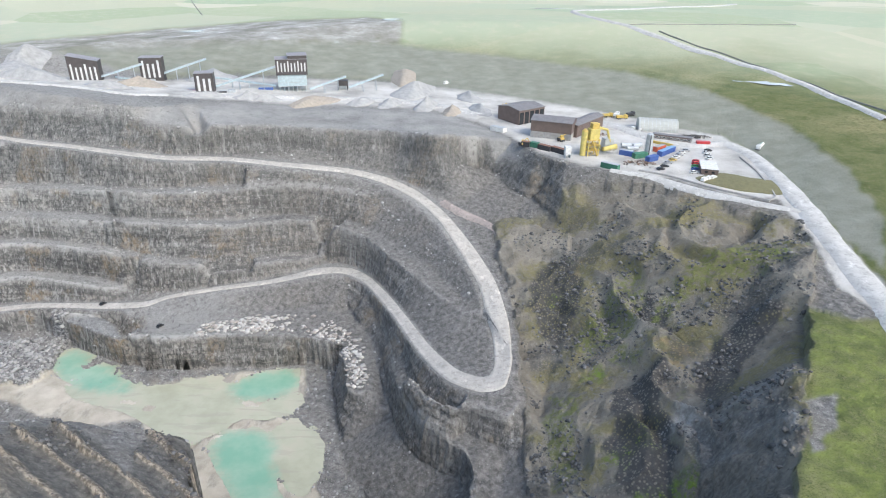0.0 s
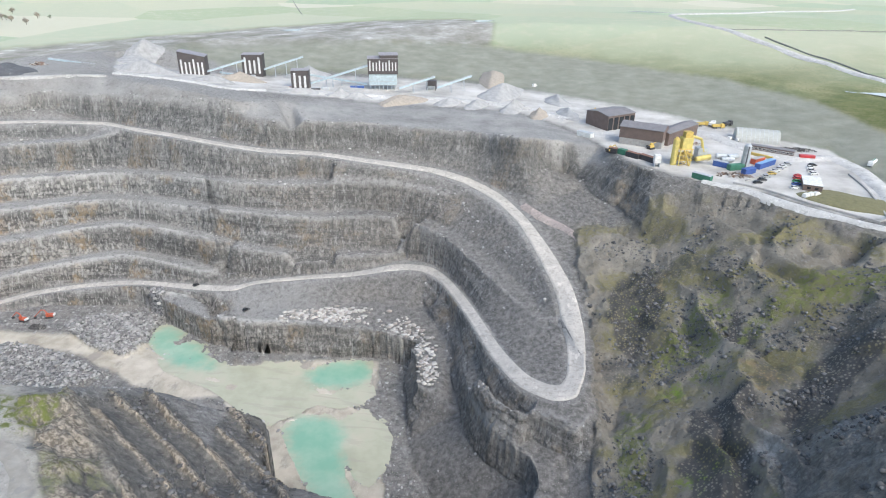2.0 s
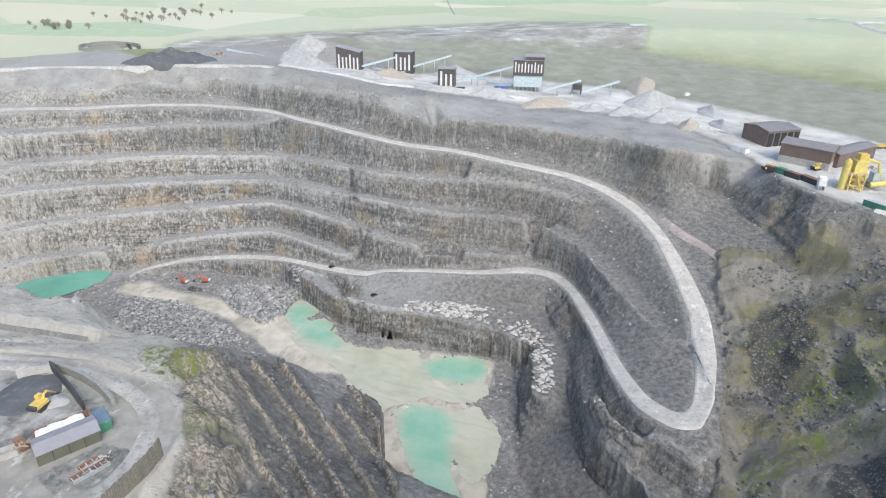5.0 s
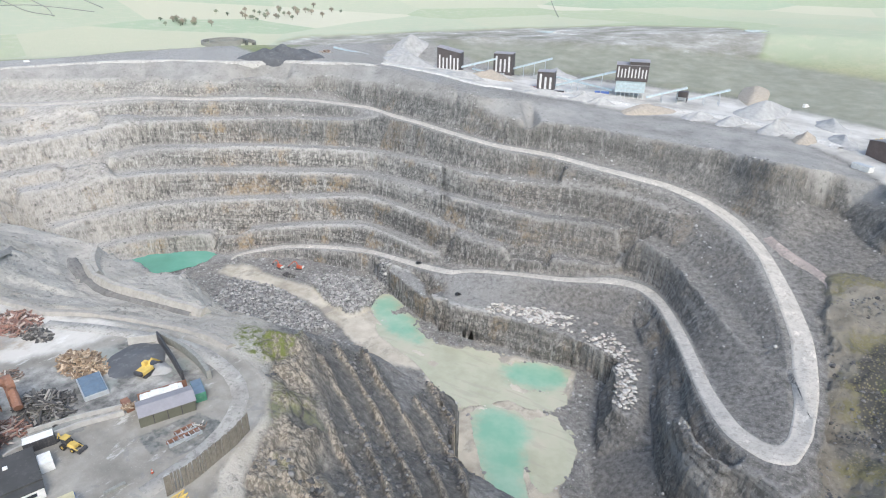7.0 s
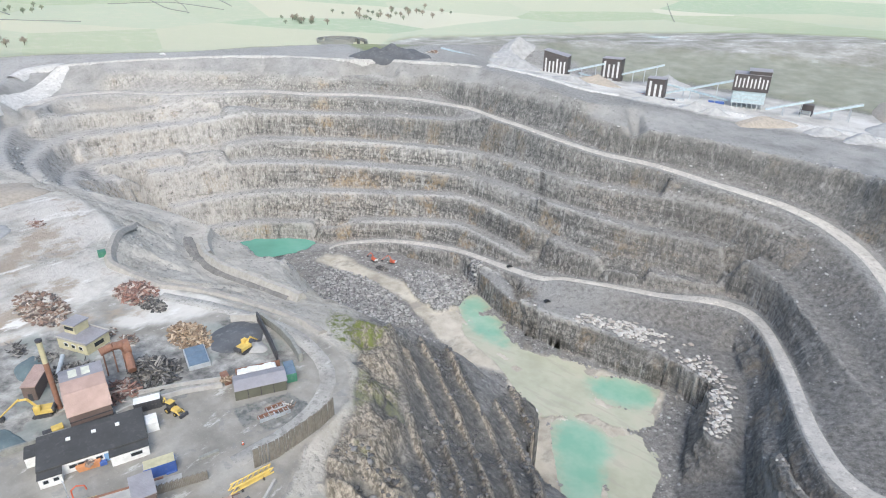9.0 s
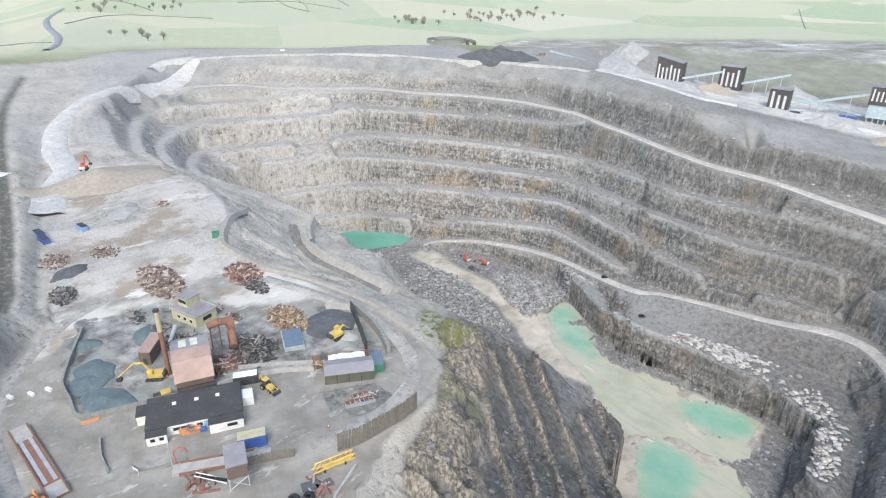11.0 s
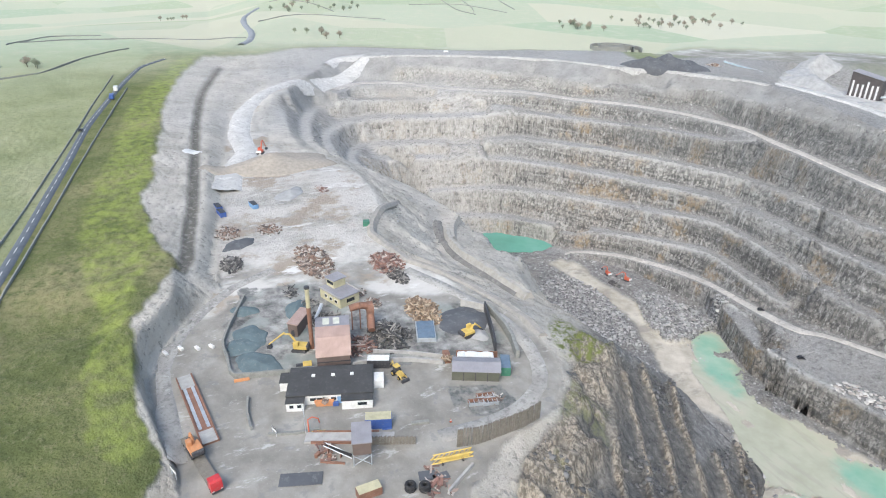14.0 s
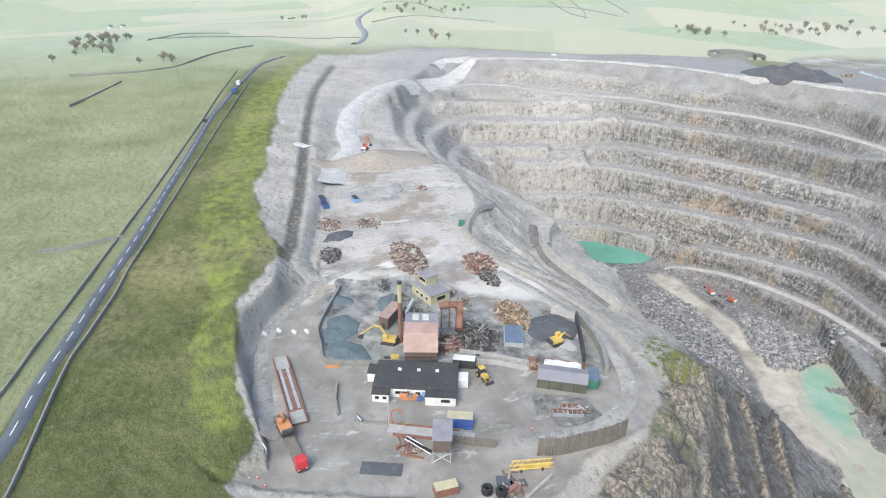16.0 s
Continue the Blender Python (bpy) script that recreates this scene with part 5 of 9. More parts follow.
# ---- haul roads ----
def road_material(name, light, dark):
    m, t, bsdf = new_mat(name)
    pos = t.nodes.new("ShaderNodeNewGeometry").outputs["Position"]
    c = ramp(t, tex(t, pos, 0.12, 5, 0.6), [(0.3, dark), (0.65, light)])
    c = mixc(t, math_node(t, "MULTIPLY", remap(t, tex(t, pos, 0.45, 6, 0.7), 0.5, 0.64), 0.7), c, tuple(0.72 * q for q in dark))
    c = mixc(t, math_node(t, "MULTIPLY", remap(t, tex(t, pos, 0.3, 6, 0.7, (1.0, 0.6, 1.0)), 0.57, 0.66), 0.8), c, tuple(min(0.75, 1.25 * q) for q in light))
    c = mixc(t, remap(t, tex(t, pos, 1.3, 5, 0.7), 0.5, 0.75), c, tuple(0.75 * q for q in dark))
    t.links.new(c, bsdf.inputs["Base Color"])
    bsdf.inputs["Roughness"].default_value = 0.9
    bumped(t, bsdf, tex(t, pos, 1.2, 5, 0.7), 0.5, 0.25)
    return m


HAUL = road_material("crushed_stone", (0.52, 0.49, 0.445), (0.38, 0.358, 0.325))


def resample(line, n):
    d = np.concatenate([[0], np.cumsum(np.linalg.norm(np.diff(line[:, :2], axis=0), axis=1))])
    s = np.linspace(0, d[-1], n)
    return np.stack([np.interp(s, d, line[:, k]) for k in range(3)], -1)


def haul_road(outer, inner, label, lift=0.5, lo=0.1, hi=0.9):
    n = 560
    o, dense = resample(outer, n), resample(inner, 3200)
    i = np.array([dense[np.argmin(np.hypot(dense[:, 0] - q[0], dense[:, 1] - q[1]))] for q in o])
    for _ in range(4):
        i[1:-1] = (i[:-2] + i[1:-1] + i[2:]) / 3
    far = step(240, 330, np.hypot(o[:, 0], o[:, 1]))[:, None, None] * 0.13
    u = np.linspace(lo, hi, 11)[None, :, None]
    u = u + far * (1 - 2 * u) * 1.4
    edge = 0.04 * fbm(np.arange(n) / 4.0, np.zeros(n), 5, 3)[:, None, None] * (np.abs(u - 0.5) > 0.35)
    p = o[:, None] + (i - o)[:, None] * (u + edge)
    w = (np.linspace(-1, 1, 11)[None, :])
    g = np.array([[max(ground(a, b), ground(a * 1.002, b * 1.002), ground(a * 0.998, b * 0.998)) for a, b in zip(r, s)] for r, s in zip(p[..., 0], p[..., 1])])
    for _ in range(2):
        g[1:-1] = (g[:-2] + g[1:-1] + g[2:]) / 3
    z = g + lift - 0.15 * w**2 - 0.1 * np.exp(-((np.abs(w) - 0.45) / 0.16) ** 2) + 0.04 * fbm(p[..., 0] / 3, p[..., 1] / 3, 8, 3)
    z[:, 0] -= 1.2
    z[:, -1] -= 1.2
    me = grid_mesh("haul_road", p[..., 0], p[..., 1], z, {}, loop=False)
    me.materials.append(HAUL)
    return tagged(new("road", me), label, "road", kind="structure")


haul_road(np.vstack([LINES["road_m_outer"], LINES["upper_road_inner"][1:]]), np.vstack([LINES["road_m_inner"], LINES["upper_road_outer"][1:]]), "pale dusty haul road winding up the quarry benches round a hairpin")


# ---- building kit ----
def plain(name, col, rough=0.7, metal=0.0, wear=0.35, scale=0.6, dirt=(0.3, 0.28, 0.25)):
    """Paint, metal or board with uneven wear and dirt."""
    m, t, bsdf = new_mat(name)
    pos = t.nodes.new("ShaderNodeNewGeometry").outputs["Position"]
    c = ramp(t, tex(t, pos, scale, 5, 0.6), [(0.3, tuple(0.78 * q for q in col)), (0.7, tuple(min(1, 1.1 * q) for q in col))])
    c = mixc(t, math_node(t, "MULTIPLY", remap(t, tex(t, pos, scale * 3.1, 5, 0.7), 0.52, 0.72), wear), c, dirt)
    t.links.new(c, bsdf.inputs["Base Color"])
    bsdf.inputs["Roughness"].default_value, bsdf.inputs["Metallic"].default_value = rough, metal
    bumped(t, bsdf, tex(t, pos, scale * 4, 3), 0.2, 0.05)
    return m


def ribbed(name, col, axis=0, pitch=2.2, rough=0.6, depth=0.4):
    """Profiled sheet metal: fine ribs in the object's own axes."""
    m, t, bsdf = new_mat(name)
    tc = t.nodes.new("ShaderNodeTexCoord").outputs["Object"]
    pos = t.nodes.new("ShaderNodeNewGeometry").outputs["Position"]
    w = t.nodes.new("ShaderNodeTexWave")
    w.bands_direction = "XYZ"[axis]
    w.inputs["Scale"].default_value = pitch
    t.links.new(tc, w.inputs["Vector"])
    c = ramp(t, tex(t, pos, 0.35, 5, 0.65), [(0.3, tuple(0.8 * q for q in col)), (0.7, tuple(min(1, 1.1 * q) for q in col))])
    c = mixc(t, math_node(t, "MULTIPLY", w.outputs[1], 0.25), c, tuple(0.6 * q for q in col))
    t.links.new(c, bsdf.inputs["Base Color"])
    bsdf.inputs["Roughness"].default_value = rough
    bumped(t, bsdf, w.outputs[1], depth, 0.08)
    return m


M = {
    "white": plain("white_paint", (0.72, 0.72, 0.7)), "black_felt": plain("roofing_felt", (0.06, 0.06, 0.06), 0.9, 0, 0.18, 0.25, (0.2, 0.195, 0.185)),
    "brown": ribbed("brown_cladding", (0.16, 0.12, 0.105)), "pink": ribbed("faded_brown_roof", (0.42, 0.3, 0.255)),
    "grey_roof": ribbed("grey_roof", (0.3, 0.29, 0.31)), "dark_clad": ribbed("dark_cladding", (0.085, 0.075, 0.075)),
    "dark_roof": ribbed("dark_roof", (0.22, 0.21, 0.215)), "pale_strip": plain("pale_panel", (0.62, 0.63, 0.63)),
    "galv": plain("galvanised_steel", (0.5, 0.53, 0.55), 0.5, 0.4), "belt": plain("pale_blue_steel", (0.5, 0.6, 0.64), 0.5, 0.2),
    "yellow": plain("machine_yellow", (0.58, 0.42, 0.11)), "soft_yellow": plain("faded_yellow", (0.6, 0.5, 0.16)), "orange": plain("machine_orange", (0.55, 0.25, 0.11)),
    "red": plain("red_paint", (0.5, 0.04, 0.045), 0.4), "machine_red": plain("machine_red", (0.55, 0.12, 0.06)),
    "blue": plain("blue_paint", (0.06, 0.12, 0.36), 0.5), "light_blue": plain("light_blue_paint", (0.2, 0.35, 0.55), 0.5), "green": plain("green_paint", (0.06, 0.2, 0.13), 0.6),
    "rust": plain("rusty_steel", (0.24, 0.125, 0.085), 0.85), "dark": plain("dark_steel", (0.05, 0.05, 0.055), 0.6), "rubber": plain("black_rubber", (0.025, 0.025, 0.027), 0.85),
    "glass": plain("dark_window", (0.03, 0.035, 0.04), 0.12, 0, 0.1), "concrete": plain("concrete", (0.4, 0.39, 0.37), 0.9), "cream": plain("cream_render", (0.5, 0.46, 0.3)),
    "timber": plain("weathered_timber", (0.2, 0.18, 0.15), 0.9, 0, 0.6, 1.2, (0.1, 0.09, 0.07)), "olive": ribbed("olive_cladding", (0.13, 0.13, 0.1)),
    # far_stone is paled in colour to stand for haze
    "far_stone": plain("haze_paled_stone", (0.36, 0.38, 0.33), 0.95), "stone": plain("field_stone", (0.26, 0.26, 0.24), 0.95, 0, 0.5, 1.0, (0.12, 0.125, 0.1)), "grit": plain("grey_grit", (0.36, 0.36, 0.355), 0.95, 0, 0.5, 0.3, (0.3, 0.29, 0.28)),
    "coal": plain("dark_fines", (0.1, 0.105, 0.115), 0.95, 0, 0.6, 0.15, (0.2, 0.2, 0.2)), "teal": plain("blue_grey_fines", (0.12, 0.16, 0.17), 0.95, 0, 0.5, 0.3, (0.25, 0.26, 0.25)),
    "soil": plain("brown_soil", (0.36, 0.32, 0.27), 0.95), "tank": plain("slate_blue_sheet", (0.13, 0.18, 0.24), 0.5), "bag": plain("white_sack", (0.7, 0.7, 0.68)),
    "asphalt": plain("asphalt", (0.11, 0.125, 0.145), 0.85, 0, 0.3, 0.3, (0.14, 0.14, 0.14)), "mark": plain("road_paint", (0.75, 0.75, 0.73)),
    # both leaf colours are lightened and greyed to carry distance haze
    "bark": plain("bark", (0.09, 0.07, 0.05), 0.95), "leaf": plain("hazed_leaves", (0.26, 0.29, 0.21), 0.9), "leaf_brown": plain("hazed_brown_leaves", (0.34, 0.3, 0.24), 0.9),
    "silver": plain("silver_paint", (0.45, 0.46, 0.47), 0.35, 0.3, 0.1), "black": plain("black_paint", (0.03, 0.03, 0.033), 0.35, 0, 0.1), "lime": plain("lime_green_paint", (0.1, 0.4, 0.12), 0.4, 0, 0.1),
    "trans": plain("roof_light", (0.6, 0.6, 0.5), 0.4), "arch": ribbed("arched_sheet", (0.45, 0.46, 0.43), 1, 0.5),
}


def quad_faces(bm, v, loops, mat=0):
    out = []
    for f in loops:
        face = bm.faces.new([v[i] for i in f])
        face.material_index = mat
        out.append(face)
    return out


def box(bm, size, at=(0, 0, 0), rot=None, bevel=0.0, top=(1.0, 1.0)):
    """A box with its base centre at at; top: how much narrower its top is."""
    x, y, z = size[0] / 2, size[1] / 2, size[2]
    m = Matrix.Translation(at) @ (rot.to_matrix().to_4x4() if rot else Matrix())
    co = [(-x, -y, 0), (x, -y, 0), (x, y, 0), (-x, y, 0)] + [(-x * top[0], -y * top[1], z), (x * top[0], -y * top[1], z), (x * top[0], y * top[1], z), (-x * top[0], y * top[1], z)]
    v = [bm.verts.new(m @ Vector(c)) for c in co]
    fs = quad_faces(bm, v, [(3, 2, 1, 0), (4, 5, 6, 7), (0, 1, 5, 4), (1, 2, 6, 5), (2, 3, 7, 6), (3, 0, 4, 7)])
    if bevel:
        es = {e for f in fs for e in f.edges}
        bmesh.ops.bevel(bm, geom=list(es), offset=bevel, segments=1, affect="EDGES")
    return bm


def rod(bm, a, b, r, sides=6, r2=None):
    """A round or square bar from a to b."""
    a, b = Vector(a), Vector(b)
    d = b - a
    m = Matrix.Translation(a) @ d.to_track_quat("Z", "Y").to_matrix().to_4x4()
    r2 = r if r2 is None else r2
    lo = [bm.verts.new(m @ Vector((r * math.cos(k * 2 * math.pi / sides), r * math.sin(k * 2 * math.pi / sides), 0))) for k in range(sides)]
    hi = [bm.verts.new(m @ Vector((r2 * math.cos(k * 2 * math.pi / sides), r2 * math.sin(k * 2 * math.pi / sides), d.length))) for k in range(sides)]
    bm.faces.new(lo[::-1])
    bm.faces.new(hi)
    for k in range(sides):
        bm.faces.new((lo[k], lo[(k + 1) % sides], hi[(k + 1) % sides], hi[k]))
    return bm


def prism(bm, outline, depth, axis="y"):
    """An outline (x, z) pushed back along y, or (y, z) along x."""
    def p(u, w, d):
        return (u, d, w) if axis == "y" else (d, u, w)
    a = [bm.verts.new(p(u, w, 0)) for u, w in outline]
    b = [bm.verts.new(p(u, w, depth)) for u, w in outline]
    bm.faces.new(a)
    bm.faces.new(b[::-1])
    n = len(a)
    for k in range(n):
        bm.faces.new((a[k], b[k], b[(k + 1) % n], a[(k + 1) % n]))
    bmesh.ops.recalc_face_normals(bm, faces=bm.faces[:])
    return bm


def part(name, bm, material, parent, label=""):
    q = bpy.data.meshes.new(name)
    bm.to_mesh(q)
    bm.free()
    q.materials.append(M[material] if isinstance(material, str) else material)
    ob = new(name, q)
    ob.parent = parent
    if label:
        ob["label"] = label
    return ob


def B(*boxes):
    bm = bmesh.new()
    for b in boxes:
        box(bm, *b[:-1], **b[-1]) if isinstance(b[-1], dict) else box(bm, *b)
    return bm


def thing(name, m, label, cat, group=""):
    ob = new(name)
    ob.matrix_basis = m
    return tagged(ob, label, cat, group)


def one_mesh(name, bm, material, m, label, cat, group="", kind=""):
    ob = part(name, bm, material, None)
    ob.matrix_basis = m
    return tagged(ob, label, cat, group, kind)


def footing(p, q, drop=0.15):
    """Stands at p, x towards q, y to the far side; and the length."""
    p, q = Vector(p), Vector(q)
    d = q - p
    a = math.atan2(d.y, d.x)
    return Matrix.Translation((p.x, p.y, p.z - drop)) @ Matrix.Rotation(a, 4, "Z"), math.hypot(d.x, d.y)


def spot(x, y, z, turn=0.0):
    return Matrix.Translation((x, y, z)) @ Matrix.Rotation(radians(turn), 4, "Z")


def heap(p, rx, ry, h, material, label, turn=0, seed=0, cat="stockpile", name="stockpile", sharp=1.0, ring=13, seg=28):
    """A pile of loose stuff: steep sides, uneven crest."""
    rs = np.linspace(0, 1, ring)
    bm = bmesh.new()
    rows = []
    for k, r in enumerate(rs):
        row = []
        for s in range(seg):
            a = 2 * math.pi * s / seg
            wob = 1 + 0.3 * float(vnoise(np.array(math.cos(a) * 1.7 + seed), np.array(math.sin(a) * 1.7), 3))
            x, y = rx * r * wob * math.cos(a), ry * r * wob * math.sin(a)
            z = h * (1 - r**sharp) * (1 + 0.3 * float(vnoise(np.array(x / rx * 2.2 + seed), np.array(y / ry * 2.2), 4)))
            z += 0.05 * h * float(vnoise(np.array(x * 1.2 + seed), np.array(y * 1.2), 5)) * (1 - r)
            ct, st = math.cos(radians(turn)), math.sin(radians(turn))
            lie = ground(p[0] + ct * x - st * y, p[1] + st * x + ct * y) - p[2]
            row.append(bm.verts.new((x, y, z + lie - (0.5 if k == ring - 1 else -0.1))))
            if k == 0:
                break
        rows.append(row)
    for s in range(seg):
        bm.faces.new((rows[0][0], rows[1][s], rows[1][(s + 1) % seg]))
    for k in range(1, ring - 1):
        for s in range(seg):
            bm.faces.new((rows[k][s], rows[k + 1][s], rows[k + 1][(s + 1) % seg], rows[k][(s + 1) % seg]))
    for f in bm.faces:
        f.smooth = True
    bmesh.ops.recalc_face_normals(bm, faces=bm.faces[:])
    return one_mesh(name, bm, material, spot(*p, turn), label, cat)


def rocks(name, places, sizes, material, label, cat, seed=0, flat=0.7, parent=None):
    """Many broken stones in one object of loose stuff."""
    rg = np.random.RandomState(seed)
    g = (1 + 5**0.5) / 2
    v = np.array([(-1, g, 0), (1, g, 0), (-1, -g, 0), (1, -g, 0), (0, -1, g), (0, 1, g), (0, -1, -g), (0, 1, -g), (g, 0, -1), (g, 0, 1), (-g, 0, -1), (-g, 0, 1)]) / 1.9
    f = np.array([(0, 11, 5), (0, 5, 1), (0, 1, 7), (0, 7, 10), (0, 10, 11), (1, 5, 9), (5, 11, 4), (11, 10, 2), (10, 7, 6), (7, 1, 8), (3, 9, 4), (3, 4, 2), (3, 2, 6), (3, 6, 8), (3, 8, 9), (4, 9, 5), (2, 4, 11), (6, 2, 10), (8, 6, 7), (9, 8, 1)])
    n = len(places)
    k = v[None] * (1 + 0.35 * (rg.rand(n, 12, 1) - 0.5) * 2)
    k = k * (0.65 + 0.7 * rg.rand(n, 1, 3)) * np.array([1, 1, flat])
    a = rg.rand(n) * 6.3
    c, s = np.cos(a)[:, None], np.sin(a)[:, None]
    k = np.stack([k[..., 0] * c - k[..., 1] * s, k[..., 0] * s + k[..., 1] * c, k[..., 2]], -1) * np.asarray(sizes)[:, None, None]
    co = (k + np.asarray(places)[:, None]).reshape(-1, 3).astype(np.float32)
    idx = (f[None] + 12 * np.arange(n)[:, None, None]).reshape(-1).astype(np.int32)
    me = bpy.data.meshes.new(name)
    me.vertices.add(len(co))
    me.vertices.foreach_set("co", co.ravel())
    me.loops.add(len(idx))
    me.loops.foreach_set("vertex_index", idx)
    me.polygons.add(len(idx) // 3)
    me.polygons.foreach_set("loop_start", np.arange(0, len(idx), 3, dtype=np.int32))
    me.update(calc_edges=True)
    me.materials.append(material)
    return tagged(new(name, me), label, cat, kind="stuff")


def island_material(name, stops, rough=0.92):
    """Loose pieces, each of its own tone."""
    m, t, bsdf = new_mat(name)
    geo = t.nodes.new("ShaderNodeNewGeometry")
    c = ramp(t, geo.outputs["Random Per Island"], stops)
    c = mixc(t, math_node(t, "MULTIPLY", tex(t, geo.outputs["Position"], 2.5, 4), 0.5), c, (0.16, 0.155, 0.15))
    t.links.new(c, bsdf.inputs["Base Color"])
    bsdf.inputs["Roughness"].default_value = rough
    return m


BOULDER = island_material("broken_limestone", [(0.0, (0.16, 0.158, 0.155)), (0.5, (0.33, 0.325, 0.315)), (1.0, (0.56, 0.55, 0.53))])
SHALE = island_material("broken_shale", [(0.0, (0.04, 0.04, 0.043)), (0.6, (0.11, 0.11, 0.11)), (1.0, (0.22, 0.215, 0.21))])
SCRAP = island_material("scrap_metal", [(0.0, (0.06, 0.06, 0.06)), (0.4, (0.26, 0.15, 0.1)), (0.7, (0.36, 0.3, 0.25)), (1.0, (0.62, 0.58, 0.52))])
SCRAP_RED = island_material("rusty_scrap", [(0.0, (0.1, 0.06, 0.05)), (0.5, (0.3, 0.14, 0.1)), (0.8, (0.4, 0.3, 0.25)), (1.0, (0.6, 0.55, 0.5))])
SCRAP_DARK = island_material("blackened_scrap", [(0.0, (0.02, 0.02, 0.022)), (0.6, (0.09, 0.085, 0.08)), (1.0, (0.35, 0.33, 0.3))])
LOGS = island_material("split_logs", [(0.0, (0.16, 0.1, 0.06)), (0.5, (0.36, 0.25, 0.15)), (1.0, (0.62, 0.5, 0.36))])


def jumble(p, rx, ry, h, n, material, label, cat, name="scrap_heap", seed=0, long=2.2, thick=0.25):
    """A heap of bars, plates and boards lying every way."""
    rg = random.Random(seed)
    bm = bmesh.new()
    for _ in range(n):
        a, r = rg.uniform(0, 6.3), rg.random() ** 0.6
        x, y = rx * r * math.cos(a), ry * r * math.sin(a)
        z = h * (1 - r) * rg.uniform(0.25, 1)
        s = (long * rg.uniform(0.3, 1.2), thick * rg.uniform(0.5, 3), thick * rg.uniform(0.4, 1.5))
        box(bm, s, (x, y, z - 0.1), Euler((rg.uniform(-0.5, 0.5), rg.uniform(-0.6, 0.6), rg.uniform(0, 6.3))))
    return one_mesh(name, bm, material, spot(*p), label, cat, kind="stuff")


# ---- machines ----
def excavator(m, colour, label, boom=(4.2, 5.2), reach=8.0, cab="glass", group=""):
    """Tracked digger, x forward; the bucket rests on the ground at reach."""
    e = thing("excavator", m, label, "excavator", group)
    for s in (-1, 1):
        bm = bmesh.new()
        prism(bm, [(-2.1, 0.35), (-1.7, 0), (1.7, 0), (2.1, 0.35), (2.1, 0.65), (1.7, 0.95), (-1.7, 0.95), (-2.1, 0.65)], 0.6)
        bmesh.ops.translate(bm, verts=bm.verts[:], vec=(0, s * 1.15 - 0.3, 0))
        part("track", bm, "dark", e)
    bm = bmesh.new()
    box(bm, (3.9, 2.7, 1.1), (-0.5, 0, 1.05), bevel=0.15)
    part("upper_body", bm, colour, e)
    part("counterweight", B(((0.9, 2.7, 1.3), (-2.5, 0, 1.1), None, 0.25)), "dark" if colour != "machine_red" else "white", e)
    c = part("cab", B(((1.5, 1.1, 1.7), (0.75, 0.8, 1.6), None, 0.12)), colour, e)
    part("window", B(((1.54, 0.85, 0.8), (0.78, 0.8, 2.2))), "glass", c)
    k = Vector((boom[0], -0.2, boom[1]))
    bm = bmesh.new()
    rod(bm, (0.6, -0.2, 1.8), (k.x * 0.55, -0.2, k.z), 0.38, 4, 0.33)
    rod(bm, (k.x * 0.55, -0.2, k.z), k, 0.33, 4, 0.26)
    part("boom", bm, colour, e)
    bm = bmesh.new()
    rod(bm, k + Vector((-0.5, 0, 0.35)), (reach, -0.2, 1.1), 0.27, 4, 0.18)
    part("stick", bm, colour, e)
    bm = bmesh.new()
    rod(bm, (1.2, -0.2, 2.1), (k.x * 0.5, -0.2, k.z * 0.9), 0.1, 6)
    part("hydraulic_ram", bm, "galv", e)
    bm = bmesh.new()
    prism(bm, [(-0.6, 0), (0.5, 0.1), (0.6, 0.9), (0.1, 1.2), (-0.7, 0.8)], 1.3)
    bmesh.ops.translate(bm, verts=bm.verts[:], vec=(reach - 0.2, -0.85, 0))
    part("bucket", bm, "dark", e)
    return e


def wheel(parent, x, y, r, w=0.5, rim="galv"):
    bm = bmesh.new()
    rod(bm, (x, y - w / 2, r), (x, y + w / 2, r), r, 14)
    t = part("wheel", bm, "rubber", parent)
    bm = bmesh.new()
    rod(bm, (x, y - w / 2 - 0.02, r), (x, y + w / 2 + 0.02, r), r * 0.5, 10)
    part("rim", bm, rim, t)


def car(m, colour, label, size=(4.3, 1.8, 1.45), van=False):
    c = thing("van" if van else "car", m, label, "van" if van else "car", "" if van else "cars in the quarry car park")
    L_, W_, H_ = size
    bm = bmesh.new()
    prof = [(-L_ / 2, 0.3), (L_ / 2, 0.3), (L_ / 2, 0.75), (L_ / 2 - 0.15, 0.9), (L_ * 0.22, 1.0), (L_ * 0.1, 1.02), (-L_ * 0.45, 1.02), (-L_ / 2, 0.95)]
    prism(bm, prof, W_)
    bmesh.ops.translate(bm, verts=bm.verts[:], vec=(0, -W_ / 2, 0))
    b = part("body", bm, colour, c)
    back = -L_ * 0.48 if van else -L_ * 0.42
    bm = bmesh.new()
    prism(bm, [(back, 1.0), (L_ * 0.24, 1.0), (L_ * 0.08, H_), (back + (0.1 if van else 0.55), H_)], W_ - 0.24)
    bmesh.ops.translate(bm, verts=bm.verts[:], vec=(0, -W_ / 2 + 0.12, 0))
    part("windows", bm, "glass" if not van else colour, c)
    bm = bmesh.new()
    box(bm, (L_ * 0.42, W_ - 0.3, 0.06), (-L_ * 0.12, 0, H_ - 0.02))
    part("roof", bm, colour, c)
    for x in (-L_ * 0.31, L_ * 0.31):
        for s in (-1, 1):
            wheel(c, x, s * (W_ / 2 - 0.08), 0.32, 0.2)
    for s in (-1, 1):
        part("headlight", B(((0.06, 0.35, 0.16), (L_ / 2, s * W_ * 0.33, 0.65))), "white", b)
    return c


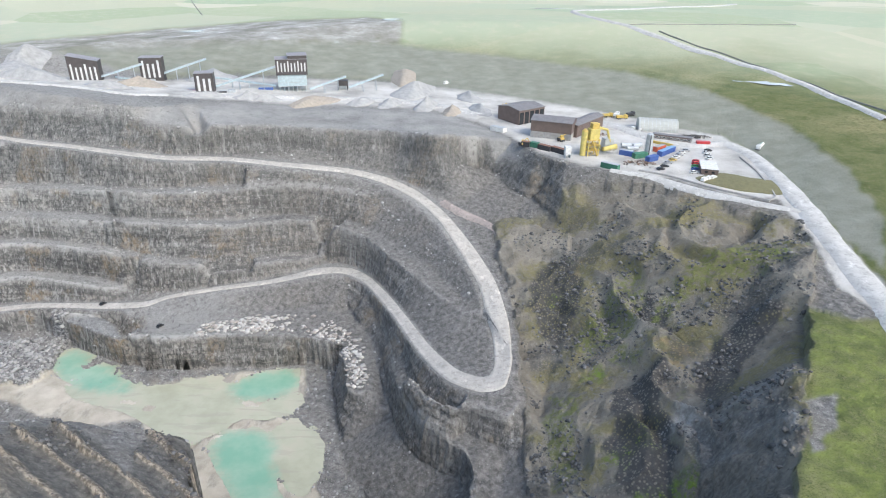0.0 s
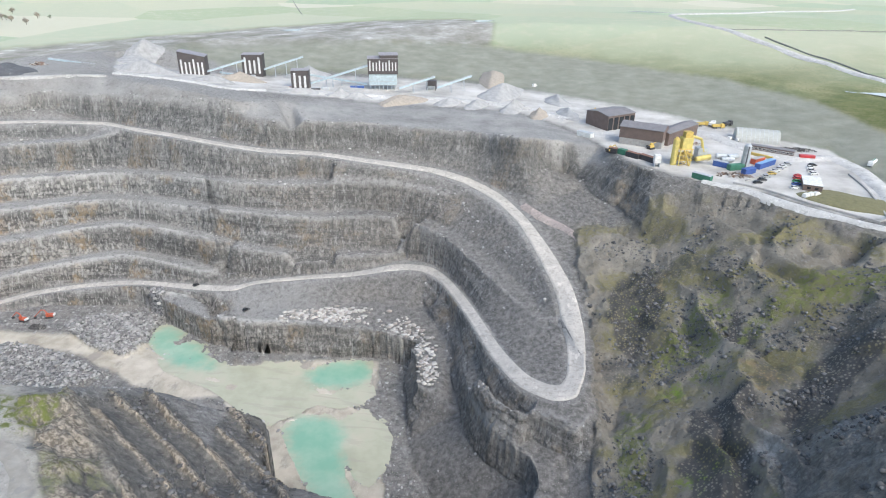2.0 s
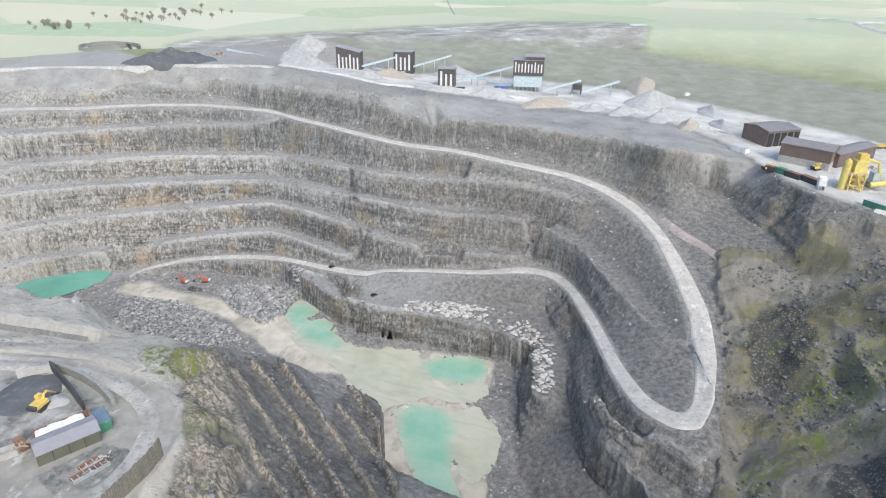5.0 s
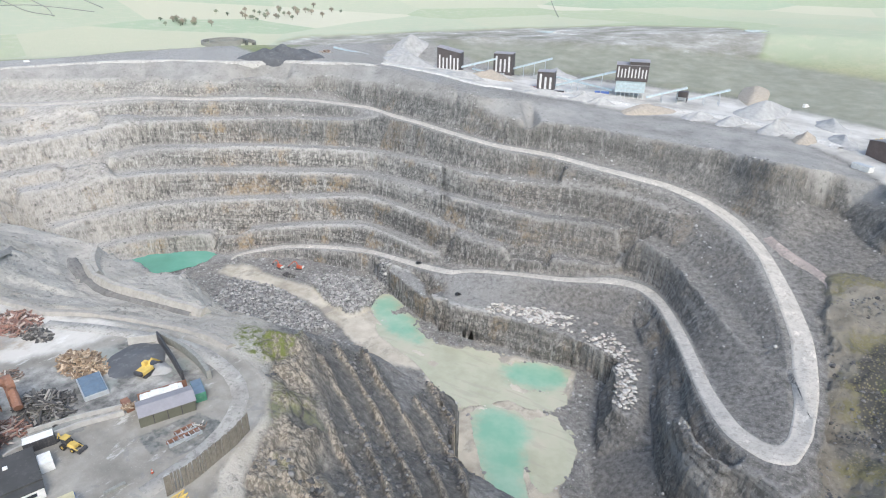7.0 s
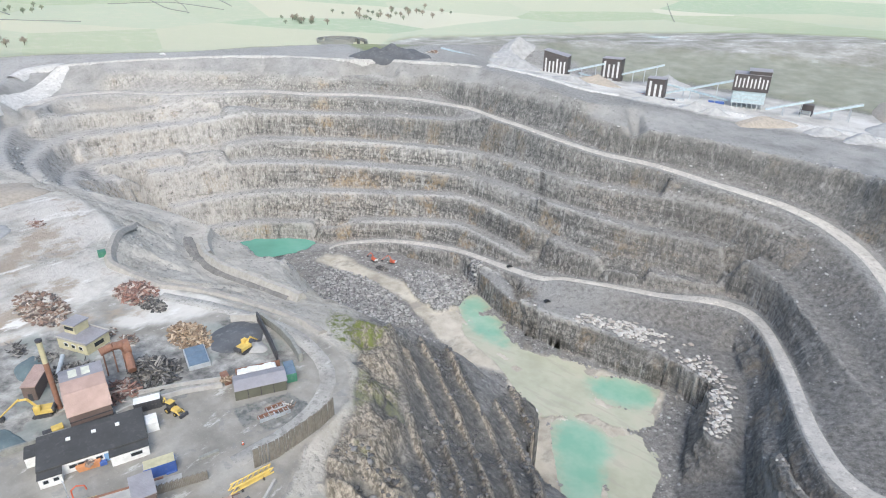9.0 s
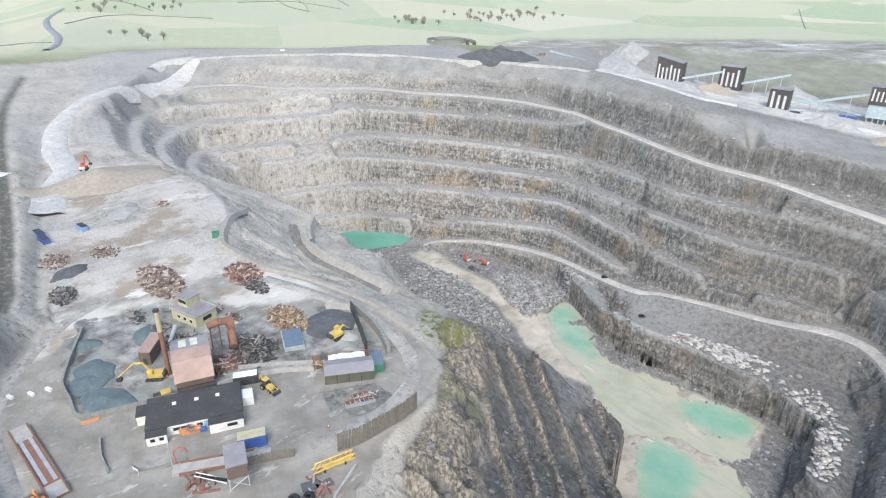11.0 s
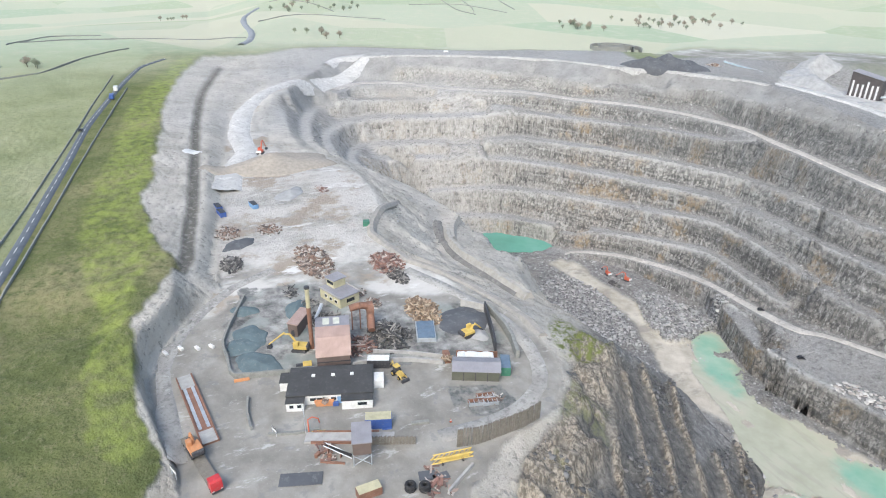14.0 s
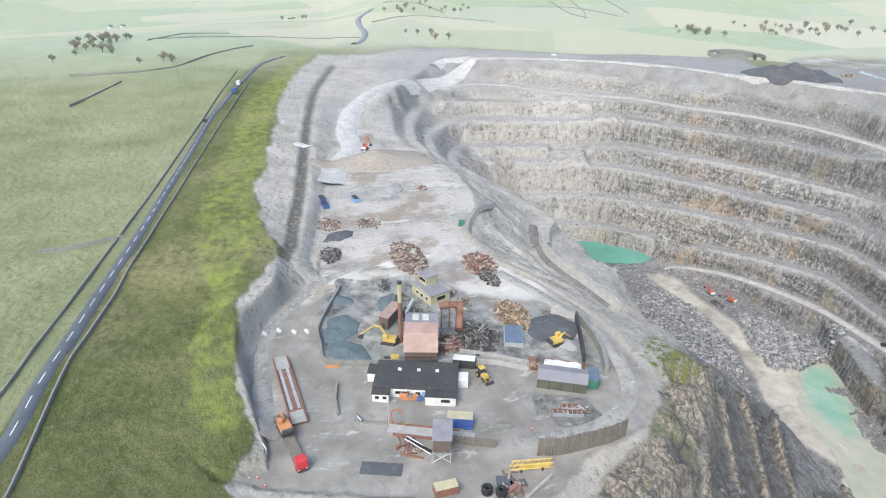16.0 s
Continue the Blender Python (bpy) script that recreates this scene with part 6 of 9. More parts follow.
def lorry(m, cab, body, label, length=9.0, kind="box", name="lorry"):
    """Rigid lorry or tractor with bed, x forward, its middle at the origin."""
    c = thing(name, m, label, "lorry")
    h = length / 2
    part("chassis", B(((length - 0.4, 0.9, 0.3), (-0.1, 0, 0.75))), "dark", c)
    bm = bmesh.new()
    prism(bm, [(h - 2.2, 0.6), (h, 0.6), (h, 1.7), (h - 0.25, 2.9), (h - 0.7, 3.15), (h - 2.2, 3.15)], 2.4)
    bmesh.ops.translate(bm, verts=bm.verts[:], vec=(0, -1.2, 0))
    k = part("cab", bm, cab, c)
    part("windscreen", B(((0.1, 2.1, 0.85), (h - 0.1, 0, 1.8), Euler((0, -0.2, 0)))), "glass", k)
    part("bumper", B(((0.2, 2.4, 0.45), (h, 0, 0.4), None, 0.06)), "dark", k)
    for s in (-1, 1):
        part("headlight", B(((0.08, 0.4, 0.2), (h + 0.06, s * 0.9, 0.95))), "white", k)
    if kind == "box":
        part("cargo_box", B(((length - 2.7, 2.5, 2.7), (-1.25, 0, 1.05), None, 0.06)), body, c)
    elif kind == "tank":
        bm = bmesh.new()
        rod(bm, (-h, 0, 2.1), (h - 2.5, 0, 2.1), 1.15, 14)
        t = part("tank", bm, body, c)
        part("walkway", B(((length - 4, 0.6, 0.12), (-1.2, 0, 3.25))), "green", t)
    elif kind == "tip":
        bm = bmesh.new()
        box(bm, (length - 2.8, 2.4, 1.5), (-1.3, 0, 1.1), None, 0.05, (1.0, 1.06))
        part("tipper_body", bm, body, c)
    elif kind == "flat":
        part("bed", B(((length - 2.4, 2.5, 0.25), (-1.2, 0, 1.0))), body, c)
    for x in (h - 1.3, -h + 1.2, -h + 2.5):
        for s in (-1, 1):
            wheel(c, x, s * 1.05, 0.5, 0.4)
    return c


def loader(m, label):
    """Yellow backhoe loader, x forward."""
    c = thing("backhoe_loader", m, label, "loader")
    part("body", B(((2.6, 1.3, 0.9), (0.6, 0, 0.7), None, 0.12)), "yellow", c)
    k = part("cab", B(((1.5, 1.5, 1.7), (-0.8, 0, 1.1), None, 0.12)), "dark", c)
    part("roof", B(((1.7, 1.6, 0.15), (-0.8, 0, 2.8))), "yellow", k)
    bm = bmesh.new()
    for s in (-1, 1):
        rod(bm, (0.3, s * 0.75, 1.5), (2.9, s * 0.75, 0.7), 0.14, 4)
    part("loader_arm", bm, "yellow", c)
    part("bucket", B(((0.9, 2.3, 0.8), (3.2, 0, 0.1), None, 0.08, (0.6, 1.0))), "dark", c)
    bm = bmesh.new()
    rod(bm, (-1.7, 0, 1.0), (-2.9, 0.2, 3.2), 0.16, 4)
    part("back_boom", bm, "yellow", c)
    bm = bmesh.new()
    rod(bm, (-2.9, 0.2, 3.2), (-3.9, 0.3, 1.2), 0.13, 4)
    part("back_stick", bm, "yellow", c)
    part("back_bucket", B(((0.6, 0.7, 0.7), (-3.9, 0.3, 0.5))), "dark", c)
    for s in (-1, 1):
        wheel(c, -1.0, s * 1.0, 0.8, 0.5, "yellow")
        wheel(c, 1.5, s * 0.95, 0.55, 0.4, "yellow")
    return c


def container(m, size, side, roof, label, group="shipping containers"):
    """Steel box unit with a ribbed skin, doors and a lip round the roof."""
    c = thing("container", m, label, "container", group)
    x, y, z = size
    part("body", B(((x, y, z), (x / 2, y / 2, 0.1), None, 0.04)), side, c)
    r = part("roof", B(((x - 0.1, y - 0.1, 0.08), (x / 2, y / 2, z + 0.1))), roof, c)
    bm = bmesh.new()
    for k in range(max(3, int(x / 0.6))):
        box(bm, (0.12, 0.06, z * 0.9), (0.4 + k * 0.6, -0.02, 0.2)) if 0.4 + k * 0.6 < x - 0.2 else None
    part("side_ribs", bm, side, c)
    bm = bmesh.new()
    for s in (0.25, 0.75):
        box(bm, (0.06, y * 0.42, z * 0.85), (x + 0.02, y * s, 0.25))
    part("door", bm, side, c)
    return c


# ---- lower yard ----
m, w = footing((-122.8, 18.6, 0), (-115.9, 38.1, 0))
d = 11.0
office = thing("office_block", m, "white single-storey office with a black felt flat roof in the yard", "office")
part("wall", B(((w, d, 2.9), (w / 2, d / 2, 0)),), "white", office)
roof = part("roof", B(((w + 0.6, d + 0.6, 0.35), (w / 2, d / 2, 2.9), None, 0.05)), "black_felt", office)
for u in (0.28, 0.52, 0.75):
    part("skylight", B(((0.9, 0.9, 0.35), (w * u, d * 0.66, 3.25), None, 0.05)), "white", roof)
part("wing", B(((w * 0.36, 2.6, 2.7), (w * 0.82, -1.2, 0))), "white", office, "white projecting office wing")
part("wing", B(((w * 0.2, 2.4, 2.6), (w * 0.1, -1.1, 0))), "white", office, "small white projecting wing")
part("wing_roof", B(((w * 0.38, 2.9, 0.2), (w * 0.82, -1.2, 2.7))), "black_felt", office)
part("wing_roof", B(((w * 0.22, 2.7, 0.2), (w * 0.1, -1.1, 2.6))), "black_felt", office)
for u, v, q in ((0.3, -0.03, 1.4), (0.4, -0.03, 2.4), (0.54, -0.03, 1.2), (0.88, -2.53, 2.2), (0.06, -2.33, 0.9), (0.15, -2.33, 0.9)):
    k = part("window", B(((q + 0.2, 0.12, 1.0), (w * u, v, 1.2))), "galv", office)
    part("pane", B(((q, 0.14, 0.8), (w * u, v - 0.02, 1.3))), "glass", k)
part("door", B(((1.1, 0.12, 2.1), (w * 0.61, -0.05, 0.1))), "light_blue", office, "blue door")
part("annexe", B(((2.6, 3.6, 2.6), (w + 1.6, d * 0.6, 0), None, 0.05)), "white", office, "small white side cabin")
part("annexe", B(((3.0, 4.0, 2.7), (-1.0, d * 0.7, 0), None, 0.05)), "white", office, "white end cabin")
part("annexe_roof", B(((3.2, 4.2, 0.2), (-1.0, d * 0.7, 2.7))), "black_felt", office)
for u in (0.55, 0.58):
    one_mesh("wheeled_bin", B(((0.7, 0.75, 1.1), (0, 0, 0), None, 0.08, (1.1, 1.1))), "blue", m @ Matrix.Translation((w * u, -0.9, 0.15)), "blue wheeled bin against the office wall", "bin", "wheeled bins")

# tall brown process building
m, w = footing((-133.8, 29.1, 0), (-131.4, 37.5, 0))
shed = thing("process_building", m, "tall brown clad process building with a faded pinkish roof", "building")
bm = bmesh.new()
prism(bm, [(0, 0), (0, 4.2), (4.0, 7.4), (8.0, 8.3), (13.0, 8.2), (13.0, 0)], w, axis="x")
bmesh.ops.recalc_face_normals(bm, faces=bm.faces[:])
part("wall", bm, "brown", shed)
for k, (y0, z0, y1, z1, mt) in enumerate(((-0.2, 4.1, 4.0, 7.5, "pink"), (4.0, 7.5, 8.0, 8.4, "pink"), (8.0, 8.4, 13.2, 8.3, "grey_roof"))):
    bm = bmesh.new()
    v = [bm.verts.new(c) for c in ((-0.3, y0, z0), (w + 0.3, y0, z0), (w + 0.3, y1, z1), (-0.3, y1, z1), (-0.3, y0, z0 + 0.15), (w + 0.3, y0, z0 + 0.15), (w + 0.3, y1, z1 + 0.15), (-0.3, y1, z1 + 0.15))]
    quad_faces(bm, v, [(3, 2, 1, 0), (4, 5, 6, 7), (0, 1, 5, 4), (1, 2, 6, 5), (2, 3, 7, 6), (3, 0, 4, 7)])
    r = part("roof_slope", bm, mt, shed)
    if mt == "grey_roof":
        for u in (0.3, 0.62):
            part("roof_light", B(((1.8, 3.2, 0.1), (w * u, 10.6, 8.5))), "trans", r)
part("plinth", B(((w + 0.2, 0.25, 1.4), (w / 2, -0.1, 0))), "dark", shed)
part("frame_rail", B(((w + 0.1, 0.15, 0.2), (w / 2, -0.08, 2.4)), ((0.2, 12, 0.2), (w + 0.1, 6.5, 2.6)), ((0.2, 9, 0.2), (w + 0.1, 7.5, 5.2))), "dark", shed)
part("side_door", B(((0.12, 3.0, 3.4), (w + 0.05, 5, 0.1))), "galv", shed)

# stack
x, y, z = -144.0, 30.3, 0
stack = thing("chimney_stack", spot(x, y, z - 0.1), "tall rusty steel chimney stack with a yellowish top", "chimney")
part("base_plate", B(((2.2, 2.2, 0.4), (0, 0, 0))), "concrete", stack)
bm = bmesh.new()
rod(bm, (0, 0, 0.3), (-0.2, 0, 13.5), 0.62, 12, 0.6)
part("shaft", bm, "rust", stack)
bm = bmesh.new()
rod(bm, (-0.2, 0, 13.5), (-0.3, 0, 19.4), 0.6, 12, 0.6)
part("upper_shaft", bm, "cream", stack)
bm = bmesh.new()
rod(bm, (-0.3, 0, 19.3), (-0.3, 0, 19.9), 0.75, 12)
part("rim", bm, "dark", stack)

# brown hut and dust filter
m, w = footing((-153.2, 25.8, 0), (-151.4, 28.1, 0))
hut = thing("brown_hut", m, "narrow brown clad hut with a faded pinkish roof", "hut")
part("wall", B(((w, 9, 4.2), (w / 2, 4.5, 0))), "brown", hut)
part("roof", B(((w + 0.4, 9.4, 0.25), (w / 2, 4.5, 4.2), Euler((0, 0.06, 0)))), "pink", hut)
part("door", B(((1.0, 0.1, 2.1), (w / 2, -0.03, 0.1))), "dark", hut)

# cream two-level house
m, w = footing((-171.5, 40.3, 0), (-161.5, 43.9, 0))
house = thing("control_house", m, "old cream control house with flat grey roofs", "house")
part("wall", B(((w, 7.5, 3.4), (w / 2, 3.75, 0))), "cream", house)
part("roof", B(((w + 0.5, 8.0, 0.3), (w / 2, 3.75, 3.4))), "grey_roof", house)
part("parapet", B(((w + 0.5, 0.25, 0.4), (w / 2, -0.2, 3.7)), ((w + 0.5, 0.25, 0.4), (w / 2, 7.7, 3.7))), "concrete", house)
up = part("upper_room", B(((4.0, 4.5, 2.8), (2.2, 4.8, 3.6))), "cream", house)
part("upper_roof", B(((4.8, 5.2, 0.3), (2.2, 4.8, 6.4))), "grey_roof", up)
part("upper_window", B(((3.2, 0.12, 1.0), (2.2, 2.5, 4.8))), "glass", up)
for u in (0.3, 0.55, 0.8):
    k = part("window", B(((1.4, 0.12, 1.2), (w * u, -0.04, 1.3))), "white", house)
    part("pane", B(((1.15, 0.14, 0.95), (w * u, -0.06, 1.42))), "glass", k)
part("window", B(((0.12, 3.0, 1.2), (w + 0.02, 4, 1.3))), "glass", house)

# red duct and fan beside the process building
m, w = footing((-148.6, 43, 3), (-147.8, 48.9, 3), 0)
duct = thing("exhaust_duct", m, "large rust-red curved exhaust duct on steel legs", "duct")
bm = bmesh.new()
pts = [Vector(p) for p in ((0, 0, 4.5), (w * 0.5, 0, 5.0), (w * 0.85, 0, 4.6), (w, 0.2, 3.0), (w, -1.5, 0.8), (w - 0.6, -5.0, -0.8))]
for a, b in zip(pts, pts[1:]):
    rod(bm, a, b, 1.05, 10)
part("duct_run", bm, "rust", duct)
bm = bmesh.new()
rod(bm, (w - 0.8, 0.6, 3.2), (w + 1.0, 0.6, 3.2), 2.1, 16)
part("fan_casing", bm, "rust", duct)
for u in (0.1, 0.5, 0.85):
    bm = bmesh.new()
    rod(bm, (w * u, 0, -3.2), (w * u, 0, 4.2), 0.18, 4)
    part("leg", bm, "rust", duct)
jumble((-140.6, 52.2, 0), 8.5, 6.0, 4.5, 260, SCRAP_DARK, "tangle of blackened plant steel and pipes beside the building", "scrap", "plant_wreckage", 3, 4.0, 0.22)
jumble((-138.3, 42.4, 0), 3.2, 5.5, 3.0, 90, SCRAP_RED, "rusty steel gangways and pipes beside the building", "scrap", "pipework", 4, 3.5, 0.2)
jumble((-158.5, 35.2, 0), 4.0, 8.0, 1.8, 120, SCRAP_DARK, "broken steel and boards beside the hut", "scrap", "scrap_heap", 5, 2.5, 0.2)
for p_, rx_, ry_, h_, n_, mt_, lb_, sd_ in (
    ((-160.3, 53.9, 0), 4.0, 3.0, 2.0, 60, SCRAP, "pale steel frames and cages standing on the yard", 61),
    ((-141.4, 42.3, 0), 3.0, 6.0, 3.2, 90, SCRAP_RED, "rusty gangways and pipes against the building wall", 62),
    ((-167.8, 34.7, 0), 3.0, 4.0, 1.6, 70, SCRAP_DARK, "blackened boards and drums beside the hut", 63),
    ((-143.5, 49.7, 0), 5.0, 2.5, 2.2, 90, SCRAP_DARK, "dark plant steel below the curved duct", 64),
    ((-104.5, 64.8, 0), 2.0, 4.5, 0.9, 40, SCRAP, "pallets and pale boards behind the long shed", 65),
    ((-178.6, 32.1, 0), 5.0, 2.0, 0.9, 50, SCRAP_DARK, "dark rubbish along the yard wall", 66),
    ((-168.8, 52.1, 0), 3.0, 3.0, 0.8, 40, SCRAP, "broken pallets by the rubble wall", 67),
):
    jumble(p_, rx_, ry_, h_, n_, mt_, lb_, "scrap", "scrap_heap", sd_, 2.4, 0.16)
m, w = footing((-157.9, 35, 0), (-162.7, 38.4, 0))
sc = thing("screw_conveyor", m, "pale green inclined screw conveyor tube lying in the yard", "conveyor")
bm = bmesh.new()
rod(bm, (0, 0, 0.8), (w, 0, 2.6), 0.55, 10)
part("tube", bm, "galv", sc)
for u, h_ in ((0.8, 2.2), (0.1, 0.8)):
    part("support", rod(bmesh.new(), (w * u, 0, 0), (w * u, 0, h_), 0.12, 4), "dark", sc)

# settling tank with a slate-blue sheet, log pile, coal bay
m, w = footing((-134.7, 58.3, 0), (-132.8, 63.5, 0))
tank = thing("settling_tank", m, "low tank covered with a slate-blue sheet", "tank")
part("side", B(((w, 9.5, 1.3), (w / 2, 4.75, 0), None, 0.05)), "galv", tank)
part("cover", B(((w - 0.5, 9.0, 0.25), (w / 2, 4.75, 1.3), None, 0.08)), "tank", tank)
jumble((-149.7, 66.8, 0), 9.0, 5.0, 3.0, 420, LOGS, "heap of broken pallets and split timber", "wood pile", "wood_pile", 6, 2.0, 0.25)
m, w = footing((-122.3, 61.2, 0), (-121.9, 62.9, 0))
bin_ = thing("wood_bin", m, "rusty steel bin full of split timber", "bin")
part("side", B(((w, 4.0, 1.8), (w / 2, 2.0, 0))), "rust", bin_)
jumble((-122.4, 62, 1.6), 1.2, 1.6, 0.8, 60, LOGS, "split timber filling the steel bin", "wood pile", "wood_pile", 7, 1.2, 0.18)
heap((-139.1, 76.2, 0), 8.0, 7.5, 1.2, "coal", "heap of dark fines in the walled bay", 0, 5, "stockpile")
heap((-130.3, 76.4, 0), 3.5, 2.6, 1.4, "grit", "small heap of grey grit in the walled bay", 0, 6, "stockpile")
m, w = footing((-130.8, 72.5, 0), (-134.3, 75.1, 0))
excavator(spot(*(-131.8, 73.3, 0), 100), "yellow", "small yellow digger in the dark fines bay", (2.6, 3.2), 4.6)


def wall_run(name, pts, h, t, mat, label, cat, top=0.85, step_=2.5, rough=0.12, seed=0, kind="", drop=0.5):
    """A wall of uneven height that follows a line over the ground."""
    p = spline([(x, y, 0.0) for x, y, *_ in pts], step_)
    bm = bmesh.new()
    rows = []
    rg = random.Random(seed)
    for i, q in enumerate(p):
        d = Vector(p[min(i + 1, len(p) - 1)] - p[max(i - 1, 0)]).normalized()
        n = Vector((-d.y, d.x, 0)) * t / 2
        g = ground(q[0], q[1])
        hh = h * (1 + rough * rg.uniform(-1, 1))
        o = Vector((q[0], q[1], g))
        rows.append([bm.verts.new(o + n + Vector((0, 0, -drop))), bm.verts.new(o + n * top + Vector((0, 0, hh))), bm.verts.new(o - n * top + Vector((0, 0, hh))), bm.verts.new(o - n + Vector((0, 0, -drop)))])
    for a, b in zip(rows, rows[1:]):
        for k in range(3):
            bm.faces.new((a[k], b[k], b[k + 1], a[k + 1]))
    bm.faces.new(rows[0])
    bm.faces.new(rows[-1][::-1])
    bmesh.ops.recalc_face_normals(bm, faces=bm.faces[:])
    return one_mesh(name, bm, mat, Matrix(), label, cat, kind=kind)


wall_run("yard_wall", [(-180.2, 17.9, 0), (-165.3, 11.3, 0), (-155.8, 8, 0), (-147.8, 8.1, 0), (-139.3, 8.8, 0), (-135.2, 23.1, 0), (-133.4, 28.9, 0)], 1.5, 0.7, "stone", "grey rubble wall round the works yard", "wall")
wall_run("yard_wall", [(-131.4, 38.1, 0), (-131.2, 42.5, 0), (-127.5, 52.7, 0), (-122.5, 60.6, 0)], 1.2, 0.6, "concrete", "broken concrete kerb wall across the works yard", "wall")
wall_run("channel_wall", [(-135.3, 45.2, 0), (-130.7, 54, 0), (-125.1, 61.8, 0)], 1.0, 0.5, "concrete", "pale concrete channel wall in the yard", "wall")
wall_run("bay_wall", [(-142.3, 84.6, 0), (-132.2, 80.9, 0), (-121.7, 76.6, 0)], 3.0, 0.6, "dark", "dark steel sheet wall of the storage bay", "wall")
wall_run("bay_wall", [(-142, 85.3, 0), (-132.3, 85, 0), (-123.7, 83.2, 0), (-116.2, 80.4, 0)], 2.6, 1.2, "stone", "dry stone retaining wall behind the storage bay", "wall")
wall_run("bay_wall", [(-147.6, 78.9, 0), (-142.3, 84.6, 0)], 2.4, 0.5, "concrete", "pale concrete back wall of the storage bay", "wall")
wall_run("kerb_wall", [(-129.5, 10.3, 0), (-123.5, 9.1, 0), (-117.9, 9.1, 0)], 0.9, 0.6, "stone", "low rubble wall beside the yard road", "wall")
wall_run("kerb_wall", [(-114.5, 12.3, 0), (-112.4, 18.2, 0), (-111.5, 23.4, 0)], 0.6, 0.8, "stone", "low rubble kerb beside the loading ramp", "wall")
wall_run("kerb_wall", [(-104.2, 43.5, 0), (-103.1, 47.6, 0)], 0.5, 1.0, "stone", "low rubble kerb beside the yard", "wall")
wall_run("edge_wall", [(-81.7, 42.3, 0), (-83.7, 45.5, 0), (-86.5, 50.5, 0)], 1.0, 0.6, "concrete", "concrete edge wall above the pit", "wall")

# long olive shed, sacks, end store
m, w = footing((-115.1, 59.6, 0), (-109.4, 70.6, 0))
ls = thing("long_shed", m, "long olive clad shed with a low grey roof", "shed")
part("wall", B(((w, 6.0, 3.2), (w / 2, 3.0, 0))), "olive", ls)
bm = bmesh.new()
prism(bm, [(-0.3, 3.2), (3.0, 4.1), (6.3, 3.2), (6.3, 3.05), (3.0, 3.9), (-0.3, 3.05)], w + 0.4, axis="x")
part("roof", bm, "grey_roof", ls)
for u in (0.25, 0.5, 0.75):
    part("post", B(((0.18, 0.12, 3.2), (w * u, -0.05, 0))), "dark", ls)
st = thing("store_bay", m @ Matrix.Translation((1.0, 7.2, 0)), "open steel bay behind the olive shed", "store")
part("side", B(((w - 1, 0.2, 2.2), (w / 2 - 0.5, 0, 0)), ((w - 1, 0.2, 2.2), (w / 2 - 0.5, 3.4, 0))), "rust", st)
rg = random.Random(4)
for k in range(11):
    one_mesh("sack", B(((1.35, 2.4, 0.7 + 0.4 * rg.random()), (0, 0, 0), Euler((0, 0, rg.uniform(-0.1, 0.1))), 0.25)), "bag", m @ Matrix.Translation((2.0 + k * (w - 3) / 11, 8.9, 1.6)), "white bulk sack stacked in the steel bay", "sack", "bulk sacks")
    part("stack", B(((1.3, 2.6, 1.5), (1.0 + k * (w - 3) / 11, 1.7, 0.1))), "timber", st)
container(m @ Matrix.Translation((w + 0.5, 2.5, 0)), (2.6, 6.0, 2.6), "green", "tank", "dark green steel store at the end of the shed")
container(footing((-129, 41.2, 0), (-127.1, 45.5, 0))[0], (6.0, 2.5, 2.6), "dark", "white", "steel container with a rusty white roof")
bx = container(footing((-107, 33, 0), (-105.3, 37.5, 0))[0], (6.2, 2.8, 2.8), "blue", "cream", "bright blue container with a pale ribbed roof")
one_mesh("tow_bar", B(((2.2, 0.5, 0.5), (0, 0, 0), None, 0.05)), "blue", footing((-105.1, 37.7, 0), (-104.7, 39.1, 0))[0], "blue steel drawbar beside the container", "drawbar")
for (px, py, pz), L2 in (((-104.2, 61.1, 0), 4.2), ((-105.3, 64.2, 0), 4.6), ((-103, 64.3, 0), 4.0)):
    r = thing("steel_frame", spot(px, py, pz, 75), "rusty steel frame of loose sections on the ground", "frame", "steel frames by the shed")
    part("rail", B(((L2, 0.2, 0.9), (0, -0.8, 0))), "galv", r)
    part("rail", B(((L2, 0.2, 0.9), (0, 0.8, 0))), "rust", r)
    for k in range(4):
        part("crossbar", B(((0.15, 1.7, 0.15), (-L2 / 2 + 0.2 + k * L2 / 3.4, 0, 0.7))), "galv", r)

# machines in the yard
excavator(footing((-143.9, 28.6, 0), (-149.1, 19.9, 0), 0.05)[0] @ Matrix.Translation((1.8, 0, 0)), "yellow", "yellow tracked excavator with its boom lowered in the works yard", (4.6, 5.0), 9.0)
loader(footing((-120.7, 48.1, 0), (-125.5, 47, 0), 0.05)[0] @ Matrix.Translation((2.0, 0, 0)) @ Matrix.Rotation(math.pi, 4, "Z"), "yellow backhoe loader parked on the yard")
d = thing("dumper", spot(*(-135.9, 25.7, 0), 80), "small yellow site dumper", "dumper")
part("skip", B(((2.0, 1.8, 1.0), (1.2, 0, 0.8), None, 0.1, (1.2, 1.1))), "yellow", d)
part("body", B(((1.8, 1.3, 1.0), (-0.9, 0, 0.6), None, 0.1)), "dark", d)
for x in (-1.2, 1.2):
    for s in (-1, 1):
        wheel(d, x, s * 0.9, 0.55, 0.45, "yellow")

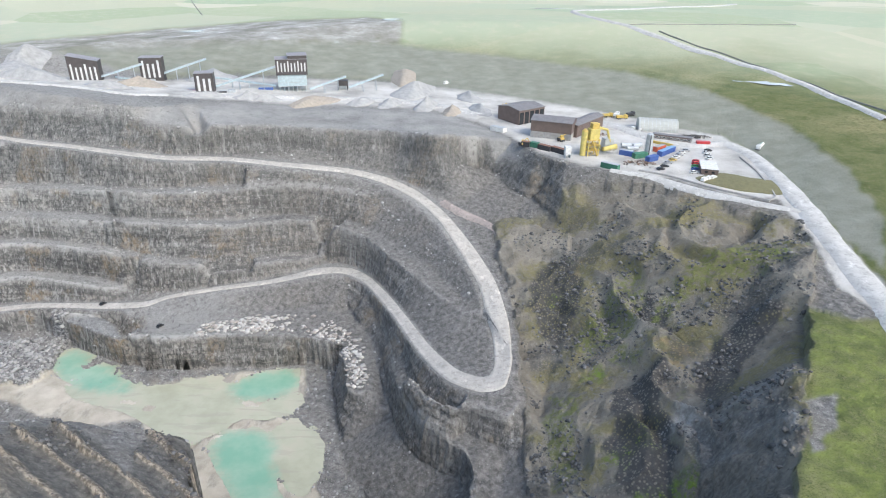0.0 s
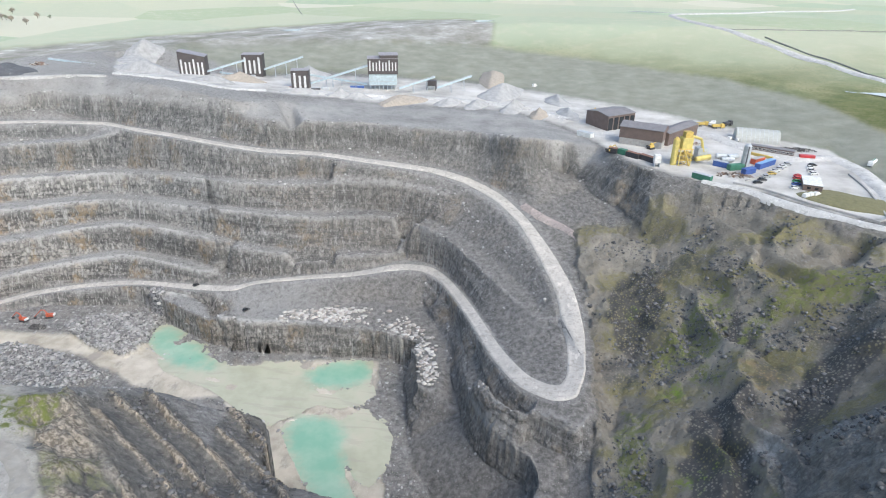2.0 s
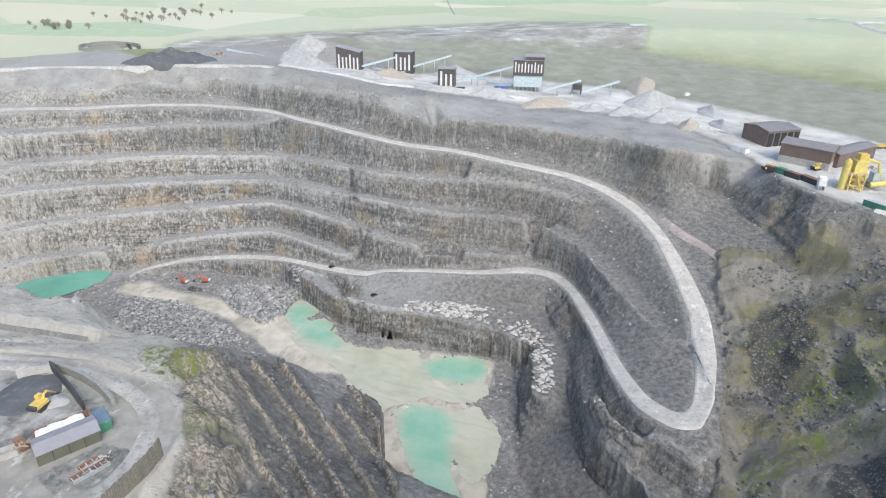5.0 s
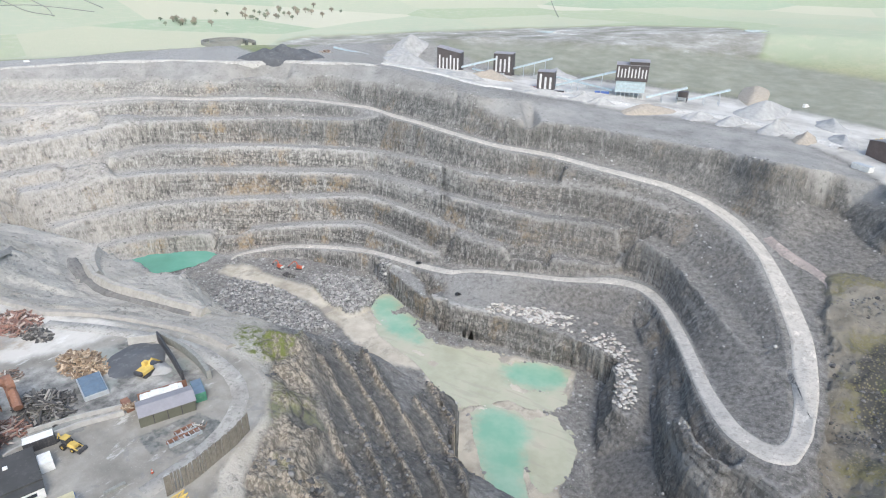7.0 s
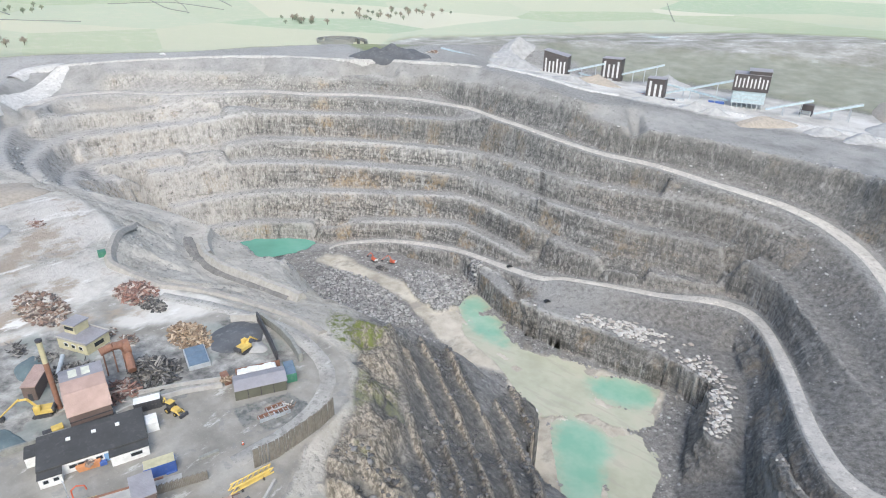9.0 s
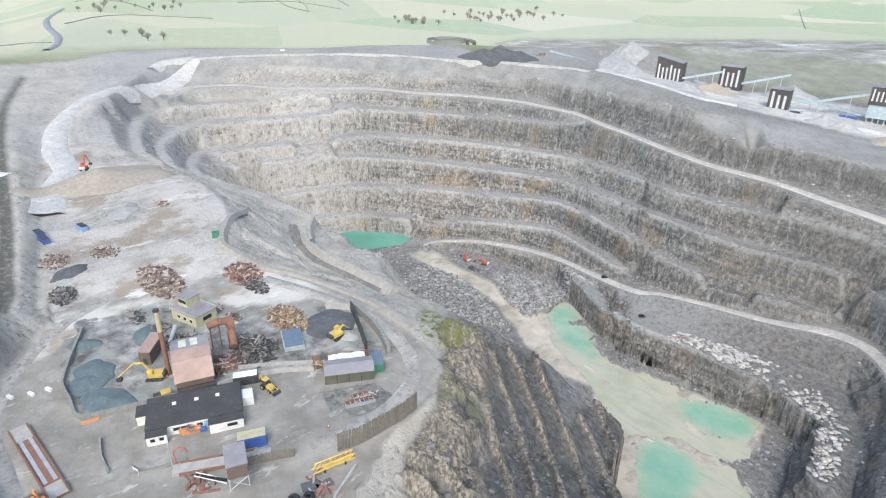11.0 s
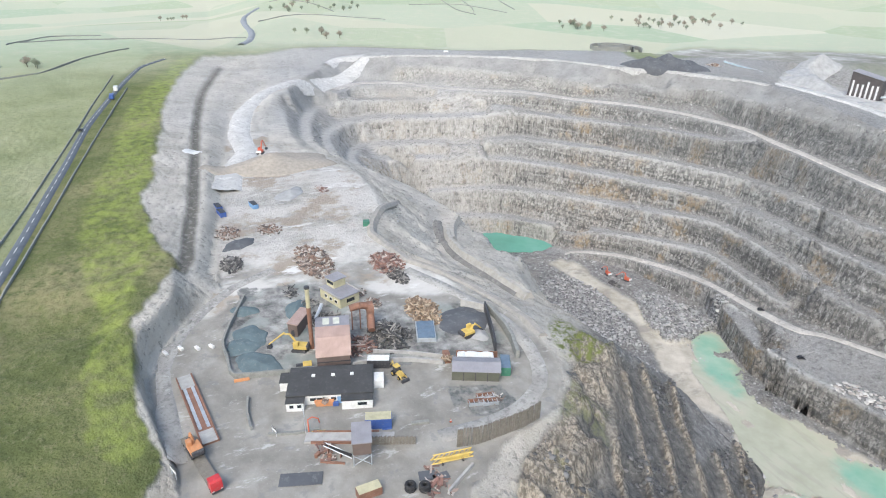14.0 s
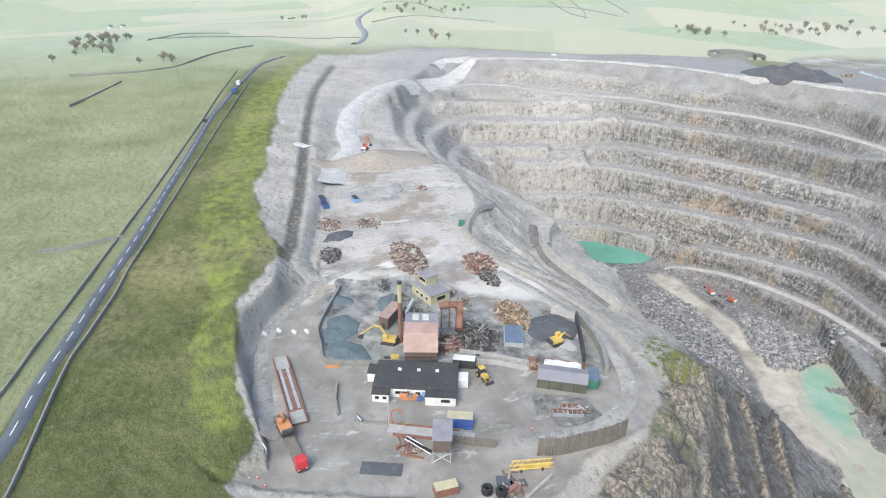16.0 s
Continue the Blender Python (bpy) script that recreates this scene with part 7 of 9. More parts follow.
# low-loader with a digger on its bed
m, w = footing((-120.5, -4.8, 0), (-101.8, -0.4, 0), 0.05)
m = m @ Matrix.Translation((w / 2, 0, 0))
tr = lorry(m, "red", "timber", "red lorry with a flat pale bed carrying a digger", w, "flat", "low_loader")
excavator(m @ Matrix.Translation((-w / 2 + 6.2, 0, 1.25)) @ Matrix.Rotation(math.pi, 4, "Z"), "orange", "orange digger carried on the lorry bed", (3.0, 3.2), 4.3)

# weighbridge
m, w = footing((-145, -3.3, 0), (-117.2, -0, 0))
wb = thing("weighbridge", m, "long rusty weighbridge with two pale wheel tracks", "weighbridge")
part("deck", B(((w, 3.4, 0.55), (w / 2, 0, 0.1))), "rust", wb)
for s in (-1, 1):
    part("wheel_track", B(((w * 0.62, 0.75, 0.06), (w * 0.5, s * 0.95, 0.65))), "galv", wb)
    part("kerb_rail", B(((w, 0.3, 0.9), (w / 2, s * 1.85, 0.1))), "rust", wb)
part("ramp", B(((w * 0.2, 3.3, 0.1), (w * 0.1, 0, 0.65))), "concrete", wb, "pale concrete ramp slab")
part("ramp", B(((w * 0.16, 3.3, 0.1), (w * 0.92, 0, 0.65))), "concrete", wb, "pale concrete ramp slab")

# skip, barrier, signs, cones
m, w = footing((-119.6, 24.9, 0), (-118.3, 28.5, 0))
sk = thing("skip", m, "orange builders' skip full of rubbish", "skip")
part("body", B(((w, 2.2, 1.6), (w / 2, 1.1, 0), None, 0.06, (1.25, 1.1))), "orange", sk)
jumble((m @ Vector((w / 2, 1.1, 1.5)))[:], 1.8, 1.0, 0.8, 40, SCRAP, "mixed rubbish heaped in the skip", "rubbish", "rubbish", 9, 1.0, 0.2)
m, w = footing((-137.7, 8.2, 0), (-137.1, 12, 0))
one_mesh("barrier", B(((w, 0.5, 0.9), (w / 2, 0, 0.1), None, 0.1, (1, 0.6))), "orange", m, "orange plastic road barrier", "barrier")
for px, py, pz in ((-158.1, -6.9, 0), (-157, 1.3, 0), (-156.3, 5, 0), (-158.8, -2.9, 0)):
    one_mesh("concrete_block", B(((2.0, 0.8, 0.8), (0, 0, 0), None, 0.06)), "white", spot(px, py, pz, 25), "pale concrete block on the yard road", "block", "concrete blocks")
for (px, py, pz), s_ in (((-114, 13.6, 0), 1.8), ((-107.1, -7.9, 3), 2.4)):
    sg = thing("notice_board", spot(px, py, pz - 0.1, 20), "white notice board on two posts", "sign", "notice boards")
    part("board", B(((s_, 0.1, s_ * 0.6), (0, 0, 1.3), None, 0.02)), "white", sg)
    part("header", B(((s_, 0.12, s_ * 0.18), (0, -0.01, 1.3 + s_ * 0.42))), "dark", sg)
    for s in (-1, 1):
        part("post", B(((0.1, 0.1, 1.5), (s * s_ * 0.4, 0, 0))), "galv", sg)
for px, py, pz in ((-103, -11.5, 0), (-102.7, -9.8, 0), (-100, -8.3, 0), (-115.7, 33, 0), (-101, 52.3, 0)):
    c = thing("traffic_cone", spot(px, py, pz), "red and white traffic cone", "cone", "traffic cones")
    bm = bmesh.new()
    rod(bm, (0, 0, 0.05), (0, 0, 1.0), 0.28, 10, 0.06)
    part("cone_body", bm, "machine_red", c)
    part("foot", B(((0.6, 0.6, 0.06), (0, 0, 0))), "dark", c)
    bm = bmesh.new()
    rod(bm, (0, 0, 0.45), (0, 0, 0.7), 0.2, 10, 0.14)
    part("band", bm, "white", c)

# hopper house, loading conveyor, timber fence
m, w = footing((-97.2, 27, 0), (-96, 30.8, 0))
hp = thing("hopper_house", m, "brown clad hopper house on a grey steel frame", "hopper")
part("housing", B(((w, 6.0, 3.4), (w / 2, 3, 3.2))), "brown", hp)
part("roof", B(((w + 0.4, 6.4, 0.25), (w / 2, 3, 6.6), Euler((0.05, 0, 0)))), "grey_roof", hp)
for u in (0.02, 0.98):
    for v in (0.1, 5.9):
        part("leg", B(((0.25, 0.25, 3.3), (w * u, v, 0))), "galv", hp)
for a, b in (((0, 0.1, 0.2), (w, 0.1, 3.0)), ((w, 0.1, 0.2), (0, 0.1, 3.0))):
    bm = bmesh.new()
    rod(bm, a, b, 0.1, 4)
    part("brace", bm, "galv", hp)
m, w = footing((-108, 18.8, 0), (-99.7, 37.3, 0))
lr = thing("loading_ramp", m, "pale concrete loading ramp with red steel edging", "ramp")
part("slab", B(((w, 3.2, 0.5), (w / 2, 2.2, 0))), "concrete", lr)
for v in (0.5, 3.9):
    part("edging", B(((w * 0.75, 0.35, 0.8), (w * 0.45, v, 0))), "rust", lr)
bm = bmesh.new()
for k in range(34):
    box(bm, (0.28, 0.22, 2.4 + 0.2 * math.sin(k * 2.1)), (w * 0.7 + k * 0.33, 0.1, 0))
part("timber_sheeting", bm, "timber", lr, "weathered upright timber sheeting")
m, w = footing((-103.4, 22.4, 0), (-99.6, 27.5, 0))
cv = thing("belt_conveyor", m, "grey steel belt conveyor lying by the hopper", "conveyor")
for s in (-0.5, 0.5):
    bm = bmesh.new()
    rod(bm, (0, s, 3.0), (w, s, 0.6), 0.14, 4)
    part("rail", bm, "galv", cv)
part("belt", B(((w, 0.8, 0.1), (w / 2, 0, 1.75), Euler((0, 0.27, 0)))), "rubber", cv)
for u in (0.15, 0.6):
    part("leg", B(((0.15, 1.2, 2.9 - 2.4 * u), (w * u, 0, 0))), "rust", cv)
m, w = footing((-101.3, 20.8, 0), (-98.7, 25.5, 0))
one_mesh("steel_beam", B(((w, 0.4, 0.4), (w / 2, 0, 0.1)), ((w, 0.4, 0.08), (w / 2, 0, 0.5))), "rust", m, "rust-red steel beam lying on the ground", "beam")
jumble((-104.2, 22.9, 0), 4.0, 2.0, 1.0, 50, SCRAP_RED, "loose rusty steel by the loading ramp", "scrap", "scrap_heap", 12, 2.0, 0.2)
for px, py, pz in ((-103.6, 21, 0), (-103.2, 20.4, 0), (-101.7, 23.1, 0)):
    bm = bmesh.new()
    rod(bm, (0, 0, 0), (0, 0, 0.9), 0.4, 12)
    one_mesh("drum", bm, "rust", spot(px, py, pz), "rusty steel drum beside the ramp", "drum", "steel drums")
m, w = footing((-111.4, 20.9, 0), (-110.6, 22.9, 0))
pipe = thing("water_filler", m, "red and white bent standpipe with a yellow foot rail", "standpipe")
bm = bmesh.new()
for a, b in (((0, 0, 0), (0, 0, 4.0)), ((0, 0, 4.0), (1.0, 0, 4.8)), ((1.0, 0, 4.8), (2.4, 0, 4.3)), ((2.4, 0, 4.3), (2.6, 0, 3.2))):
    rod(bm, a, b, 0.14, 8)
part("pipe", bm, "machine_red", pipe)
part("foot_rail", B(((3.2, 0.3, 0.4), (2.2, 0.4, 0))), "yellow", pipe)
one_mesh("lamp_mast", rod(rod(bmesh.new(), (0, 0, 0), (0, 0, 6.0), 0.11, 6), (0, 0, 5.8), (-1.0, 0, 6.3), 0.1, 6), "galv", spot(*(-111.6, 20.2, 0)), "grey steel mast beside the ramp", "mast")

# curved retaining wall of upright sleepers above the pit
pts = spline([(-93, 50.1, 0), (-91.9, 55.1, 0), (-91.9, 60.8, 0), (-92.3, 67.1, 0), (-93.4, 72.6, 0)], 0.52)
fence = tagged(new("sleeper_wall"), "curved retaining wall of weathered upright timber sleepers", "wall")
fence.matrix_basis = spot(*pts[0])
base = Vector(pts[0])
sleeper = None
rg = random.Random(8)
for i in range(len(pts) - 1):
    d = Vector(pts[i + 1] - pts[i])
    if sleeper is None:
        sleeper = part("sleeper", B(((0.46, 0.24, 5.6), (0, 0, 0), None, 0.02)), "timber", fence)
        ob = sleeper
    else:
        ob = new("sleeper", sleeper.data)
        ob.parent = fence
    q = Vector(pts[i]) - base
    ob.matrix_basis = Matrix.Translation((q.x, q.y, -0.5 + rg.uniform(-0.18, 0.12))) @ Matrix.Rotation(math.atan2(d.y, d.x), 4, "Z") @ Matrix.Rotation(rg.uniform(-0.03, 0.03), 4, "Y")

# crane jib, tyres, mats
m, w = footing((-89.9, 42.3, 0), (-88.6, 51.7, 0))
jib = thing("crane_jib", m, "dismantled yellow crane jib lying on dark trestles", "crane jib")
for s in (0, 1.3):
    for h_ in (0.9, 2.1):
        bm = bmesh.new()
        rod(bm, (0.6 * (h_ > 1), s, h_), (w, s, h_ - 0.2), 0.2, 4)
        part("chord", bm, "yellow", jib)
bm = bmesh.new()
n = int(w / 1.1)
for k in range(n):
    for s in (0, 1.3):
        rod(bm, (k * w / n, s, 0.9), ((k + 1) * w / n, s, 2.0), 0.1, 4)
    rod(bm, (k * w / n, 0, 2.0), ((k + 1) * w / n, 1.3, 2.0), 0.1, 4)
part("lacing", bm, "yellow", jib)
part("side_plate", B(((w * 0.7, 0.1, 0.8), (w * 0.55, -0.05, 1.1))), "yellow", jib)
for u in (0.25, 0.75):
    part("trestle", B(((0.4, 2.0, 0.9), (w * u, 0.6, 0), None, 0, (0.5, 0.9))), "dark", jib)


def tyre(m, r, label):
    bm = bmesh.new()
    n, k = 18, 8
    rows = [[bm.verts.new(((r * 0.68 + r * 0.32 * math.cos(2 * math.pi * j / k)) * math.cos(2 * math.pi * i / n), (r * 0.68 + r * 0.32 * math.cos(2 * math.pi * j / k)) * math.sin(2 * math.pi * i / n), r * 0.36 + r * 0.36 * math.sin(2 * math.pi * j / k))) for j in range(k)] for i in range(n)]
    for i in range(n):
        for j in range(k):
            bm.faces.new((rows[i][j], rows[(i + 1) % n][j], rows[(i + 1) % n][(j + 1) % k], rows[i][(j + 1) % k]))
    return one_mesh("tyre", bm, "rubber", m, label, "tyre", "dump truck tyres")


for px, py, pz in ((-86.1, 35.6, 0), (-84.8, 38.3, 0)):
    tyre(spot(px, py, pz), 1.25, "huge black dump truck tyre lying flat")
    tyre(spot(px, py, pz + 0.9, 10), 1.25, "huge black dump truck tyre lying flat")
for (px, py, pz), sx, sy, tn in (((-88.1, 40.3, 0), 3.6, 2.6, 75), ((-98.3, 15.8, 0), 9.0, 3.6, 70), ((-86.6, 42.9, 0), 3.5, 2.0, 88)):
    one_mesh("ground_mat", B(((sx, sy, 0.12), (0, 0, 0.0), None, 0.03)), "coal", spot(px, py, pz + 0.1, tn), "dark steel plate lying on the ground", "plate", "ground plates")
jumble((-85.1, 41.6, 0), 5.5, 3.0, 0.9, 40, SCRAP_RED, "rusty frames and scrap near the tyres", "scrap", "scrap_heap", 13, 2.4, 0.25)
m, w = footing((-87.4, 25, 0), (-87.5, 29.9, 0))
container(m, (5.0, 2.4, 2.0), "rust", "cream", "rusty steel box with a pale top")

# stockpiles and scrap in the works yard and on the plateau
for k, (p, rx, ry, h, mt, lb) in enumerate((
    ((-157.3, 15.3, 0), 6.5, 5.0, 1.1, "teal", "blue-grey heap of fine stone"), ((-153.4, 13.1, 0), 5.0, 6.0, 1.2, "teal", "blue-grey heap of fine stone"), ((-142.4, 15.3, 0), 7.0, 5.5, 1.3, "teal", "dark blue-grey heap of fine stone"),
    ((-172.2, 16.7, 0), 4.5, 3.5, 1.6, "teal", "blue-grey heap of fine stone"), ((-165.4, 30.9, 0), 4.0, 8.0, 1.5, "teal", "dark blue-grey heap of fine stone"),
    ((-313.4, 54, 0), 34.0, 17.0, 6.0, "soil", "brown soil mound under the red excavator"), ((-222, 23.1, 0), 7.0, 4.0, 2.2, "coal", "dark heap of fines on the plateau"),
    ((-268.3, 53.2, 0), 10.0, 5.0, 2.0, "grit", "grey heap of stone on the plateau"))):
    heap(p, rx, ry, h, mt, lb, 20 * k, k + 20)
jumble((-197.2, 44.8, 0), 14.0, 6.0, 2.6, 520, SCRAP, "long heap of mixed scrap and rubble on the plateau", "scrap", "scrap_heap", 15, 2.4, 0.35)
jumble((-185.5, 68.4, 0), 9.0, 6.0, 2.2, 330, SCRAP_RED, "heap of rusty scrap steel on the plateau", "scrap", "scrap_heap", 16, 2.6, 0.3)
jumble((-175.3, 68.5, 0), 7.0, 3.0, 1.5, 160, SCRAP_DARK, "low heap of dark scrap on the plateau", "scrap", "scrap_heap", 17, 2.0, 0.3)
jumble((-206.2, 17.7, 0), 6.5, 4.0, 1.8, 160, SCRAP_DARK, "heap of dark tyres and scrap on the plateau", "scrap", "scrap_heap", 18, 1.8, 0.4)
jumble((-231.4, 36.2, 0), 6.0, 5.0, 1.6, 140, SCRAP, "small heap of pale scrap on the plateau", "scrap", "scrap_heap", 19, 2.0, 0.3)
jumble((-234.4, 20.4, 0), 7.0, 5.0, 1.6, 140, SCRAP, "heap of broken stone and scrap on the plateau", "scrap", "scrap_heap", 20, 2.0, 0.3)
jumble((-267.3, 67.9, 0), 8.0, 4.0, 1.4, 120, SCRAP_RED, "low heap of reddish scrap on the plateau", "scrap", "scrap_heap", 21, 2.0, 0.3)
excavator(spot(*(-322.8, 50.4, 4.5), 150), "machine_red", "red excavator digging on the brown soil mound", (4.4, 6.0), 8.5)
container(footing((-218.7, 71, 0), (-217.9, 73.4, 0))[0], (2.6, 2.4, 2.6), "green", "green", "small dark green cabin by the fence")
for (px, py, pz), mt in (((-264.7, 18.9, 0), "blue"), ((-257.4, 19.3, 0), "blue"), ((-261.2, 33.2, 0), "light_blue")):
    container(spot(px, py, pz, 10), (5.5, 2.4, 2.0), mt, "dark", "blue steel skip on the pale plateau")
heap((-319.7, 35.2, 0), 6.5, 4.5, 0.5, "bag", "pale patch of white lime on the track", 0, 31, "lime patch", "lime_patch")
heap((-335, 17.9, 5), 3.5, 5.0, 0.5, "bag", "white lime patch beside the ditch", 0, 32, "lime patch", "lime_patch")

# machines on the pit floor
excavator(spot(*(-275.7, 257.6, -90), 170), "machine_red", "red excavator loading stone on the quarry floor", (4.4, 4.6), 8.5)
excavator(spot(*(-264.1, 263.7, -90), 200), "machine_red", "red excavator with a white counterweight on the quarry floor", (4.0, 5.0), 8.0)
jumble((-263.2, 253.2, -90), 6.0, 2.4, 1.4, 60, SCRAP_DARK, "dark stone crusher parts on the quarry floor", "scrap", "machine_parts", 24, 2.4, 0.4)
for px, py, pz in ((-143.5, 263.5, -74), (-183.0, 284.0, -73.5)):
    car(spot(px, py, ground(px, py) + 0.5, 60), "black", "small dark site vehicle parked on the bench", (3.6, 1.7, 1.6))


# ---- crushing plant and works on the far rim ----
def tower(p, q, depth, h, label, strips=5, low=0.0, slope=0.0, step_h=0.0):
    """Dark clad plant tower with pale upright panels, its foot open below low."""
    m, w = footing(p, q, 0.3)
    t = thing("plant_tower", m, label, "tower", "plant towers")
    bm = bmesh.new()
    prism(bm, [(0, low), (0, h), (w, h - slope), (w, low)], depth)
    part("cladding", bm, "dark_clad", t)
    bm = bmesh.new()
    prism(bm, [(-0.3, h), (-0.3, h + 0.35), (w + 0.3, h - slope + 0.35), (w + 0.3, h - slope)], depth + 0.6)
    bmesh.ops.translate(bm, verts=bm.verts[:], vec=(0, -0.3, 0))
    part("roof", bm, "grey_roof", t)
    hh = h - slope - low
    for k in range(strips):
        x = w * (k + 0.7) / (strips + 0.4)
        part("pale_strip", B(((w / strips * 0.38, 0.12, hh * (0.55 if k % 3 else 0.68)), (x, -0.05, low + hh * 0.22))), "pale_strip", t)
    if step_h:
        part("head_house", B(((w * 0.6, depth, step_h), (w * 0.7, depth / 2, h))), "dark_clad", t)
        part("head_roof", B(((w * 0.64, depth + 0.5, 0.3), (w * 0.7, depth / 2, h + step_h))), "grey_roof", t)
    if low:
        part("screen_house", B(((w * 0.92, depth * 0.9, low - 4.0), (w * 0.5, depth * 0.5, 4.0))), "belt", t, "pale blue-grey sheeted lower storey")
        for k in range(7):
            part("leg", B(((0.5, 0.5, 4.1), (w * (0.08 + k * 0.14), 0.6, 0))), "galv", t)
        for k in range(3):
            part("rail", B(((w * 0.96, 0.15, 0.25), (w * 0.5, -0.2, 4.2 + k * (low - 4.5) / 3))), "galv", t)
    else:
        part("door", B(((w * 0.25, 0.12, 3.0), (w * 0.5, -0.05, 0.2))), "galv", t)
    return t


def gantry(a, b, label, width=1.8, legs=2, feet=0.0):
    """Inclined belt conveyor on trestles, from a to b."""
    a, b = Vector(a), Vector(b)
    g = thing("conveyor", Matrix.Translation((a.x, a.y, 0)), label, "conveyor", "inclined conveyors")
    o = Vector((a.x, a.y, 0))
    d = (b - a)
    side = Vector((-d.y, d.x, 0)).normalized() * width / 2
    bm = bmesh.new()
    v = [bm.verts.new(p - o) for p in (a - side, a + side, b + side, b - side)] + [bm.verts.new(p - o + Vector((0, 0, 1.1))) for p in (a - side, a + side, b + side, b - side)]
    quad_faces(bm, v, [(3, 2, 1, 0), (4, 5, 6, 7), (0, 1, 5, 4), (1, 2, 6, 5), (2, 3, 7, 6), (3, 0, 4, 7)])
    bmesh.ops.recalc_face_normals(bm, faces=bm.faces[:])
    part("casing", bm, "belt", g)
    for s in (-1, 1):
        bm = bmesh.new()
        rod(bm, a - o + side * s * 1.1 + Vector((0, 0, 1.5)), b - o + side * s * 1.1 + Vector((0, 0, 1.5)), 0.1, 4)
        part("handrail", bm, "galv", g)
    for k in range(legs):
        u = (k + 1) / (legs + 0.6)
        p = a + d * u
        gz = ground(p.x, p.y) - 0.5
        for s in (-1, 1):
            bm = bmesh.new()
            rod(bm, Vector((p.x, p.y, gz)) - o + side * s * 1.6, p - o + side * s, 0.2, 4)
            part("leg", bm, "galv", g)
        bm = bmesh.new()
        rod(bm, Vector((p.x, p.y, gz)) - o - side * 1.5, p - o + side, 0.14, 4)
        part("brace", bm, "galv", g)
    return g


tower((-282.7, 469.1, 7), (-263.2, 475.2, 7), 14, 22.0, "dark clad primary crusher tower with pale strips and a sloping roof", 6, 0, 4.5)
tower((-238.7, 489.7, 6), (-222.9, 493.4, 6), 12, 19.0, "dark clad plant tower with pale upright strips", 4)
tower((-181.4, 449.6, 5), (-168.8, 452.6, 5), 11, 16.0, "small dark clad plant tower with pale strips", 3)
tower((-128.1, 473.3, 4), (-105.6, 479.5, 4), 15, 24.0, "dark clad screening tower over a pale sheeted lower storey", 9, 12.5, 0.0, 2.6)
LC = "pale blue steel conveyor rising between the plant towers"
gantry((-263.4, 478, 12), (-235.5, 488.7, 20), LC)
gantry((-257.7, 487.5, 10), (-237.5, 486, 8), LC, 1.6, 2)
gantry((-223.2, 496.7, 12), (-191.7, 505.6, 22), LC, 1.8, 3)
gantry((-173.1, 466.4, 8), (-127.8, 476.2, 22), LC, 2.0, 2)
gantry((-175.5, 475.5, 13), (-131.1, 479.6, 7), LC, 1.8, 3)
gantry((-102.3, 468.8, 7), (-77.2, 483.5, 14), LC, 1.8, 2)
gantry((-74.1, 477.7, 7), (-49.4, 493.5, 14), LC, 1.8, 2)
m, w = footing((-84.4, 486.3, 3), (-76.6, 486.9, 3))
tf = thing("transfer_house", m, "small dark transfer house on steel legs", "transfer house")
part("house", B(((w, 6, 4), (w / 2, 3, 4))), "dark_clad", tf)
for u in (0.05, 0.95):
    for v in (0.3, 5.7):
        part("leg", B(((0.6, 0.6, 4.2), (w * u, v, 0))), "dark", tf)
part("hopper", B(((w * 0.5, 3, 2.5), (w / 2, 3, 1.6), None, 0, (1.4, 1.4))), "galv", tf)
for (p, q), mt in ((((-142.4, 472.1, 4), (-132, 475.1, 4)), "blue"), (((-191.6, 456.9, 5), (-184.7, 455.4, 5)), "machine_red"), (((-166.9, 450.7, 5), (-160.3, 453.3, 5)), "dark"), (((-160.1, 455.3, 5), (-155.1, 457.7, 5)), "galv")):
    m, w = footing(p, q)
    container(m, (w, 3.0, 3.2), mt, "galv", "painted steel plant unit beside the towers", "plant units")
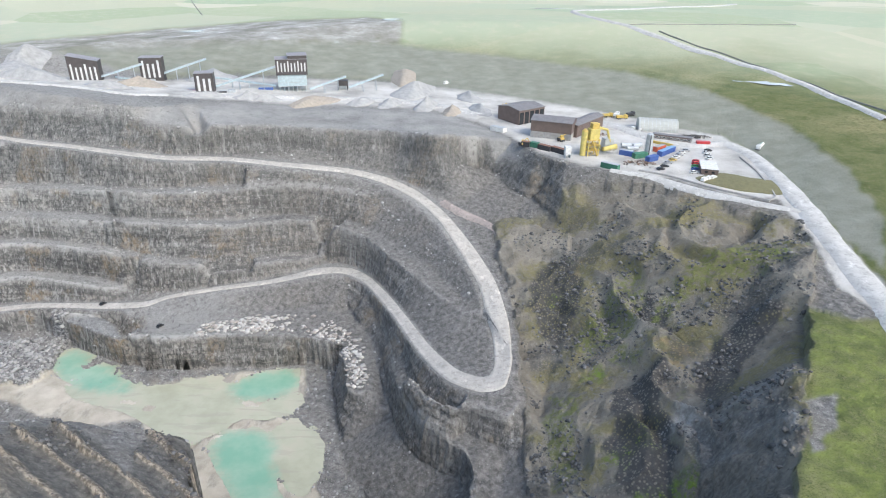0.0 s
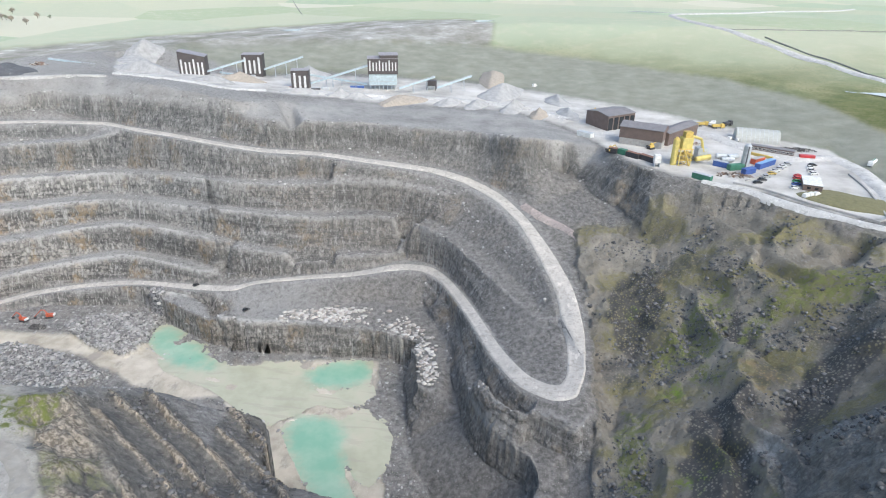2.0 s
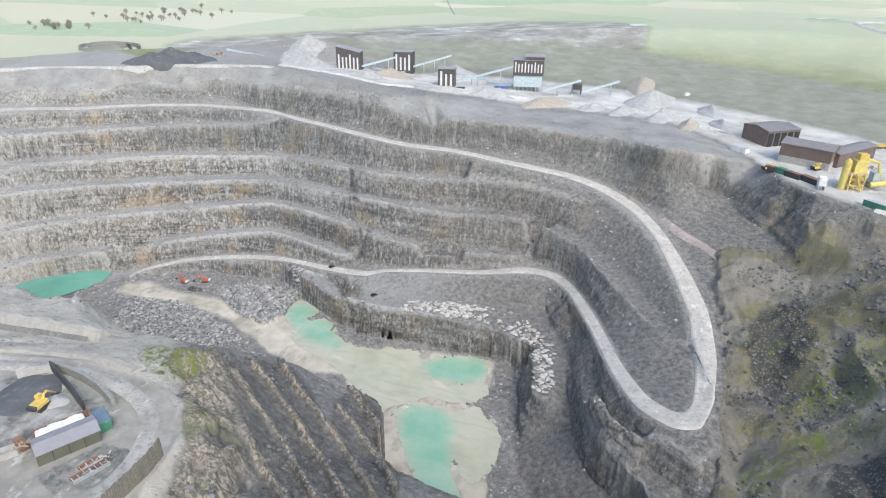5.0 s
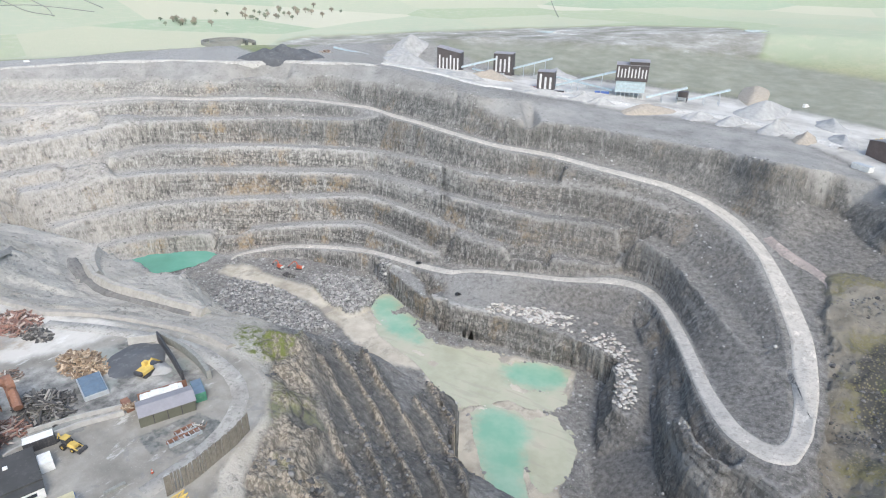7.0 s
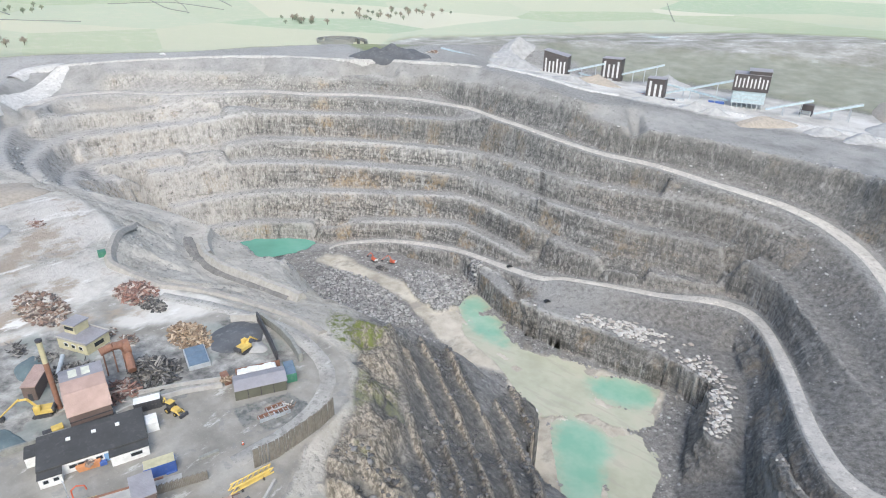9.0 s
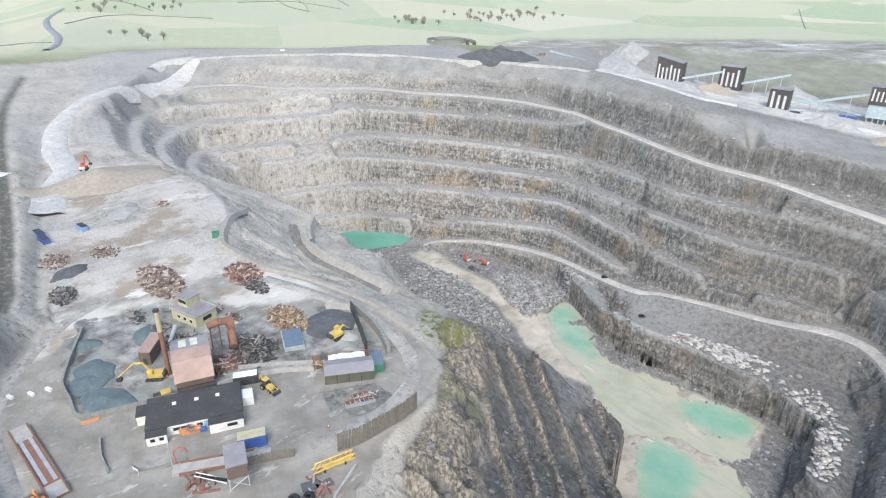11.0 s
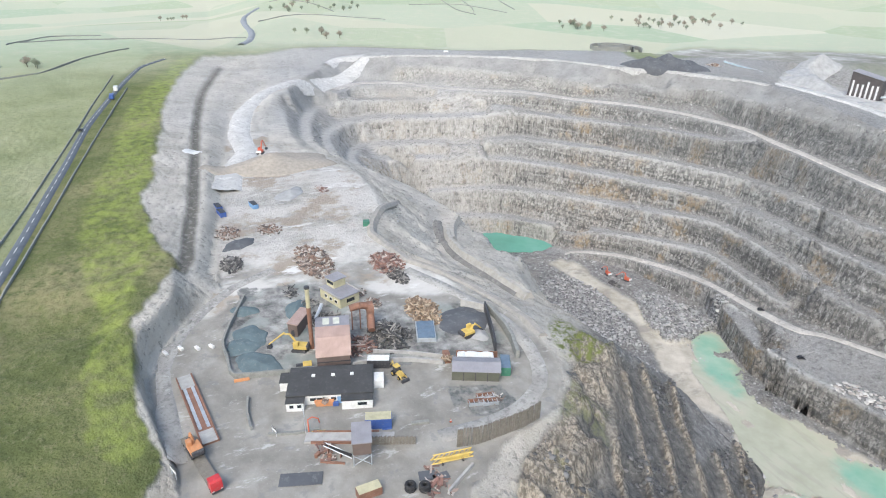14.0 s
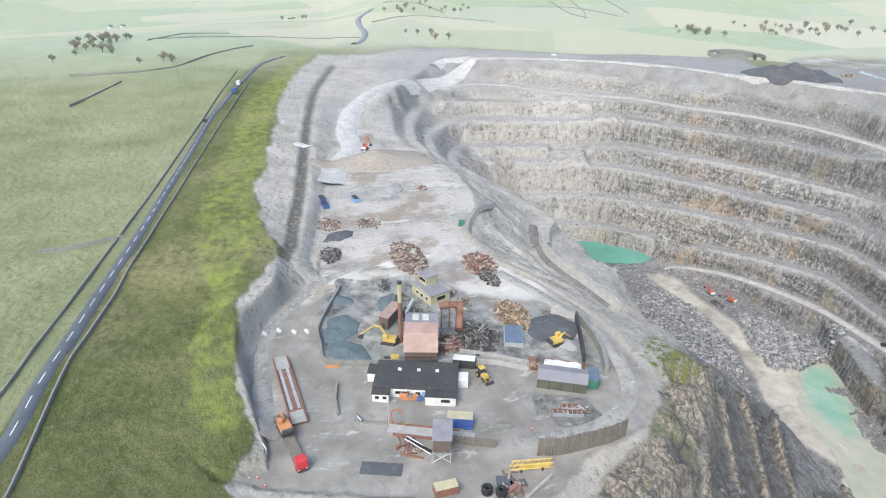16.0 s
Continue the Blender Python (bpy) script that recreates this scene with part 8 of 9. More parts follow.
for k, (p, rx, ry, h, mt, lb, s_) in enumerate((
    ((-305.8, 460.9, 9), 26, 16, 12.0, "grit", "large grey stone pile before the crusher tower", 1.0), ((-235.7, 436.6, 6), 17, 8, 5.5, "grit", "dark grey stockpile in front of the towers", 1.0), ((-224.2, 455.4, 6), 19, 10, 7.5, "soil", "brownish stockpile in front of the towers", 1.0),
    ((-189.2, 511.2, 6), 22, 14, 9.5, "grit", "pale grey conical stockpile behind the tower", 1.0), ((-166, 431.6, 5), 17, 6, 4.5, "grit", "low grey stockpile on the rim", 1.0), ((-139.7, 436.4, 4), 12, 6, 5.0, "grit", "grey stockpile on the rim", 1.0), ((-125.9, 437.5, 4), 11, 6, 4.5, "grit", "grey stockpile on the rim", 1.0),
    ((-93.9, 438, 4), 27, 9, 6.0, "soil", "brownish stockpile on the rim", 1.1), ((-60.4, 443.3, 3), 14, 7, 4.5, "grit", "grey stockpile on the rim", 1.0), ((-39.8, 441.1, 3), 14, 7, 4.5, "grit", "grey stockpile on the rim", 1.0), ((-23.7, 486.8, 3), 34, 15, 7.5, "grit", "large grey stockpile below the conveyor", 1.1), ((-13.4, 438.4, 2), 17, 8, 6.5, "grit", "grey stockpile on the rim", 1.0),
    ((4.7, 425.7, 2), 14, 7, 5.0, "soil", "brownish stockpile on the rim", 1.0), ((-35.8, 536.2, 4), 30, 12, 7.0, "soil", "brown soil heap behind the stockpiles", 1.3), ((-341, 510.1, 15), 34, 14, 9.0, "grit", "pale tipped stone bank above the crusher", 1.2), ((24.8, 434.5, 1.5), 16, 7, 4.0, "grit", "grey stockpile beside the barns", 1.0), ((18, 471.9, 1.5), 16, 9, 5.0, "grit", "grey stockpile beside the barns", 1.0))):
    heap(p, rx, ry, h, mt, lb, 7 * k, 50 + k, sharp=s_)
# dark tip, old screener on the rim
for k, (p, rx, ry, h) in enumerate((((-388.9, 372.8, 21), 26, 12, 9), ((-379.6, 384.3, 21), 24, 12, 10.5), ((-370.3, 396.7, 20), 18, 10, 7))):
    heap(p, rx, ry, h, "coal", "dark tip of fines on the quarry rim", 10, 80 + k, sharp=1.0)
m, w = footing((-364.5, 426.4, 20), (-335.7, 441.4, 20), 0)
gantry((-370.6, 437.8, 24), (-335.7, 441.4, 20), "pale steel conveyor of the mobile screener", 1.6, 2)
jumble((-368.2, 423.3, 20), 10, 5, 5, 120, SCRAP, "pale mobile screening plant on the rim", "screener", "screening_plant", 31, 4.0, 0.6)
car(spot(*(-539.8, 265.3, 17), 80), "white", "white van on the rim road", (6.0, 2.2, 2.6), True)
car(spot(*(0.6, 527.1, 2), 60), "white", "white van on the plant road", (6.0, 2.2, 2.6), True)


def barn(p, q, depth, h, label, roof="dark_roof", wall="brown", ridge=2.0, openings=0, base=0.0):
    m, w = footing(p, q, 0.2)
    b = thing("barn", m, label, "barn", "works barns")
    bm = bmesh.new()
    prism(bm, [(0, base), (0, h), (depth / 2, h + ridge), (depth, h), (depth, base)], w, axis="x")
    part("wall", bm, wall, b)
    bm = bmesh.new()
    prism(bm, [(-0.4, h - 0.1), (depth / 2, h + ridge + 0.05), (depth + 0.4, h - 0.1), (depth + 0.4, h + 0.2), (depth / 2, h + ridge + 0.35), (-0.4, h + 0.2)], w + 0.8, axis="x")
    bmesh.ops.translate(bm, verts=bm.verts[:], vec=(-0.4, 0, 0))
    part("roof", bm, roof, b)
    # dark panels on the closed wall stand for the shade inside open bays
    for k in range(openings):
        part("dark_bay_panel", B(((w / openings * 0.75, 0.2, h * 0.85), (w * (k + 0.5) / openings, -0.06, 0.1))), "glass", b)
    if base:
        part("lower_wall", B(((w - 0.3, depth - 0.3, base + 0.1), (w / 2, depth / 2, 0))), "concrete", b)
        for k in range(7):
            part("pillar", B(((0.5, 0.3, base), (w * (k + 0.5) / 7, -0.1, 0))), "grit", b)
    return b


barn((48.4, 398.7, 0), (66.9, 413.7, 0), 20, 9.5, "tall brown barn with dark panels for open bays facing the yard", "dark_roof", "brown", 1.5, 5)
barn((52.5, 371.1, 0), (76, 362.3, 0), 15, 10.5, "brown clad barn over a pale concrete lower wall", "dark_roof", "brown", 2.0, 0, 4.0)
barn((81, 370.2, 0), (103.6, 399.3, 0), 9, 7.5, "narrow dark brown barn in the works yard", "dark_roof", "brown", 1.0)
# yellow asphalt plant
x, y, z = 82.2, 334.7, 0
ap = thing("asphalt_plant", spot(x, y, z - 0.2, 15), "tall yellow asphalt mixing plant of towers, drums and ducts", "mixing plant")
for px in (-3.2, 3.2):
    for py in (-2.5, 2.5):
        part("leg", B(((0.5, 0.5, 9.0), (px, py, 0))), "soft_yellow", ap)
for k, h_ in enumerate((3.0, 6.0, 9.0)):
    part("platform", B(((7.6, 6.2, 0.25), (0, 0, h_))), "yellow", ap)
part("mixing_tower", B(((5.6, 4.6, 6.0), (0.3, 0, 9.2), None, 0.1)), "soft_yellow", ap)
part("screen_box", B(((4.0, 3.6, 3.0), (0.6, 0, 15.2), None, 0.1)), "yellow", ap)
bm = bmesh.new()
rod(bm, (-5.0, 0, 0.2), (-5.0, 0, 14.0), 1.7, 12)
part("silo", bm, "soft_yellow", ap)
bm = bmesh.new()
rod(bm, (-5.0, 0, 14.0), (-5.0, 0, 15.4), 1.7, 12, 0.4)
part("silo_cap", bm, "yellow", ap)
bm = bmesh.new()
rod(bm, (7.0, -1, 3.2), (15.0, -1, 4.6), 1.3, 12)
part("drying_drum", bm, "soft_yellow", ap)
bm = bmesh.new()
rod(bm, (3.0, 1.2, 15.5), (9.5, 1.5, 13.5), 0.7, 8)
rod(bm, (9.5, 1.5, 13.5), (12.0, 1.5, 6.5), 0.7, 8)
part("exhaust_duct", bm, "soft_yellow", ap)
part("filter_house", B(((5.5, 4.5, 5.5), (11.5, 3.2, 3.0), None, 0.1)), "galv", ap)
for k in range(6):
    bm = bmesh.new()
    rod(bm, (-3.2 + (k % 2) * 6.4, -2.5, 3 * (k // 2)), (3.2 - (k % 2) * 6.4, -2.5, 3 * (k // 2) + 3), 0.14, 4)
    part("brace", bm, "yellow", ap)
bm = bmesh.new()
rod(bm, (2.5, -3.2, 0.2), (-1.5, -3.2, 9.0), 0.5, 4)
part("stair", bm, "yellow", ap)
jumble((91.7, 348.7, 0), 9, 6, 4, 110, island_material("plant_steel", [(0.0, (0.3, 0.28, 0.2)), (0.5, (0.5, 0.42, 0.15)), (1.0, (0.6, 0.6, 0.58))]), "yellow and grey machinery round the mixing plant", "machinery", "plant_machinery", 41, 3.5, 0.5)
# silos, tanks
x, y, z = 113.6, 333.2, 0
si = thing("cement_silo", spot(x, y, z), "tall grey cement silo", "silo")
bm = bmesh.new()
rod(bm, (0, 0, 0), (0, 0, 12.5), 1.9, 16)
part("shell", bm, "galv", si)
bm = bmesh.new()
rod(bm, (0, 0, 12.5), (0, 0, 13.4), 1.9, 16, 0.8)
part("cap", bm, "galv", si)
part("ladder", B(((0.5, 0.15, 12.5), (0, -1.95, 0))), "dark", si)
for k, (px, py, pz) in enumerate(((106.8, 349.6, 0), (107.6, 342.8, 0), (112.2, 349.9, 0))):
    bm = bmesh.new()
    rod(bm, (-3.5, 0, 1.6), (3.5, 0, 1.6), 1.4, 12)
    c = thing("storage_tank", spot(px, py, pz, 15 * k), "pale grey horizontal storage tank on cradles", "tank", "storage tanks")
    part("shell", bm, "galv", c)
    for u in (-2, 2):
        part("cradle", B(((0.5, 2.2, 1.0), (u, 0, 0))), "concrete", c)
m, w = footing((124.5, 389.1, 0), (148.6, 385, 0))
tn = thing("arched_shelter", m, "long pale arched sheet-metal shelter", "shelter")
bm = bmesh.new()
R_ = 8.0
n_ = 14
out_ = [(R_ - R_ * math.cos(math.pi * k / n_), 7.0 * math.sin(math.pi * k / n_)) for k in range(n_ + 1)]
prism(bm, out_, w, axis="x")
part("arch", bm, "arch", tn)
for k in range(10):
    bm = bmesh.new()
    prism(bm, [(R_ - (R_ + 0.12) * math.cos(math.pi * j / n_), 7.12 * math.sin(math.pi * j / n_)) for j in range(n_ + 1)], 0.25, axis="x")
    bmesh.ops.translate(bm, verts=bm.verts[:], vec=(w * (k + 0.3) / 10, 0, 0))
    part("rib", bm, "galv", tn)
part("end_door", B(((0.2, 6.0, 4.5), (w + 0.02, R_, 0))), "grit", tn)
m, w = footing((126.9, 369.1, 0), (147.2, 359.1, 0))
cb = thing("cabin_row", m, "long row of brown site cabins with white windows", "cabins")
part("cabins", B(((w, 4.0, 3.2), (w / 2, 2.0, 0.4))), "brown", cb)
part("roof", B(((w + 0.4, 4.4, 0.25), (w / 2, 2.0, 3.6))), "dark_roof", cb)
for k in range(11):
    f_ = part("window", B(((1.6, 0.12, 1.2), (w * (k + 0.5) / 11, -0.05, 1.7))), "white", cb)
    part("pane", B(((1.2, 0.14, 0.8), (w * (k + 0.5) / 11, -0.07, 1.9))), "glass", f_)
m, w = footing((123.9, 362.6, 0), (134.6, 353.5, 0))
one_mesh("yellow_beam", B(((w, 1.2, 1.6), (w / 2, 0, 0.1), None, 0.08)), "yellow", m, "long yellow steel barrier in front of the cabins", "barrier")
m, w = footing((132.3, 302.7, 0), (140.2, 300.4, 0))
md = thing("modular_office", m, "brown modular office with a row of pale roof panels", "office")
part("wall", B(((w, 15.0, 3.0), (w / 2, 7.5, 0))), "brown", md)
for k in range(6):
    part("roof_panel", B(((w + 0.3, 2.1, 0.3), (w / 2, 1.3 + k * 2.5, 3.0), None, 0.05)), "white", md)
part("roof", B(((w + 0.2, 15.2, 0.15), (w / 2, 7.5, 2.95))), "dark", md)
for s in (0.3, 0.7):
    part("window", B(((1.5, 0.12, 1.0), (w * s, -0.05, 1.2))), "glass", md)
for (p, q), dp, sd, rf, lb in (
    (((121.6, 332.6, 0), (133.1, 344.2, 0)), 3.0, "blue", "light_blue", "long blue shipping container in the works"), (((111.4, 321.6, 0), (117.7, 326.1, 0)), 3.0, "blue", "blue", "blue shipping container in the works"), (((121.8, 341.3, 0), (128.6, 347.4, 0)), 3.0, "machine_red", "grit", "brown shipping container in the works"),
    (((105.3, 327.5, 0), (113.3, 331, 0)), 3.0, "green", "green", "green shipping container in the works"), (((98.3, 335.6, 0), (104.6, 331.6, 0)), 3.0, "blue", "galv", "blue tank unit in the works"), (((82.6, 312.2, 0), (90, 306, 0)), 3.0, "green", "galv", "pale green container on the rim"),
    (((44.6, 349.5, 0), (49, 347.4, 0)), 3.0, "dark", "rust", "dark container in a row on the rim"), (((49.5, 348.6, 0), (53.3, 345.4, 0)), 3.0, "green", "green", "dark green container in a row on the rim"), (((53.5, 344.2, 0), (59.6, 338.9, 0)), 3.0, "dark", "rust", "dark container in a row on the rim"), (((60.4, 340.1, 0), (66.9, 332.8, 0)), 3.0, "dark", "rust", "dark container in a row on the rim"),
    (((28.6, 384.5, 0), (36.4, 378.1, 0)), 4.0, "white", "galv", "row of white tanks beside the barn")):
    m, w = footing(p, q)
    container(m, (w, dp, 2.9), sd, rf, lb)
m, w = footing((66.4, 326.4, 0), (69.6, 326.6, 0))
ks = thing("loading_kiosk", m, "white sheeted loading kiosk on legs", "kiosk")
part("house", B(((w, 4, 4.0), (w / 2, 2, 2.4))), "white", ks)
for u in (0.08, 0.92):
    part("leg", B(((0.3, 3.6, 2.5), (w * u, 2, 0))), "galv", ks)
# vehicles in the works
lorry(footing((185.2, 351.7, 0), (177.6, 342.2, 0), 0)[0], "white", "white", "white tanker lorry with a green top on the works road", 9.5, "tank", "tanker_lorry")
m, w = footing((150.1, 356.8, 0), (157.6, 356.1, 0))
rt = thing("tipper_trailer", m, "bright red tipper trailer on the works road", "trailer")
part("tipper_body", B(((w, 2.8, 1.7), (w / 2, 1.4, 0.9), None, 0.06, (1.04, 1.08))), "red", rt)
for u in (0.15, 0.3, 0.85):
    for s in (0.2, 2.6):
        wheel(rt, w * u, s, 0.5, 0.4)
for (px, py, pz), mt, tn_ in (((112.9, 424.9, 0), "yellow", 20), ((119.4, 427, 0), "white", 60), ((121.7, 420.6, 0), "yellow", 10), ((129.9, 429.4, 0), "dark", 40)):
    lorry(spot(px, py, pz, tn_), mt, mt, "parked site lorry at the back of the works", 8.0, "tip")
for (px, py, pz) in ((41.5, 441.4, 1), (45.8, 350.8, 0), (70.2, 361.9, 0)):
    excavator(spot(px, py, pz, 40), "yellow", "yellow loading machine in the works", (3.6, 3.6), 6.0)
rg = random.Random(3)
CARS = [((117.3, 314.1, 0), "black"), ((121.1, 320.1, 0), "silver"), ((125.3, 325.4, 0), "yellow"), ((129, 330.8, 0), "white"), ((132.4, 335.3, 0), "silver"), ((135.5, 339.9, 0), "white"), ((139.4, 344.5, 0), "silver"), ((113.6, 309.1, 0), "black"),
        ((129.4, 304.3, 0), "white"), ((132.1, 310.1, 0), "blue"), ((133.9, 314.9, 0), "lime"), ((136, 319.9, 0), "red"), ((137.8, 324.1, 0), "red"), ((149.7, 340.6, 0), "white"), ((148.2, 335.1, 0), "silver"), ((152.5, 345.3, 0), "black"), ((147.4, 329.7, 0), "white")]
for p, mt in CARS:
    car(spot(*p, 15 + rg.uniform(-6, 6)), mt, {"black": "black", "silver": "silver", "yellow": "yellow", "white": "white", "blue": "blue", "lime": "green", "red": "dark red"}[mt] + " car parked on the works car park")
for p in ((133.7, 294.8, 0), (130.7, 292.9, 0), (136.1, 295.8, 0), (126.8, 390.7, 0), (122.8, 393.3, 0)):
    car(spot(*p, 40), "white", "white pickup parked beside the cabins", (5.2, 2.0, 1.9), True)


def kerb(pts, label, h=0.9, t=0.7):
    return wall_run("kerb_wall", pts, h, t, "concrete", label, "kerb", 0.9, 4.0, 0.03)


kerb([(101.4, 306.6, 0), (113.7, 299, 0), (129.9, 281.3, 0), (143.8, 269.7, 0), (150, 264.8, 0)], "long pale concrete kerb along the works road", 0.9, 1.0)
kerb([(150.7, 266.3, 0), (155.9, 271.7, 0), (163.9, 307.9, 0), (165.7, 332.9, 0)], "pale concrete kerb round the grass verge", 0.7)
kerb([(108.8, 311.7, 0), (126, 327.5, 0), (140.6, 346.9, 0)], "pale concrete kerb round the car park", 0.7)
kerb([(147.9, 200.3, 0), (141.3, 179.4, 0)], "pale kerb beside the works road", 0.6)
heap((149.9, 289.6, 0), 22, 14, 1.2, plain("verge_turf", (0.17, 0.16, 0.08), 0.95), "rough grass verge inside the kerb", -35, 91, "verge", "grass_verge", 1.6)
jumble((104.9, 319.3, 0), 10, 4, 1.5, 60, SCRAP, "yellow and grey clutter on the rim of the works", "clutter", "clutter", 43, 2.5, 0.4)
jumble((96.2, 376.4, 0), 8, 4, 1.5, 50, SCRAP, "pallets and clutter beside the barns", "clutter", "clutter", 44, 2.0, 0.4)
jumble((154.3, 376, 0), 12, 4, 1.5, 70, SCRAP_DARK, "clutter behind the arched shelter", "clutter", "clutter", 45, 2.0, 0.4)


# ---- roads beyond the pit, field walls, trees, loose stone ----
def lane(pts, width, mat, label, lift=0.25, dash=False, cols=5):
    p = spline([(x, y, 0.0) for x, y, *_ in pts], 6.0)
    d = np.gradient(p[:, :2], axis=0)
    d /= np.linalg.norm(d, axis=1)[:, None]
    nrm = np.stack([-d[:, 1], d[:, 0]], -1)
    u = np.linspace(-width / 2, width / 2, cols)
    u = u[None] * (1 + (0 if dash else 0.22) * fbm(np.arange(len(p))[:, None] / 2.5, np.sign(u)[None] * 7, 15, 3))
    X_ = p[:, None, 0] + nrm[:, None, 0] * u
    Y_ = p[:, None, 1] + nrm[:, None, 1] * u
    g = np.array([[ground(a, b) for a, b in zip(r, s)] for r, s in zip(X_, Y_)])
    for _ in range(3):
        g[1:-1] = (g[:-2] + g[1:-1] + g[2:]) / 3
    Z_ = g + lift + 0.9
    Z_[:, 0] -= 2.0
    Z_[:, -1] -= 2.0
    me = grid_mesh("road", X_, Y_, Z_, {}, loop=False)
    me.materials.append(M[mat] if isinstance(mat, str) else mat)
    ob = tagged(new("road", me), label, "road", kind="structure")
    if dash:
        mesh = None
        k = 0
        s = np.concatenate([[0], np.cumsum(np.linalg.norm(np.diff(p[:, :2], axis=0), axis=1))])
        for t in np.arange(2, s[-1], 9.0):
            x, y = np.interp(t, s, p[:, 0]), np.interp(t, s, p[:, 1])
            z, z2 = np.interp(t, s, Z_[:, cols // 2]), np.interp(t + 3, s, Z_[:, cols // 2])
            x2, y2 = np.interp(t + 3, s, p[:, 0]), np.interp(t + 3, s, p[:, 1])
            if mesh is None:
                o = part("road_dash", B(((4.5, 0.22, 0.03), (0, 0, 0))), "mark", ob)
                mesh = o.data
            else:
                o = new("road_dash", mesh)
                o.parent = ob
            o.matrix_basis = Matrix.Translation((x, y, z + 0.06)) @ Euler((0, -math.atan2(z2 - z, 3), math.atan2(y2 - y, x2 - x))).to_matrix().to_4x4()
    return ob


RAMP_PALE = road_material("grey_stone_road", (0.46, 0.45, 0.43), (0.34, 0.33, 0.31))
PALE_ROAD = road_material("pale_stone_road", (0.55, 0.54, 0.52), (0.42, 0.41, 0.39))
lane(MOOR_ROAD, 6.6, "asphalt", "grey two-lane tarmac road with white centre dashes", -0.5, True)
# far road: tarmac lightened towards blue grey, haze put into its colour
lane([(-698, 102.5, 14), (-778.7, 127.3, 14), (-968.4, 149.1, 13), (-1135.6, 200.4, 14)], 9.0, plain("hazed_tarmac", (0.27, 0.285, 0.3), 0.85, 0, 0.3, 0.2, (0.33, 0.33, 0.32)), "grey tarmac road winding over the far pasture", 0.6)
lane([(285.5, 394.3, 5), (288.8, 456.3, 5), (281.8, 527.6, 5), (257.7, 585.7, 5), (219.8, 667.7, 5), (188.8, 736.8, 5), (172.3, 817.8, 5), (171.4, 892.4, 5), (193.4, 945.5, 5), (291.1, 1016.6, 5), (414.8, 1172.9, 5), (635.9, 1456.4, 5)], 9.0, PALE_ROAD, "pale track winding across the far moor", 0.8)
lane([(135.2, 141.3, 0), (142.6, 170.3, 0), (146.8, 191.6, 0), (154.4, 222.8, 0), (162.4, 259.7, 0), (170.7, 303.7, 0), (174.7, 338.7, 0), (167.9, 361.5, 0), (145.7, 356.6, 0), (126.6, 371.7, 0), (109.6, 402.7, 0), (79.2, 423.4, 1)], 13.0, PALE_ROAD, "wide pale stone road to the quarry works", 0.15)
lane([(160.3, 250.9, 0), (142.5, 261, 0), (120.9, 279.3, 0), (104.3, 296.8, 0), (86.4, 305.8, 0)], 6.0, PALE_ROAD, "pale stone road along the works rim", 0.1)
rim = LINES["rim_road"]
rim_az = np.degrees(np.arctan2(-rim[:, 0], rim[:, 1]))
lane([(-281.4, 27.3, 0), (-307, 31.6, 0), (-344, 45.8, 0), (-384.2, 48.3, 1), (-428.6, 58.5, 2.5), (-465.3, 76.9, 5), (-490, 98.6, 7.2)] + [tuple(q) for q in rim[(rim_az > 71) & (rim_az < 75)][::-1][::4]], 15.0, PALE_ROAD, "white dusty quarry road climbing to the rim", 0.4)
lane([tuple(q) for q in rim[(rim_az > 36) & (rim_az < 71.3)][::6]], 5.0, RAMP_PALE, "pale quarry road along the far rim", -0.5)
lane([(-300.7, 414.5, 8), (-244.5, 415.7, 6), (-210.2, 407.3, 5), (-188.6, 419.1, 5)], 8.0, PALE_ROAD, "pale quarry road along the rim", 0.2)
lane([(-163.4, 435.5, 5), (-111.1, 452, 4), (-62.1, 456.6, 3), (-11.6, 447.8, 2), (24.1, 419.6, 1)], 11.0, PALE_ROAD, "pale plant road between the stockpiles", 0.1)
STRIP = road_material("purple_silt", (0.4, 0.34, 0.31), (0.27, 0.235, 0.22))
lane([(-0.8, 324.5, -22), (9.3, 313.6, -25), (19.9, 305.2, -28), (28.4, 295, -30), (31.2, 281.8, -31)], 7.0, STRIP, "purplish silt track beside the haul road", 0.1)
for a_, b_, c_, lb in (((-466.9, -19, 9.2), (-490.3, -17.6, 9.4), "blue", "blue lorry driving on the moor road"), ((-493.7, -16.5, 9.5), (-511.1, -15.3, 9.6), "white", "white lorry driving on the moor road")):
    m, w = footing(a_, b_, -0.9)
    lorry(m, "white" if c_ == "white" else "light_blue", c_, lb, 9.0, "box")
m, w = footing((-388, -34.5, 8.5), (-396.1, -33.6, 8.5), -0.9)
car(m, "black", "dark car on the moor road")

field = lambda pts, lb="dark dry stone wall across the pasture", h=1.5: wall_run("field_wall", pts, h, 0.9 if h > 1 else 0.6, "far_stone" if h > 2 else "stone", lb, "wall", 0.7, 7.0, 0.15, 2)
field([(-95.6, -55.1, 7), (-104.3, -54.7, 7), (-122.7, -54.4, 7), (-149.2, -53.7, 7), (-181.9, -49.4, 7), (-200.8, -47.5, 7), (-220.1, -45, 7.3), (-258.8, -40.4, 7.6), (-305.5, -35, 8), (-369.6, -27.1, 8.5), (-425.6, -19.7, 9), (-498.3, -9.4, 10)], "dark dry stone wall beside the moor road", 0.9)
